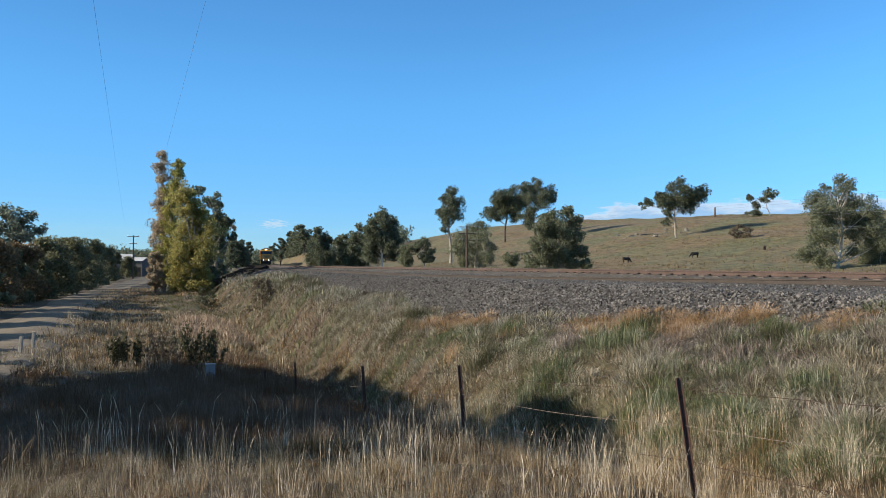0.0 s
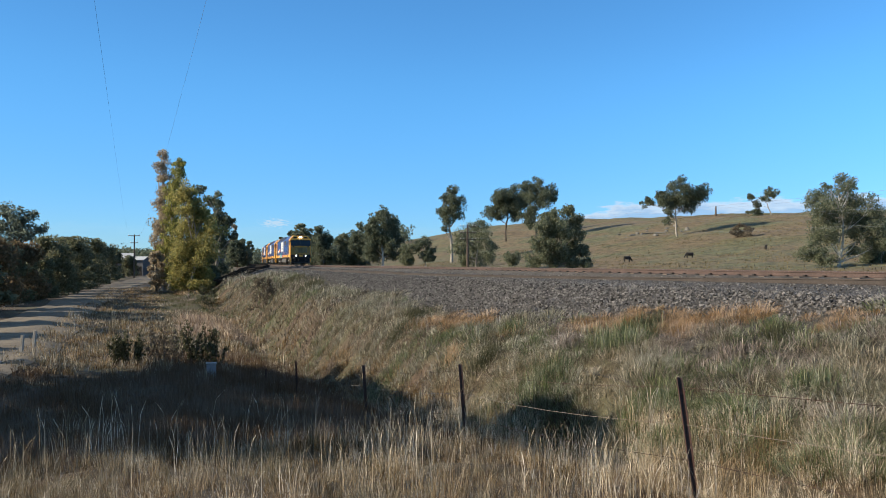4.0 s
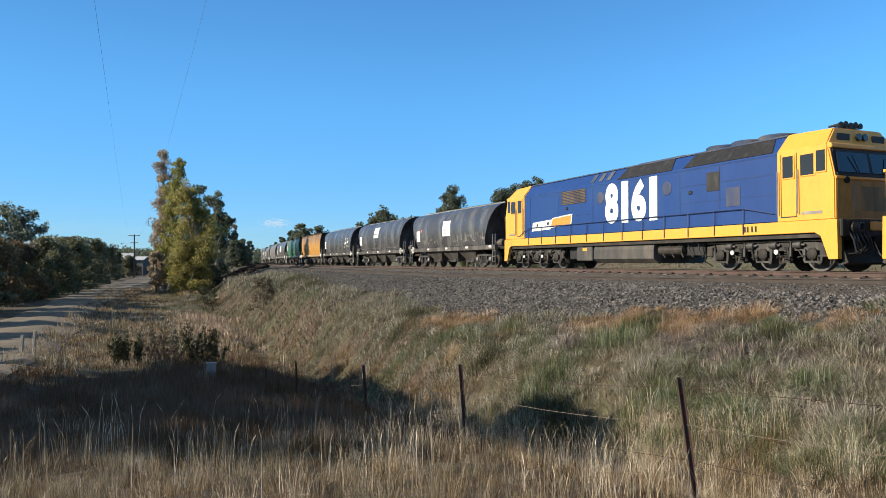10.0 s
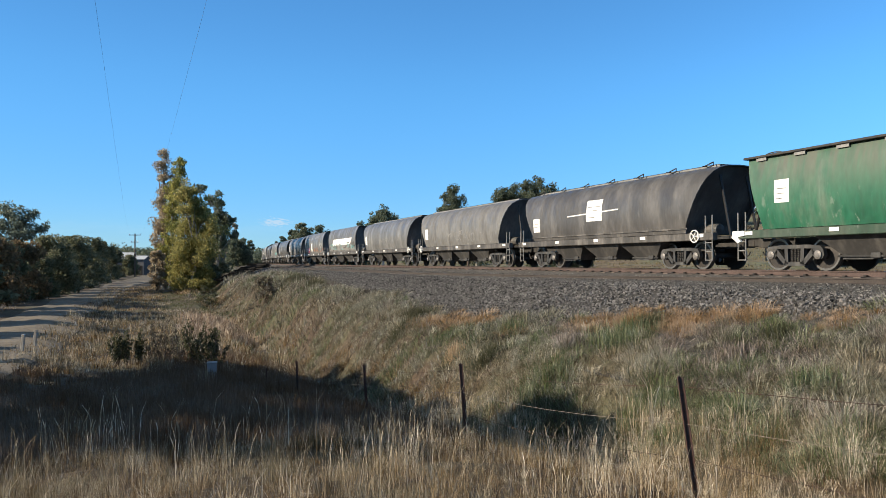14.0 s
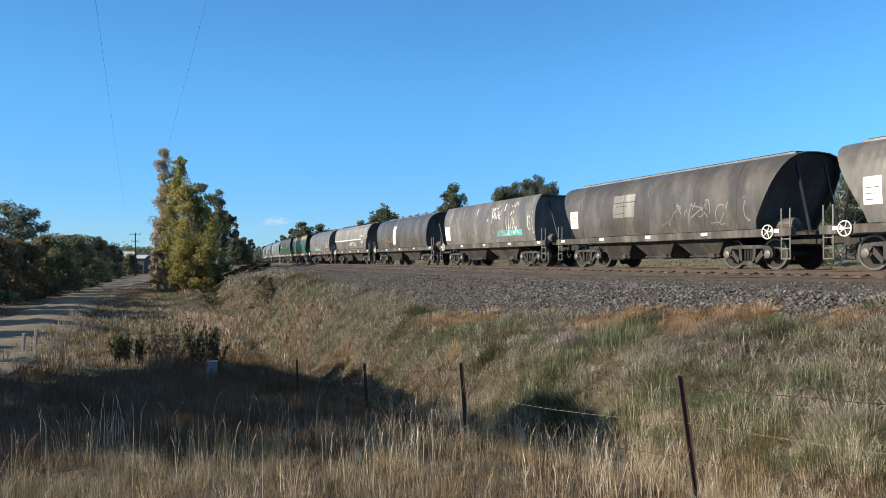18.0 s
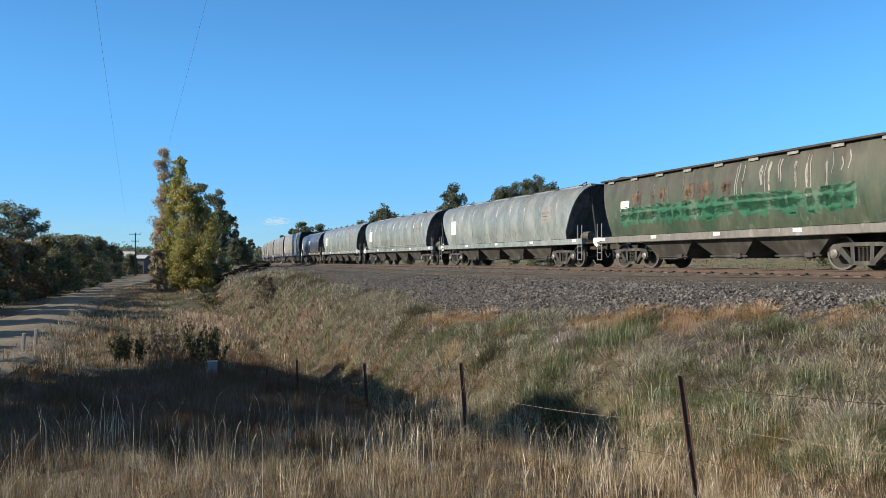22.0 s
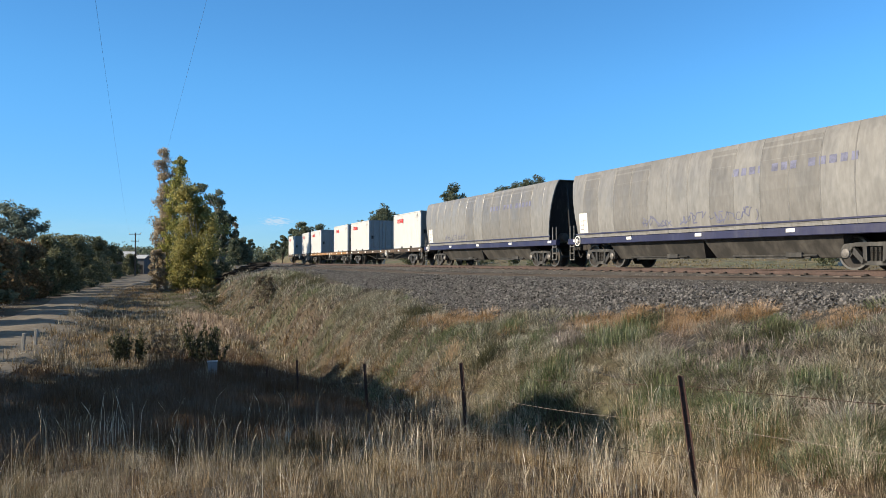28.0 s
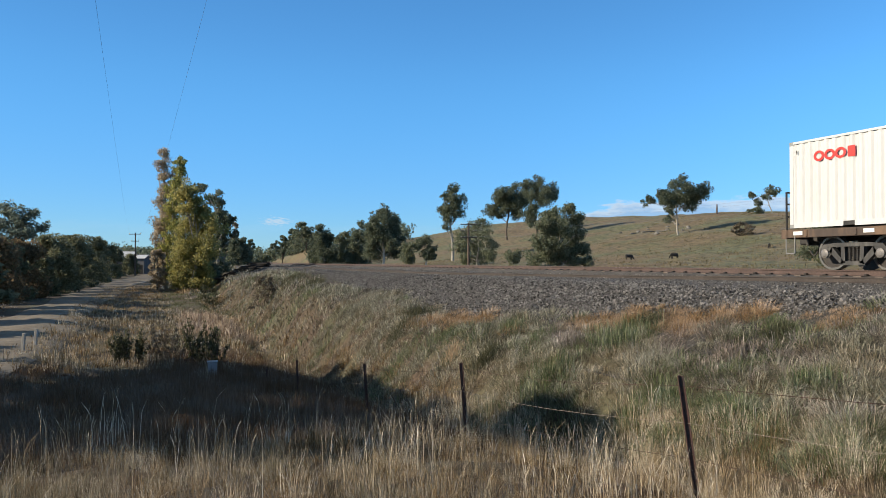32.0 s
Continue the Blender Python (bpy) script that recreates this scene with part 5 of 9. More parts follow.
    for q in (-1, 1):
        bm = bm_new()
        prism(bm, [(fx(9.25), 1.46), (fx(9.98), 1.46), (fx(10.0), 0.36), (fx(9.70), 0.36), (fx(9.45), 1.02), (fx(9.25), 1.13)], min(q * 1.30, q * 1.46), max(q * 1.30, q * 1.46), "y")
        part("pilot_plate", bm, V["yellow"], loco, "yellow end plate")
        for z in (0.45, 0.75, 1.05):
            bm = bm_new()
            box(bm, min(fx(9.35), fx(9.75)), max(fx(9.35), fx(9.75)), min(q * 1.1, q * 1.44), max(q * 1.1, q * 1.44), z - 0.02, z + 0.02)
            part("cab_step", bm, V["dark"], loco)
    bm = bm_new()
    prism(bm, [(fx(9.86), 0.62), (fx(10.02), 0.62), (fx(10.16), 0.26), (fx(9.98), 0.20)], -1.25, 1.25, "y")
    part("cowcatcher", bm, V["dark"], loco)
    for y in (-1.18, 1.18, -0.36, 0.36):
        bm = bm_new()
        box(bm, min(fx(9.84), fx(9.92)), max(fx(9.84), fx(9.92)), y - 0.05, y + 0.05, 0.5, 1.0)
        part("pilot_stay", bm, V["dark"], loco)
    for y in (-0.95, 0.95):
        bm = bm_new()
        lathe(bm, [(0.10, 0), (0.16, s * 0.05), (0.16, s * 0.12), (0.05, s * 0.16)], (fx(10.06), y, 1.24), "x", 14)
        part("multiple_unit_socket", bm, V["grille"], loco)
    for y in (-1.12, -1.0, -0.86, -0.72, -0.58, -0.44, 0.44, 0.58, 0.72, 0.86, 1.0, 1.12):
        bm = bm_new()
        path_tube(bm, [(fx(10.08), y, 1.12), (fx(10.20), y + 0.05 * math.sin(9 * y), 0.9), (fx(10.26), y + 0.06, 0.62 + 0.1 * math.sin(7 * y)), (fx(10.12), y - 0.08, 0.50)], 0.028, 6)
        part("brake_hose", bm, V["grille"] if y * 10 % 2 < 1 else V["bogie"], loco)
    bm = bm_new()
    box(bm, min(fx(10.0), fx(10.14)), max(fx(10.0), fx(10.14)), -0.28, 0.28, 1.16, 1.42, 0.03)
    part("jumper_box", bm, V["yellow"], loco)
    coupler(loco, fx(10.3), s)


def locomotive(number, turned, graffiti, lit):
    loco = empty("locomotive")
    d = -1 if turned else 1           # which way the machinery lies
    # blue hood
    bm = bm_new()
    prism(bm, [(-1.40, 1.46), (1.40, 1.46), (1.40, 3.58), (0.94, 4.14), (-0.94, 4.14), (-1.40, 3.58)], -7.92, 7.92)
    bmesh.ops.bevel(bm, geom=[e for e in bm.edges if abs(e.verts[0].co.x - e.verts[1].co.x) > 5], offset=0.05, segments=2, affect="EDGES")
    hood = part("hood", bm, V["blue"], loco, "blue engine hood", True)
    bm = bm_new()
    prism(bm, [(-0.99, 4.12), (0.99, 4.12), (0.90, 4.185), (-0.90, 4.185)], -7.9, 7.9)
    part("roof", bm, V["roofblue"], loco)
    # yellow frame and grey sole bar
    for s in (-1, 1):
        bm = bm_new()
        prism(bm, [(-9.6, 1.12), (9.6, 1.12), (9.6, 1.48), (-9.6, 1.48)], min(s * 1.36, s * 1.45), max(s * 1.36, s * 1.45), "y")
        bmesh.ops.bevel(bm, geom=bm.edges[:], offset=0.012, segments=1, affect="EDGES")
        part("side_frame_band", bm, V["yellow"], loco, "yellow frame band")
        bm = bm_new()
        box(bm, -9.5, 9.5, min(s * 1.1, s * 1.36), max(s * 1.1, s * 1.36), 0.98, 1.14)
        part("sole_bar", bm, V["dark"], loco)
        # handrail along the walkway
        xs = [-7.4 + 1.27 * k for k in range(12)]
        for x in xs:
            bm = bm_new()
            tube(bm, (x, s * 1.47, 1.16), (x, s * 1.47, 1.98), 0.017, 5)
            part("rail_post", bm, V["seamblue"], loco)
        bm = bm_new()
        tube(bm, (xs[0], s * 1.47, 1.98), (xs[-1], s * 1.47, 1.98), 0.017, 5)
        tube(bm, (xs[0], s * 1.47, 1.98), (xs[0] - 1.0, s * 1.45, 1.6), 0.017, 5)
        tube(bm, (xs[-1], s * 1.47, 1.98), (xs[-1] + 1.2, s * 1.45, 1.75), 0.017, 5)
        part("walkway_rail", bm, V["seamblue"], loco)
        # grilles in the sloping eaves
        ys = (1.40, 0.94)
        for x0, x1 in ((-7.7, -3.7), (-3.1, 0.2)):
            a, b = sorted((d * x0, d * x1))
            def eave(t, off=0.0):
                return s * (ys[0] + (ys[1] - ys[0]) * t), 3.58 + 0.56 * t
            (ya, za), (yb, zb) = eave(0.06), eave(0.94)
            part("radiator_grille", quad_sheet([(a, ya, za), (b, ya, za), (b - 0.25, yb, zb), (a + 0.25, yb, zb)], 0.02, (0, s, 0.8)), V["grille"], hood, "black radiator grille")
        for x in (0.9, 1.5, 2.1):
            (ya, za), (yb, zb) = eave(0.2), eave(0.85)
            part("eave_vent", quad_sheet([(d * x - 0.14, ya, za), (d * x + 0.14, ya, za), (d * x + 0.14, yb, zb), (d * x - 0.14, yb, zb)], 0.02, (0, s, 0.8)), V["roofblue"], hood)
        # louvre, doors and panels
        bm = bm_new()
        for k in range(9):
            z = 2.90 + 0.068 * k
            box(bm, min(d * 2.42, d * 4.42), max(d * 2.42, d * 4.42), min(s * 1.40, s * 1.425), max(s * 1.40, s * 1.425), z, z + 0.045)
        part("louvre", bm, V["louvre"], hood, "dusty intake louvre")
        vx = 5.42 if not turned else 4.90
        side_sheet(hood, "vent_panel", vx, vx + 0.60, 2.68, 3.32, V["grille"], s * 1.40, 0.014)
        side_sheet(hood, "access_panel", vx + 0.90, vx + 1.50, 2.10, 2.72, V["panelblue"], s * 1.40, 0.012)
        bm = bm_new()
        for x in (-3.55, -5.5, 4.65, 7.3, 1.9):
            box(bm, d * x - 0.012, d * x + 0.012, min(s * 1.40, s * 1.41), max(s * 1.40, s * 1.41), 1.95, 3.45)
        for x0, x1, z in ((-7.7, -3.6, 2.95), (-7.7, -3.6, 2.35), (1.9, 4.6, 2.35), (1.9, 4.6, 2.0), (4.7, 7.3, 2.02), (4.7, 7.3, 3.40), (-7.8, 7.8, 3.52)):
            box(bm, min(d * x0, d * x1), max(d * x0, d * x1), min(s * 1.40, s * 1.408), max(s * 1.40, s * 1.408), z - 0.01, z + 0.01)
        part("door_seam", bm, V["seamblue"], hood)
        for x, z in ((3.95, 2.72), (5.6, 2.12), (6.6, 2.08), (-4.1, 2.72)):
            bm = bm_new()
            box(bm, d * x - 0.09, d * x + 0.09, min(s * 1.40, s * 1.43), max(s * 1.40, s * 1.43), z - 0.06, z + 0.06, 0.02)
            part("lifting_lug", bm, V["grille"], hood)
        for x in (-2.85, 1.35):
            bm = bm_new()
            lathe(bm, [(0.24, 0), (0.26, s * 0.01), (0.22, s * 0.018)], (d * x, s * 1.40, 2.98), "y", 18)
            part("round_cover", bm, V["panelblue"], hood)
        # number and lettering
        w = -s
        total = sum(0.40 if c_ == "1" else 0.80 for c_ in number) + 0.17 * (len(number) - 1)
        at_x = (-0.76 if not turned else 0.66) - 1.66 * w
        for c_ in number:
            wide_c = (0.40 if c_ == "1" else 0.80) * 3.32 / total
            lettering("number_figure", c_, 1.66, wide_c, V["decal"], hood, Matrix.Translation((at_x, s * 1.412, 1.86)) @ Matrix(((w, 0, 0, 0), (0, 0, s, 0), (0, 1, 0, 0), (0, 0, 0, 1))), 0.055)
            at_x += w * (wide_c + 0.17 * 3.32 / total)
        x0 = -7.15
        bm = quad_sheet([(x0, s * 1.40, 1.80), (x0 + 1.75, s * 1.40, 1.84), (x0 + 1.95, s * 1.40, 2.30), (x0 + 0.1, s * 1.40, 2.22)], 0.010, (0, s, 0))
        part("emblem_bar", bm, V["decal"], hood, "white emblem bar")
        bm = quad_sheet([(x0 + 1.75, s * 1.40, 1.90), (x0 + 3.55, s * 1.40, 1.98), (x0 + 3.65, s * 1.40, 2.46), (x0 + 1.95, s * 1.40, 2.36)], 0.010, (0, s, 0))
        part("emblem_edge", bm, V["decal"], hood)
        bm = quad_sheet([(x0 + 1.80, s * 1.40, 1.95), (x0 + 3.50, s * 1.40, 2.02), (x0 + 3.58, s * 1.40, 2.41), (x0 + 1.98, s * 1.40, 2.32)], 0.014, (0, s, 0))
        part("emblem_field", bm, V["amber"], hood, "orange emblem bar")
        for x in (6.6, 6.72, 6.9, 7.05):
            bm = bm_new()
            box(bm, x, x + 0.07, min(s * 1.45, s * 1.458), max(s * 1.45, s * 1.458), 1.22, 1.40)
            part("print_bar", bm, V["grille"], loco)
    # roof fans and stacks
    for x in (-6.7, -5.5, -4.3):
        bm = bm_new()
        lathe(bm, [(0.62, 0), (0.66, 0.16), (0.60, 0.21), (0.1, 0.22)], (d * x, 0, 4.18), "z", 24)
        part("radiator_fan", bm, V["roofblue"], loco)
    bm = bm_new()
    box(bm, min(d * -2.9, d * -0.1), max(d * -2.9, d * -0.1), -0.6, 0.6, 4.16, 4.28, 0.04)
    part("dynamic_brake_hatch", bm, V["roofblue"], loco)
    bm = bm_new()
    box(bm, d * 1.2 - 0.3, d * 1.2 + 0.3, -0.25, 0.25, 4.16, 4.33, 0.03)
    part("exhaust_stack", bm, V["grille"], loco)
    # tanks between the bogies
    bm = bm_new()
    prism(bm, [(-1.22, 1.0), (-1.30, 0.8), (-1.30, 0.42), (-1.05, 0.24), (1.05, 0.24), (1.30, 0.42), (1.30, 0.8), (1.22, 1.0)], min(d * -1.95, d * 2.0), max(d * -1.95, d * 2.0))
    part("fuel_tank", bm, V["tank"], loco, "dark grey fuel tank")
    bm = bm_new()
    box(bm, min(d * 2.15, d * 3.35), max(d * 2.15, d * 3.35), -1.28, 1.28, 0.34, 1.02, 0.03)
    part("battery_box", bm, V["tank"], loco)
    side_sheet(loco, "tank_label", d * 2.7 - 0.16, d * 2.7 + 0.16, 0.78, 0.90, V["yellow"], -1.285)
    for s in (-1, 1):
        bm = bm_new()
        lathe(bm, [(0.03, -0.7), (0.17, -0.66), (0.17, 0.66), (0.03, 0.7)], (d * -2.75, s * 1.05, 0.72), "x", 12)
        part("air_reservoir", bm, V["dark"], loco)
    bm = bm_new()
    box(bm, -9.8, 9.8, -0.9, 0.9, 0.9, 1.46)
    part("underframe", bm, V["dark"], loco)
    for x in (-8.9, -7.08, -5.26, 5.26, 7.08, 8.9):
        bm = bm_new()
        box(bm, x - 0.62, x + 0.62, -0.62, 0.62, 0.26, 0.86, 0.05)
        part("traction_motor", bm, V["grille"], loco)
    for x0, x1, z0 in ((-4.35, -2.05, 0.5), (3.4, 4.35, 0.42)):
        for s in (-1, 1):
            bm = bm_new()
            a_, b_ = sorted((d * x0, d * x1))
            box(bm, a_, b_, min(s * 0.55, s * 1.0), max(s * 0.55, s * 1.0), z0, 1.0, 0.03)
            part("equipment_box", bm, V["grille"], loco)
    for s in (-1, 1):
        for k in range(5):
            bm = bm_new()
            x = d * (-4.2 + 0.5 * k)
            path_tube(bm, [(x, s * 1.15, 1.0), (x + 0.06, s * 1.18, 0.7), (x + 0.2, s * 1.12, 0.45)], 0.022, 6)
            part("pipe", bm, V["bogie"], loco)
    for s in (-1, 1):
        loco_bogie(loco, s * 7.08)
        cab(loco, s, lit and s > 0)
    if graffiti:
        flat = [(1.405, 1.2), (1.405, 3.5)]
        wide_ = [(1.462, 1.1), (1.462, 3.5)]
        part("spray_patch", side_patch(wide_, -3.9, -0.5, 1.14, 1.47, 0.004), V["teal"], hood, "teal spray paint over the yellow band")
        scribble(hood, wide_, -3.9, -0.5, 1.13, 1.48, 10, V["bright"], 3, 0.045)
        scribble(hood, wide_, -3.8, -0.4, 1.15, 1.46, 9, V["panelblue"], 8, 0.03)
        scribble(hood, flat, -3.9, -0.5, 1.50, 1.78, 12, V["teal"], 4, 0.055)
        scribble(hood, flat, 0.2, 0.9, 1.5, 2.2, 4, V["teal"], 5, 0.05)
        scribble(hood, flat, 0.3, 1.2, 1.52, 2.0, 5, V["pink"], 6, 0.05)
        scribble(hood, flat, 1.0, 5.2, 1.50, 1.86, 22, V["ghost"], 7, 0.06, "faded lilac spray-painted writing")
        part("spray_patch", side_patch(wide_, 0.1, 1.6, 1.16, 1.46, 0.003), V["pink"], hood, "faded pink spray paint")
    return tagged(loco, "blue diesel locomotive with yellow cabs and frame band", "locomotive", "locomotives of the train")


# ---------------------------------------------------------------- flat wagons and containers
def flat_wagon(length, paint, label, railing=False):
    w = empty("flat_wagon")
    half = length / 2
    for s in (-1, 1):
        bm = bm_new()
        y0, y1 = sorted((s * 1.02, s * 1.22))
        box(bm, -half + 0.45, half - 0.45, y0, y1, 0.95, 1.19, 0.012)
        part("side_sill", bm, paint, w)
        for k in range(9):
            x = -half + 0.9 + (length - 1.8) * k / 8
            shared("reflector", "reflector", lambda: box(bm_new(), -0.16, 0.16, -0.006, 0.006, -0.055, 0.055), V["bright"], w, at(x, s * 1.224, 1.08), "white reflector")
        bm = bm_new()
        for k in range(12):
            x = -half + 1.2 + (length - 2.4) * k / 11
            box(bm, x - 0.03, x + 0.03, min(s * 1.20, s * 1.245), max(s * 1.20, s * 1.245), 0.98, 1.17)
        part("stake_pocket", bm, paint, w)
    bm = bm_new()
    prism(bm, [(-half + 0.5, 1.18), (half - 0.5, 1.18), (half - 0.5, 0.86), (half - 4.4, 0.82), (half - 6.4, 0.50), (-half + 6.4, 0.50), (-half + 4.4, 0.82), (-half + 0.5, 0.86)], -0.3, 0.3, "y")
    part("centre_sill", bm, V["dark"], w, "dark fish-bellied centre sill")
    for q in (-1, 1):
        bm = bm_new()
        path_tube(bm, [(-half + 4.6, q * 0.9, 0.95), (-2.2, q * 0.9, 0.46), (2.2, q * 0.9, 0.46), (half - 4.6, q * 0.9, 0.95)], 0.03, 6)
        part("truss_rod", bm, V["dark"], w)
        for x in (-2.2, 2.2):
            bm = bm_new()
            box(bm, x - 0.05, x + 0.05, q * 0.9 - 0.05, q * 0.9 + 0.05, 0.46, 0.96)
            part("truss_post", bm, V["dark"], w)
    if railing:
        for q in (-1.15, -0.4, 0.4, 1.15):
            bm = bm_new()
            tube(bm, (-half + 0.42, q, 1.0), (-half + 0.42, q, 2.35), 0.03, 6)
            part("railing_post", bm, V["dark"], w)
        for z in (1.6, 1.98, 2.33):
            bm = bm_new()
            tube(bm, (-half + 0.42, -1.17, z), (-half + 0.42, 1.17, z), 0.028, 6)
            part("railing_bar", bm, V["dark"], w)
    for k in range(9):
        x = -half + 0.9 + (length - 1.8) * k / 8
        bm = bm_new()
        box(bm, x - 0.09, x + 0.09, -1.2, 1.2, 1.04, 1.185)
        part("cross_member", bm, paint, w)
    for s in (-1, 1):
        bm = bm_new()
        box(bm, min(s * (half - 0.5), s * (half - 0.3)), max(s * (half - 0.5), s * (half - 0.3)), -1.24, 1.24, 0.92, 1.19)
        part("headstock", bm, paint, w)
        freight_bogie(w, s * (half - 2.6))
        coupler(w, s * (half - 0.3), s)
        for q in (-1, 1):
            bm = bm_new()
            for x in (-0.16, 0.16):
                tube(bm, (s * (half - 0.62) + x, q * 1.22, 0.48), (s * (half - 0.62) + x, q * 1.22, 1.05), 0.02, 5)
            tube(bm, (s * (half - 0.62) - 0.16, q * 1.22, 0.48), (s * (half - 0.62) + 0.16, q * 1.22, 0.48), 0.02, 5)
            part("step", bm, V["silver"], w)
    bm = bm_new()
    lathe(bm, [(0.02, -0.45), (0.18, -0.42), (0.18, 0.42), (0.02, 0.45)], (-0.6, -0.75, 0.72), "x", 12)
    part("air_reservoir", bm, V["dark"], w)
    bm = bm_new()
    box(bm, 0.6, 1.1, -0.95, -0.6, 0.55, 0.9, 0.03)
    tube(bm, (1.1, -0.8, 0.7), (1.9, -0.8, 0.7), 0.05, 8)
    part("brake_cylinder", bm, V["bogie"], w)
    hand_wheel(w, 1.55, -1.27, 0.92, 0.21)
    for x in (half - 3.2, -half + 7.9):
        for dx in (-2.95, 2.95):
            for q in (-1, 1):
                bm = bm_new()
                box(bm, x - 0.5 + dx - 0.1, x - 0.5 + dx + 0.1, q * 1.1 - 0.09, q * 1.1 + 0.09, 1.185, 1.228)
                part("twist_lock", bm, V["dark"], w)
    return tagged(w, label, "railway wagon", "flat wagons of the train")


def corrugated(axis, a0, a1, z0, z1, at_, depth, pitch, out):
    """A trapezoid-ribbed sheet along x or y."""
    n = max(1, int(round((a1 - a0) / pitch)))
    vs, fs = [], []
    pts = []
    for k in range(n):
        p = a0 + (a1 - a0) * k / n
        g = (a1 - a0) / n
        pts += [(p, 0.0), (p + g * 0.28, 0.0), (p + g * 0.5, -depth), (p + g * 0.78, -depth)]
    pts.append((a1, 0.0))
    for p, o in pts:
        for z in (z0, z1):
            vs.append((p, at_ + out * o, z) if axis == "x" else (at_ + out * o, p, z))
    for k in range(len(pts) - 1):
        fs.append((2 * k, 2 * k + 1, 2 * k + 3, 2 * k + 2))
    return vs, fs


def container(plain_front=False):
    """A twenty-foot box with its door end at the front."""
    c = empty("shipping_container")
    L2, W2, H = 3.029, 1.219, 2.591
    for s in (-1, 1):
        vs, fs = corrugated("x", -L2 + 0.1, L2 - 0.1, 0.14, H - 0.07, s * (W2 - 0.012), 0.034, 0.28, s)
        me = CACHE.setdefault(("cside", s), None) or mesh_np("side_panel", vs, fs, V["white"])
        CACHE[("cside", s)] = me
        part("side_panel", me, None, c)
    vs, fs = corrugated("y", -W2 + 0.1, W2 - 0.1, 0.14, H - 0.07, -L2 + 0.012, 0.034, 0.24, -1)
    me = CACHE.setdefault("cback", None) or mesh_np("end_panel", vs, fs, V["white"])
    CACHE["cback"] = me
    part("end_panel", me, None, c)
    shared("roof_panel", "croof", lambda: box(bm_new(), -L2 + 0.05, L2 - 0.05, -W2 + 0.05, W2 - 0.05, H - 0.05, H - 0.02), V["white"], c)
    shared("floor_panel", "cfloor", lambda: box(bm_new(), -L2 + 0.05, L2 - 0.05, -W2 + 0.05, W2 - 0.05, 0.06, 0.14), V["dark"], c)
    for s in (-1, 1):
        def rails():
            bm = bm_new()
            box(bm, -L2 + 0.15, L2 - 0.15, min(s * W2, s * (W2 - 0.06)), max(s * W2, s * (W2 - 0.06)), H - 0.075, H - 0.01)
            return bm
        shared("top_rail", ("ctop", s), rails, V["white"], c)

        def low():
            bm = bm_new()
            y0, y1 = min(s * W2, s * (W2 - 0.05)), max(s * W2, s * (W2 - 0.05))
            for x0, x1 in ((-L2 + 0.15, -1.2), (-0.84, 0.84), (1.2, L2 - 0.15)):
                box(bm, x0, x1, y0, y1, 0.01, 0.15)
            return bm
        shared("bottom_rail", ("clow", s), low, V["white"], c)
        for x in (-1.02, 1.02):
            shared("fork_pocket", "cfork", lambda: box(bm_new(), -0.18, 0.18, -0.03, 0.03, 0.03, 0.145), V["grille"], c, at(x, s * (W2 - 0.04)), "dark fork-lift pocket")
        for q in (-1, 1):
            shared("corner_post", "cpost", lambda: box(bm_new(), -0.07, 0.07, -0.06, 0.06, 0.11, H - 0.11, 0.01), V["white"], c, at(s * (L2 - 0.07), q * (W2 - 0.06)))
            for z in (0.0, H - 0.118):
                shared("corner_casting", "ccast", lambda: box(bm_new(), -0.09, 0.09, -0.08, 0.08, 0.0, 0.118, 0.008), V["door_shade_grey"], c, at(s * (L2 - 0.089), q * (W2 - 0.081), z))
    for q in (-1, 1):
        # the doors' grey has the shade of this end painted in
        d = shared("door", ("cdoor", q), lambda: box(bm_new(), L2 - 0.07, L2 - 0.03, min(q * 0.01, q * (W2 - 0.11)), max(q * 0.01, q * (W2 - 0.11)), 0.16, H - 0.12, 0.008), V["door_shade_grey"], c, label="container door toned grey for shade")
        for y in (0.28, 0.82):
            def bar():
                bm = bm_new()
                tube(bm, (L2 - 0.012, 0, 0.1), (L2 - 0.012, 0, H - 0.1), 0.02, 6)
                for z in (0.3, 0.9, 1.6, 2.3):
                    box(bm, L2 - 0.03, L2 + 0.012, -0.05, 0.05, z - 0.03, z + 0.03)
                return bm
            shared("locking_bar", "cbar", bar, V["silver"], d, at(0, q * y))
    shared("door_vent", "cvent", lambda: box(bm_new(), L2 - 0.035, L2 - 0.02, -0.98, -0.74, 0.98, 1.26), V["grille"], c)
    shared("door_header", "chead", lambda: box(bm_new(), L2 - 0.11, L2 - 0.01, -W2 + 0.1, W2 - 0.1, H - 0.12, H - 0.01), V["door_shade_grey"], c)
    shared("door_sill", "csill", lambda: box(bm_new(), L2 - 0.11, L2 - 0.01, -W2 + 0.1, W2 - 0.1, 0.01, 0.15), V["door_shade_grey"], c)

    # the owner's mark as plain red rings and bars
    def mark():
        bm = bm_new()
        z, h = 2.06, 0.15
        y = -W2 - 0.004
        for x, r0, r1, a0, a1 in ((-1.98, 0.085, 0.155, 0, 360), (-1.62, 0.085, 0.155, 0, 360), (-1.27, 0.085, 0.155, 0, 360)):
            n = 16
            for k in range(n):
                a, b = radians(a0 + (a1 - a0) * k / n), radians(a0 + (a1 - a0) * (k + 1) / n)
                bm.faces.new([bm.verts.new((x + 1.15 * r * math.cos(t), y, z + r * math.sin(t))) for r, t in ((r0, a), (r1, a), (r1, b), (r0, b))])
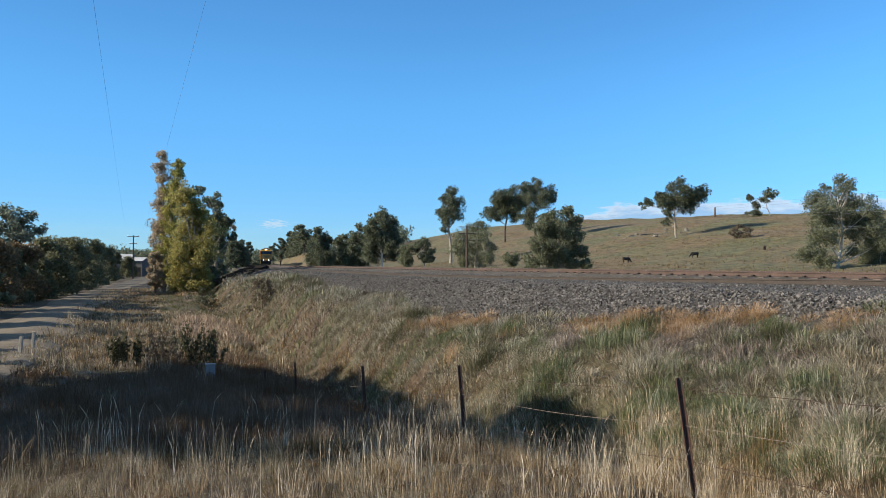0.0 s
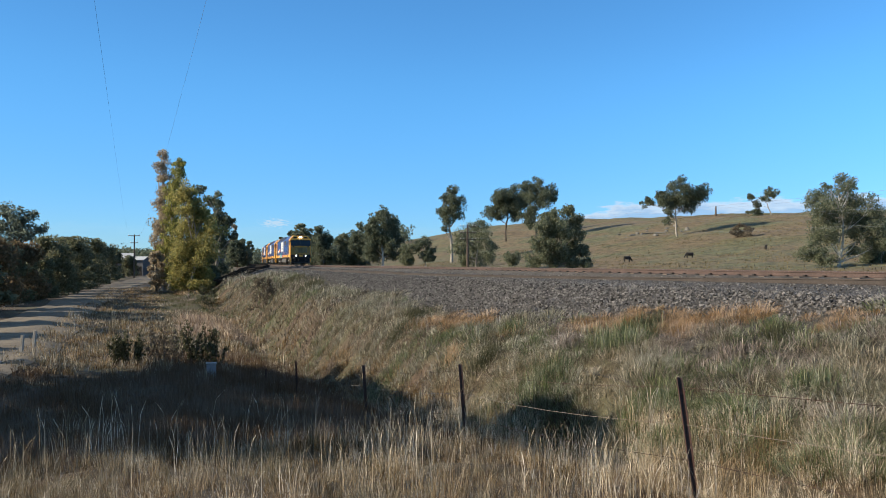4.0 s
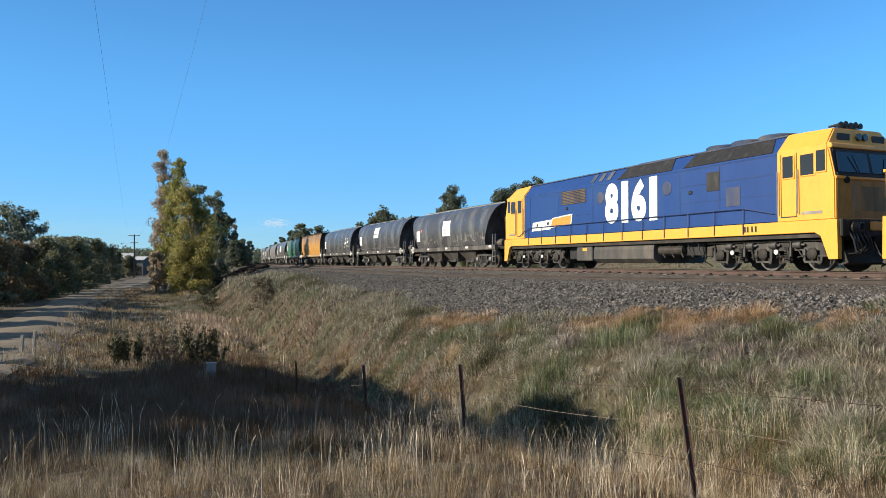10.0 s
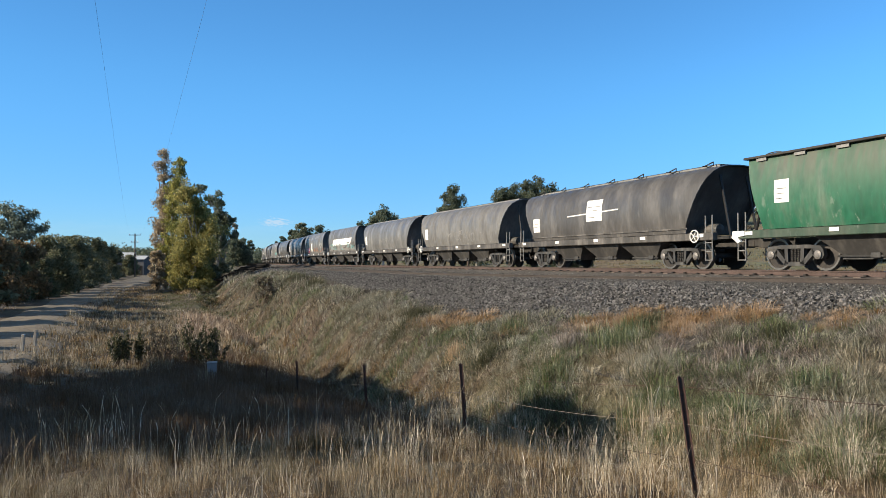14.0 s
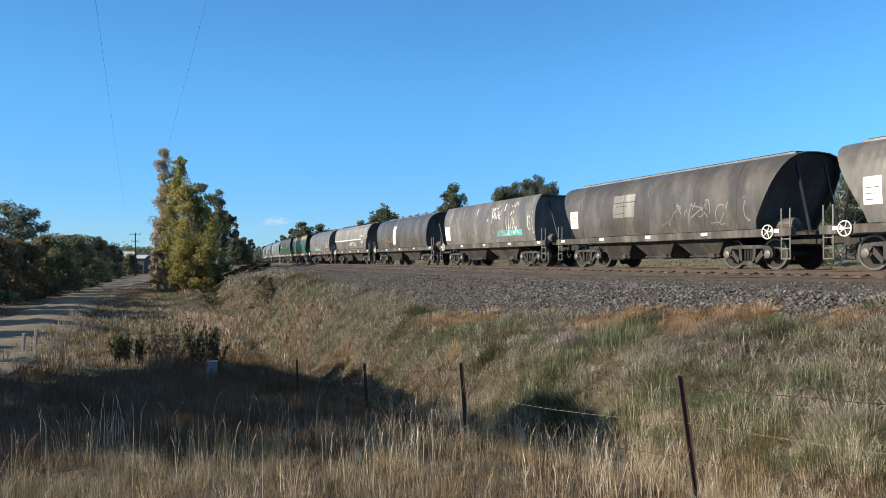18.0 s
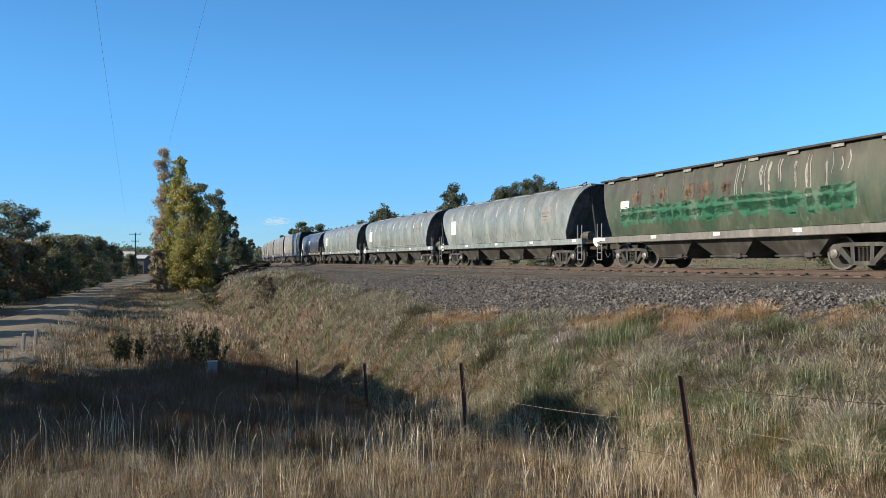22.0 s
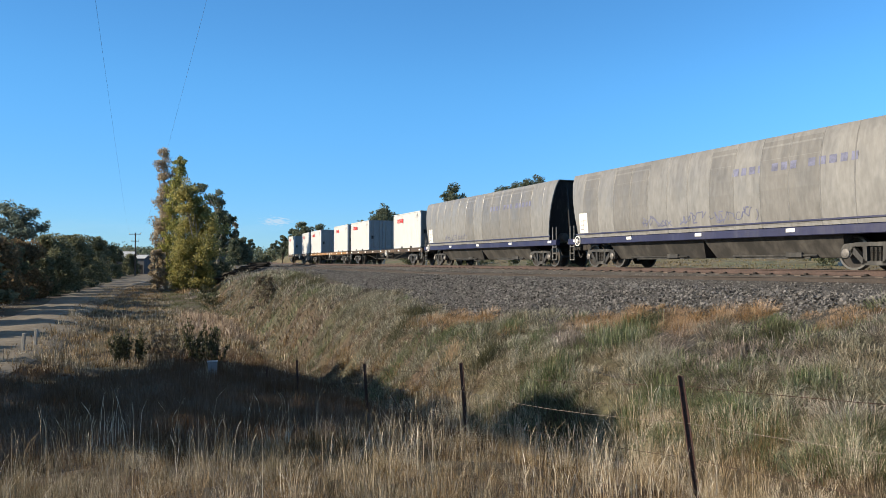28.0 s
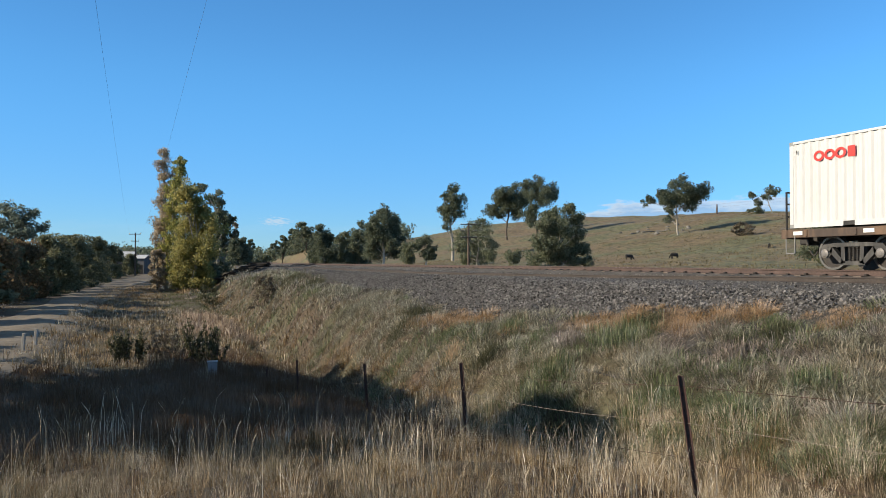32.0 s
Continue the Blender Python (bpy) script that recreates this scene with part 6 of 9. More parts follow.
        for x0, x1, z0, z1 in ((-1.04, -0.80, z - h, z + h),):
            bm.faces.new([bm.verts.new(p) for p in ((x0, y, z0), (x1, y, z0), (x1, y, z1), (x0, y, z1))])
        return bm
    shared("owner_mark", "cmark", mark, V["red"], c, label="red owner's mark of rings and bars")

    def small():
        bm = bm_new()
        y = -W2 - 0.003
        for x, z, w_, h_ in ((2.2, 2.15, 0.05, 0.18), (2.4, 2.2, 0.05, 0.2), (2.0, 2.1, 0.12, 0.05), (2.55, 2.15, 0.05, 0.12), (-2.78, 2.2, 0.04, 0.12), (2.3, 1.85, 0.05, 0.08)):
            bm.faces.new([bm.verts.new(p) for p in ((x, y, z), (x + w_, y, z), (x + w_, y, z + h_), (x, y, z + h_))])
        return bm
    shared("print", "cprint", small, V["tank"], c)
    return tagged(c, "white corrugated steel shipping container with doors toned grey for shade", "container", "containers on the flat wagons")


# ---------------------------------------------------------------- what is painted on each wagon
def tag(kind):
    def go(w, p, h):
        if kind == "first":
            placard(w, p, -0.64, 1.95, 1.2, 0.95)
            placard(w, p, -5.3, 1.72, 0.62, 0.72)
            scribble(w, p, 1.0, 5.3, 1.5, 2.05, 12, V["silver"], 11, 0.03)
            scribble(w, p, -4.2, -0.8, 1.45, 1.9, 9, V["silver"], 12, 0.025)
            part("spray_patch", side_patch(p, -4.5, -4.25, 2.3, 2.5), V["pink"], w)
        elif kind == "second":
            placard(w, p, -1.2, 2.3, 1.3, 0.85)
            placard(w, p, -5.4, 1.8, 0.62, 0.72)
        elif kind == "third":
            placard(w, p, -5.6, 1.75, 0.55, 0.75)
            bm = bm_new()
            for stroke in ([(3.2, 1.75), (3.65, 2.6), (3.9, 1.85)], [(3.3, 2.1), (3.95, 2.2)], [(4.2, 1.8), (4.3, 2.6)], [(4.25, 2.2), (4.75, 2.3)], [(4.65, 1.8), (4.85, 2.7)]):
                stroke_on(bm, p, stroke, 0.17)
            part("spray_paint", bm, V["chalk"], w, "thick white spray-painted strokes")
        elif kind == "yellow":
            placard(w, p, -5.35, 2.0, 0.45, 0.7, material=V["silver"])
        elif kind == "green":
            placard(w, p, -5.2, 2.05, 0.55, 0.7)
            scribble(w, p, -1, 5.2, 1.5, 2.1, 9, V["silver"], 13, 0.05, "pale scratches in the paint")
        elif kind == "cross":
            placard(w, p, -0.7, 2.0, 1.15, 0.9, 2)
            bm = bm_new()
            stroke_on(bm, p, [(-2.2, 2.3), (1.6, 2.4)], 0.05)
            part("spray_stroke", bm, V["chalk"], w)
            placard(w, p, -5.3, 1.7, 0.6, 0.65)
        elif kind == "dusty":
            placard(w, p, -5.3, 1.75, 0.5, 0.7)
            scribble(w, p, -2, 3.5, 1.5, 2.2, 6, V["silver"], 15, 0.04, "faded pale scribble")
        elif kind == "mural":
            part("spray_patch", side_patch(p, -4.0, 3.5, 1.9, 2.55, slant=0.8), V["chalk"], w, "broad white spray-painted band")
            part("spray_patch", side_patch(p, -5.4, 4.8, 1.42, 1.95), V["silver"], w)
            scribble(w, p, -5.4, 4.9, 1.40, 2.25, 12, V["tank"], 16, 0.08, "outlines of a spray-painted mural")
            scribble(w, p, -5.2, 4.6, 1.45, 2.1, 9, V["teal"], 17, 0.05)
        elif kind == "pinktag":
            part("spray_patch", side_patch(p, -4.3, -2.7, 1.38, 1.95, slant=0.2), V["pink"], w, "pink spray-painted patch")
            scribble(w, p, -4.4, -2.5, 1.38, 2.0, 5, V["chalk"], 18, 0.06)
            placard(w, p, -1.5, 1.5, 0.75, 0.95, 0)
            scribble(w, p, 0.2, 5.4, 1.4, 1.95, 8, V["rustspray"], 19, 0.05)
            scribble(w, p, 3.4, 5.0, 1.8, 2.6, 4, V["chalk"], 20, 0.035)
            scribble(w, p, -5.8, -4.6, 1.5, 1.9, 4, V["chalk"], 21, 0.03)
        elif kind == "patchy":
            placard(w, p, -5.4, 1.75, 0.55, 0.75)
            part("repaint_patch", side_patch(p, -2.2, -1.2, 1.9, 2.9), V["grey"], w, "square of paler repainted steel")
            placard(w, p, -2.1, 2.75, 1.2, 0.12, 0, V["silver"])
        elif kind == "loops":
            placard(w, p, -5.4, 1.7, 0.6, 0.75)
            placard(w, p, -2.2, 2.0, 1.4, 0.9, 2, V["silver"])
            scribble(w, p, -0.6, 4.8, 1.45, 2.4, 9, V["silver"], 22, 0.045)
        elif kind == "whitetags":
            placard(w, p, -5.6, 1.55, 0.75, 0.85, 0)
            scribble(w, p, -5.6, -2.6, 2.3, 3.1, 8, V["silver"], 23, 0.035)
            scribble(w, p, 0.2, 2.6, 2.4, 3.4, 6, V["chalk"], 24, 0.05)
            scribble(w, p, -2.8, 2.8, 1.5, 2.0, 14, V["silver"], 25, 0.045)
            scribble(w, p, 2.6, 5.6, 1.6, 3.3, 6, V["chalk"], 26, 0.045)
            part("spray_patch", side_patch(p, 1.6, 4.4, 1.6, 1.9), V["teal"], w)
        elif kind == "column":
            part("spray_patch", side_patch(p, -1.6, -0.95, 1.55, 2.9, slant=0.15), V["chalk"], w, "column of white spray paint")
            scribble(w, p, -3.4, -1.8, 1.5, 2.0, 4, V["rustspray"], 27, 0.04)
            scribble(w, p, 0.4, 5.2, 1.7, 2.4, 8, V["grey"], 28, 0.03)
        elif kind == "twotone":
            part("upper_paint", side_patch(p, -6.05, 6.1, 2.22, 3.62, 0.010, 10), V["silver"], w, "faded silver upper side")
            bm = bm_new()
            stroke_on(bm, p, [(-5.9, 2.22), (4.0, 2.22)], 0.09, 0.016)
            stroke_on(bm, p, [(4.0, 2.0), (4.0, 2.5), (4.6, 2.5), (4.6, 1.95), (4.0, 1.95)], 0.09, 0.016)
            part("white_stripe", bm, V["chalk"], w, "white painted stripe")
            scribble(w, p, -4.6, -0.4, 1.45, 2.12, 9, V["silver"], 29, 0.025)
            scribble(w, p, -0.2, 1.9, 1.6, 2.05, 5, V["chalk"], 30, 0.03)
        elif kind == "colours":
            scribble(w, p, -5.6, -1.4, 1.6, 2.2, 7, V["silver"], 31, 0.04)
            part("spray_patch", side_patch(p, -2.6, 0.6, 1.45, 1.95), V["teal"], w, "teal spray-painted patch")
            part("spray_patch", side_patch(p, -1.6, 2.4, 1.7, 2.3, 0.008, slant=0.4), V["grey"], w)
            scribble(w, p, -3.2, 4.6, 1.45, 2.35, 10, V["pink"], 32, 0.035)
            scribble(w, p, 0.5, 5.2, 1.6, 2.3, 6, V["chalk"], 33, 0.03)
        elif kind == "greengold":
            placard(w, p, -5.2, 2.0, 0.45, 0.7)
            part("upper_paint", side_patch(p, -5.7, 5.7, 3.02, 3.42, 0.006), V["goldsill"], w, "worn tan upper band")
            streaks(w, p, -5.6, 5.6, 1.8, 3.3, 14, V["beige"], 62, 0.06)
            part("repaint_patch", side_patch(p, -5.9, -3.6, 1.5, 3.05, 0.004), V["oldgreen"], w, "patch of faded paint")
        elif kind == "greenold":
            placard(w, p, -5.3, 2.0, 0.55, 0.65)
            streaks(w, p, -5.3, 5.2, 1.62, 2.42, 150, V["green"], 36, 0.40, "ragged band of brighter green paint")
            streaks(w, p, 0.5, 5.6, 1.9, 3.45, 22, V["silver"], 34, 0.05, "pale streaks of spilt grain dust")
            streaks(w, p, -5.4, -1.5, 2.2, 3.4, 5, V["ash"], 35, 0.05)
            streaks(w, p, -4.6, 1.4, 2.3, 3.0, 26, V["rust"], 37, 0.22, "faint rust-brown stains")
        elif kind.startswith("steel"):
            placard(w, p, -h + 2.6, 1.9, 0.75, 0.8)
            placard(w, p, h - 4.0, 2.1, 0.95, 0.75, 3, V["beige"])
            scribble(w, p, -2.5, 2.5, 1.5, 1.95, 7, V["silver"], 40 + len(kind), 0.035)
        elif kind == "coal":
            placard(w, p, -5.4, 1.7, 0.55, 0.7)
            part("spray_patch", side_patch(p, -1.0, 0.1, 2.2, 2.7), V["chalk"], w, "white spray-painted patch")
            part("spray_patch", side_patch(p, 0.1, 5.2, 1.5, 2.5, 0.005, slant=0.3), V["navy"], w, "dark navy painted-over patch")
            part("spray_patch", side_patch(p, -4.6, -1.2, 1.45, 2.1, 0.005), V["navy"], w, "dark navy painted-over patch")
            scribble(w, p, -4.5, 5.2, 1.5, 2.3, 9, V["tank"], 45, 0.05, "dark spray paint")
            scribble(w, p, 2.5, 5.4, 1.5, 2.5, 7, V["grey"], 46, 0.04)
        elif kind.startswith("beige"):
            placard(w, p, -h + 1.45, 1.5, 0.62, 0.85)
            # side sheets between the seams, some of them duller than their neighbours
            pick, low_x = random.Random(len(kind) + int(10 * h)), h - 1.3
            for k in range(14):
                if pick.random() < 0.45:
                    x0 = -low_x - 0.1 + (2 * low_x + 0.2) * (k + 0.5) / 14
                    if x0 + (2 * low_x + 0.2) / 14 < low_x - 0.1:
                        part("side_sheet", side_patch(p, x0 + 0.025, x0 + (2 * low_x + 0.2) / 14 - 0.025, 1.36, 3.94, 0.004, 12), V["beige_dark"], w, "duller grey side sheet")
            # the owner's faded name as plain bars
            x = 1.6
            for k, wd in enumerate((0.26, 0.2, 0.24, 0.1, 0.2, 0.24, 0.22, 0.22, 0.0, 0.24, 0.22, 0.24, 0.22, 0.2)):
                if wd and k not in (4,):
                    part("name_bar", side_patch(p, x, x + wd, 3.0, 3.24, 0.006, 2), V["print"], w, "faded navy bar of the owner's name")
                x += wd + 0.12 if wd else 0.3
            if kind == "beige_tag":
                scribble(w, p, -3.2, 3.2, 1.5, 2.0, 12, V["print"], 47, 0.04, "dark spray-painted scribble")
            else:
                scribble(w, p, -4.8, -2.0, 1.5, 1.9, 6, V["print"], 48 + len(kind), 0.025, "dark spray-painted scribble")
    return go


# ---------------------------------------------------------------- the train in order, with the train's length marks of the couplings
CUTS = [182.6, 161.2, 139.8, 118.5, 103.9, 89.5, 75.2, 60.4, 45.7, 31.0, 16.3, 1.9, -12.3, -26.8, -41.4, -55.7, -70.1,
        -84.9, -99.4, -113.9, -128.4, -143.7, -161.3, -179.1, -196.5, -210.9, -229.1, -247.3, -265.2, -283.0, -301.1, -321.4, -341.7, -362.0]
TRAIN = []                      # thing, middle on the train, half the bogie distance, offset along itself


def add(i, ob, inset=2.55):
    a, b = CUTS[i], CUTS[i + 1]
    TRAIN.append((ob, (a + b) / 2, (a - b) / 2 - inset, 0.0))


def span(i):
    return CUTS[i] - CUTS[i + 1]


for _i, (_n, _turn, _g) in enumerate((("8138", False, True), ("8128", False, False), ("8161", True, False))):
    add(_i, locomotive(_n, _turn, _g, _i == 0), 3.6)

BLK, GRY = "black round-sided grain hopper wagon, dusty", "grey dust-covered grain hopper wagon"
for _i, _kind, _top, _wide, _paint, _label, _opt in (
        (3, "barrel", 3.66, 1.45, V["black"], "black round-sided grain hopper wagon with a white panel", dict(roof="strip", marks=tag("first"))),
        (4, "barrel", 3.66, 1.45, V["black"], "black grain hopper wagon with roof hatch latches", dict(roof="hatches", marks=tag("second"), extra_rail=True, brake=-1)),
        (5, "barrel", 3.66, 1.45, V["black"], "black grain hopper wagon with white spray-painted patches", dict(roof="strip", marks=tag("third"), brake=-1)),
        (6, "flared", 3.64, 1.45, V["gold"], "yellow grain hopper wagon with a dark roof edge", dict(roof="lid", marks=tag("yellow"), sill=V["goldsill"], corner=V["bright"], brake=0, endtop=0.95, endlow=1.6, ends=V["brown"])),
        (7, "flared", 3.62, 1.45, V["green"], "worn green grain hopper wagon with a dark roof edge", dict(roof="lid", marks=tag("green"), sill=V["oldgreen"], corner=V["bright"], brake=0, endtop=0.95, endlow=1.6)),
        (8, "barrel", 3.66, 1.45, V["brown"], "brown-black grain hopper wagon with a white marked panel", dict(roof="hatches", marks=tag("cross"), extra_rail=True, brake=-1)),
        (9, "barrel", 3.64, 1.45, V["grey"], GRY, dict(roof="strip", marks=tag("dusty"))),
        (10, "barrel", 3.62, 1.45, V["ash"], "ash-grey grain hopper wagon with faded scribbles", dict(roof="strip", marks=tag("dusty"), brake=-1)),
        (11, "sharp", 3.58, 1.45, V["ash"], "grey hopper wagon with a broad white spray-painted mural", dict(roof="none", marks=tag("mural"), chutes=2, endtop=1.35, endlow=1.6)),
        (12, "sharp", 3.58, 1.45, V["ash"], "grey hopper wagon with pink and rust spray paint", dict(roof="none", marks=tag("pinktag"), chutes=2, seams=6, endtop=1.35, endlow=1.6)),
        (13, "barrel", 3.62, 1.45, V["ash"], "ash-grey grain hopper wagon with a repainted square", dict(roof="strip", marks=tag("patchy"))),
        (14, "barrel", 3.64, 1.45, V["brown"], "brown-grey grain hopper wagon with pale loops of spray paint", dict(roof="strip", marks=tag("loops"), seams=7, brake=-1)),
        (15, "sharp", 3.58, 1.45, V["ash"], "grey hopper wagon covered in white tags", dict(roof="none", marks=tag("whitetags"), chutes=2, seams=6, endtop=1.35, endlow=1.6)),
        (16, "barrel", 3.60, 1.45, V["brown"], "dark hopper wagon with a column of white spray paint", dict(roof="hatches", marks=tag("column"), chutes=2, endtop=1.5, endlow=1.9)),
        (17, "shed", 3.60, 1.45, V["ash"], "two-tone hopper wagon, silver above and dark grey below", dict(roof="walk", marks=tag("twotone"), seams=7, chutes=2, extra_rail=True)),
        (18, "barrel", 3.60, 1.45, V["ash"], "dark grey hopper wagon with coloured spray paint", dict(roof="hatches", marks=tag("colours"), chutes=2, seams=5, endtop=1.5, endlow=1.7)),
        (19, "flared", 3.62, 1.45, V["green"], "green and yellow grain hopper wagon with a dark roof edge", dict(roof="lid", marks=tag("greengold"), sill=V["goldsill"], corner=V["bright"], brake=0, endtop=0.95, endlow=1.6, ends=V["brown"])),
        (20, "flared", 3.64, 1.45, V["oldgreen"], "faded green grain hopper wagon with pale streaks", dict(roof="lid", marks=tag("greenold"), sill=V["grey"], corner=V["bright"], brake=0, endtop=0.95, endlow=1.6, ends=V["black"])),
        (21, "barrel", 3.72, 1.45, V["steel"], "long grey-green grain hopper wagon", dict(roof="hatches", marks=tag("steel"), sill=V["steel"], seams=9, chutes=4, ends=V["black"])),
        (22, "barrel", 3.72, 1.45, V["steel"], "long grey-green grain hopper wagon with a pale panel", dict(roof="hatches", marks=tag("steel2"), sill=V["steel"], seams=9, chutes=4, extra_rail=True, ends=V["black"])),
        (23, "barrel", 3.72, 1.45, V["steel"], "long grey-green grain hopper wagon with a white spoked wheel", dict(roof="hatches", marks=tag("steel33"), sill=V["steel"], seams=9, chutes=4, brake=-1, ends=V["black"])),
        (24, "barrel", 3.62, 1.45, V["black"], "black grain hopper wagon with blue spray paint", dict(roof="strip", marks=tag("coal"))),
        (25, "tall", 4.10, 1.45, V["beige"], "tall pale grey grain hopper wagon with a dark navy sill", dict(roof="strip", marks=tag("beige"), sill=V["navy"], seams=14, chutes=2, chute_low=0.9, extra_rail=True, ends=V["grille"], endtop=0.7, endlow=1.3, brake=-1)),
        (26, "tall", 4.10, 1.45, V["beige"], "tall pale grey grain hopper wagon with a dark navy sill", dict(roof="strip", marks=tag("beige"), sill=V["navy"], seams=14, chutes=2, chute_low=0.9, extra_rail=True, ends=V["grille"], endtop=0.7, endlow=1.3)),
        (27, "tall", 4.10, 1.45, V["beige"], "tall pale grey grain hopper wagon with a dark navy sill", dict(roof="strip", marks=tag("beige_"), sill=V["navy"], seams=14, chutes=2, chute_low=0.9, extra_rail=True, ends=V["grille"], endtop=0.7, endlow=1.3)),
        (28, "tall", 4.10, 1.45, V["beige"], "tall pale grey grain hopper wagon with dark spray-painted scribbles", dict(roof="strip", marks=tag("beige_tag"), sill=V["navy"], seams=14, chutes=2, chute_low=0.9, extra_rail=True, ends=V["grille"], endtop=0.7, endlow=1.3)),
        (29, "tall", 4.10, 1.45, V["beige"], "tall pale grey grain hopper wagon coupled to the flat wagons", dict(roof="strip", marks=tag("beige"), sill=V["navy"], seams=14, chutes=2, chute_low=0.9, extra_rail=True, ends=V["grille"], endtop=0.7, endlow=1.3))):
    add(_i, hopper(span(_i), _kind, _top, _wide, _paint, _label, **_opt))

for _i, _paint, _label in ((30, V["rust"], "rusty brown container flat wagon"), (31, V["orange"], "orange-brown weathered container flat wagon"), (32, V["rust"], "rusty brown container flat wagon at the train's end")):
    add(_i, flat_wagon(span(_i), _paint, _label, _i == 32))
    _mid, _half = (CUTS[_i] + CUTS[_i + 1]) / 2, span(_i) / 2
    for _off in (_half - 0.7 - 3.03, -_half + 0.6 + 3.03):
        TRAIN.append((container(), _mid, _half - 2.55, _off))

# ---------------------------------------------------------------- trees and shrubs
def leaves(centres, radii, per, size, flat=0.8, r=None, long=1.0, hang=0.0):
    """Small four-cornered leaves round the clumps' centres: vertices and faces."""
    r = r or rng
    n = len(centres) * per
    c = np.repeat(centres, per, 0)
    rad = np.repeat(radii, per)
    d = r.normal(size=(n, 3))
    d /= np.linalg.norm(d, axis=1)[:, None]
    p = c + d * (rad * r.random(n) ** 0.45)[:, None] * np.array([1, 1, flat])
    a = r.normal(size=(n, 3))
    a[:, 2] -= hang
    a /= np.linalg.norm(a, axis=1)[:, None]
    b = np.cross(a, r.normal(size=(n, 3)))
    b /= np.linalg.norm(b, axis=1)[:, None] + 1e-9
    s = size * r.uniform(0.6, 1.4, n)[:, None]
    a, b = a * s * long, b * s * 0.55
    v = np.stack([p - a, p + b * 0.9 - a * 0.1, p + a, p - b * 0.9 - a * 0.1], 1).reshape(-1, 3)
    return v, np.arange(n * 4).reshape(-1, 4)


def limb(bm, p, q, r0, r1, bend=0.12, steps=4, seg=6):
    """A bent, tapered branch."""
    p, q = Vector(p), Vector(q)
    d = q - p
    off = Vector((random.uniform(-1, 1), random.uniform(-1, 1), random.uniform(-0.3, 0.6))) * d.length * bend
    pts = [p + d * (i / steps) + off * math.sin(math.pi * i / steps) for i in range(steps + 1)]
    path_tube(bm, pts, [r0 + (r1 - r0) * i / steps for i in range(steps + 1)], seg)
    return pts[-1]


def tree(name, x, y, h, spread, low, leaf_mat, bark, label, category="tree", clumps=46, per=120, leaf=0.16, shape="round", seed=1, group="",
         lean=0.0, trunk_r=None, flat=0.75, fork=0.3, clump_r=0.16, deep=0.7, hang=0.2, long=1.0, sink=0.15):
    """A tree h metres high whose crown spreads to a radius and begins at the height low."""
    random.seed(seed)
    r = np.random.default_rng(seed)
    z = float(land(np.array([x]), np.array([y]))[0]) - sink
    root = empty(name, Matrix.Translation((x, y, z)))
    c = []
    while len(c) < clumps:
        t = r.random()
        a = r.random() * 2 * math.pi
        if shape == "round":
            w = math.sqrt(max(0.0, 1 - (2 * t - 1) ** 2)) * (0.85 + 0.3 * r.random())
        elif shape == "umbrella":
            w = (0.35 + 0.75 * math.sin(math.pi * min(1.0, 0.2 + 0.8 * t))) * (0.8 + 0.3 * r.random())
        elif shape == "column":
            w = (math.sin(math.pi * (0.12 + 0.86 * t)) ** 0.7) * (0.9 + 0.2 * r.random())
        elif shape == "cone":
            w = (1.05 - t) * (0.85 + 0.3 * r.random())
        else:
            w = (1 - 0.55 * t) * (0.85 + 0.3 * r.random())
        q = math.sqrt(r.uniform(1 - deep, 1)) if r.random() < 0.8 else r.random()
        c.append((spread * w * q * math.cos(a) + lean * h * t, spread * w * q * math.sin(a), low + (h - low) * (0.03 + 0.94 * t)))
    c = np.array(c)
    tr = trunk_r or h * 0.022
    bm = bm_new()
    top = Vector((lean * h * 0.5, 0, low + (h - low) * (0.75 if shape in ("column", "cone") else 0.45)))
    limb(bm, (0, 0, -0.3), top, tr, tr * 0.35, 0.05, 6, 8)
    part("trunk", bm, bark, root, smooth=True)
    for i in range(0, len(c), max(1, len(c) // (11 if h > 3 else 6))):
        e = Vector(c[i])
        t = random.uniform(fork, 0.9)
        s = Vector((0, 0, -0.3)).lerp(top, min(0.97, max(0.05, t * min(1.0, e.z / h + 0.1))))
        bm = bm_new()
        limb(bm, s, e, tr * 0.42, tr * 0.09, 0.16, 4, 5)
        part("branch", bm, bark, root, smooth=True)
    rad = spread * clump_r * 2.3 * r.uniform(0.6, 1.25, len(c))
    if shape == "column":
        rad = np.minimum(rad * 1.6, spread)
    v, f = leaves(c, rad, per, leaf, flat, r, long, hang)
    v[:, 2] = np.maximum(v[:, 2], 0.05)
    part("crown", mesh_np("crown", v, f, leaf_mat), None, root)
    return tagged(root, label, category, group)


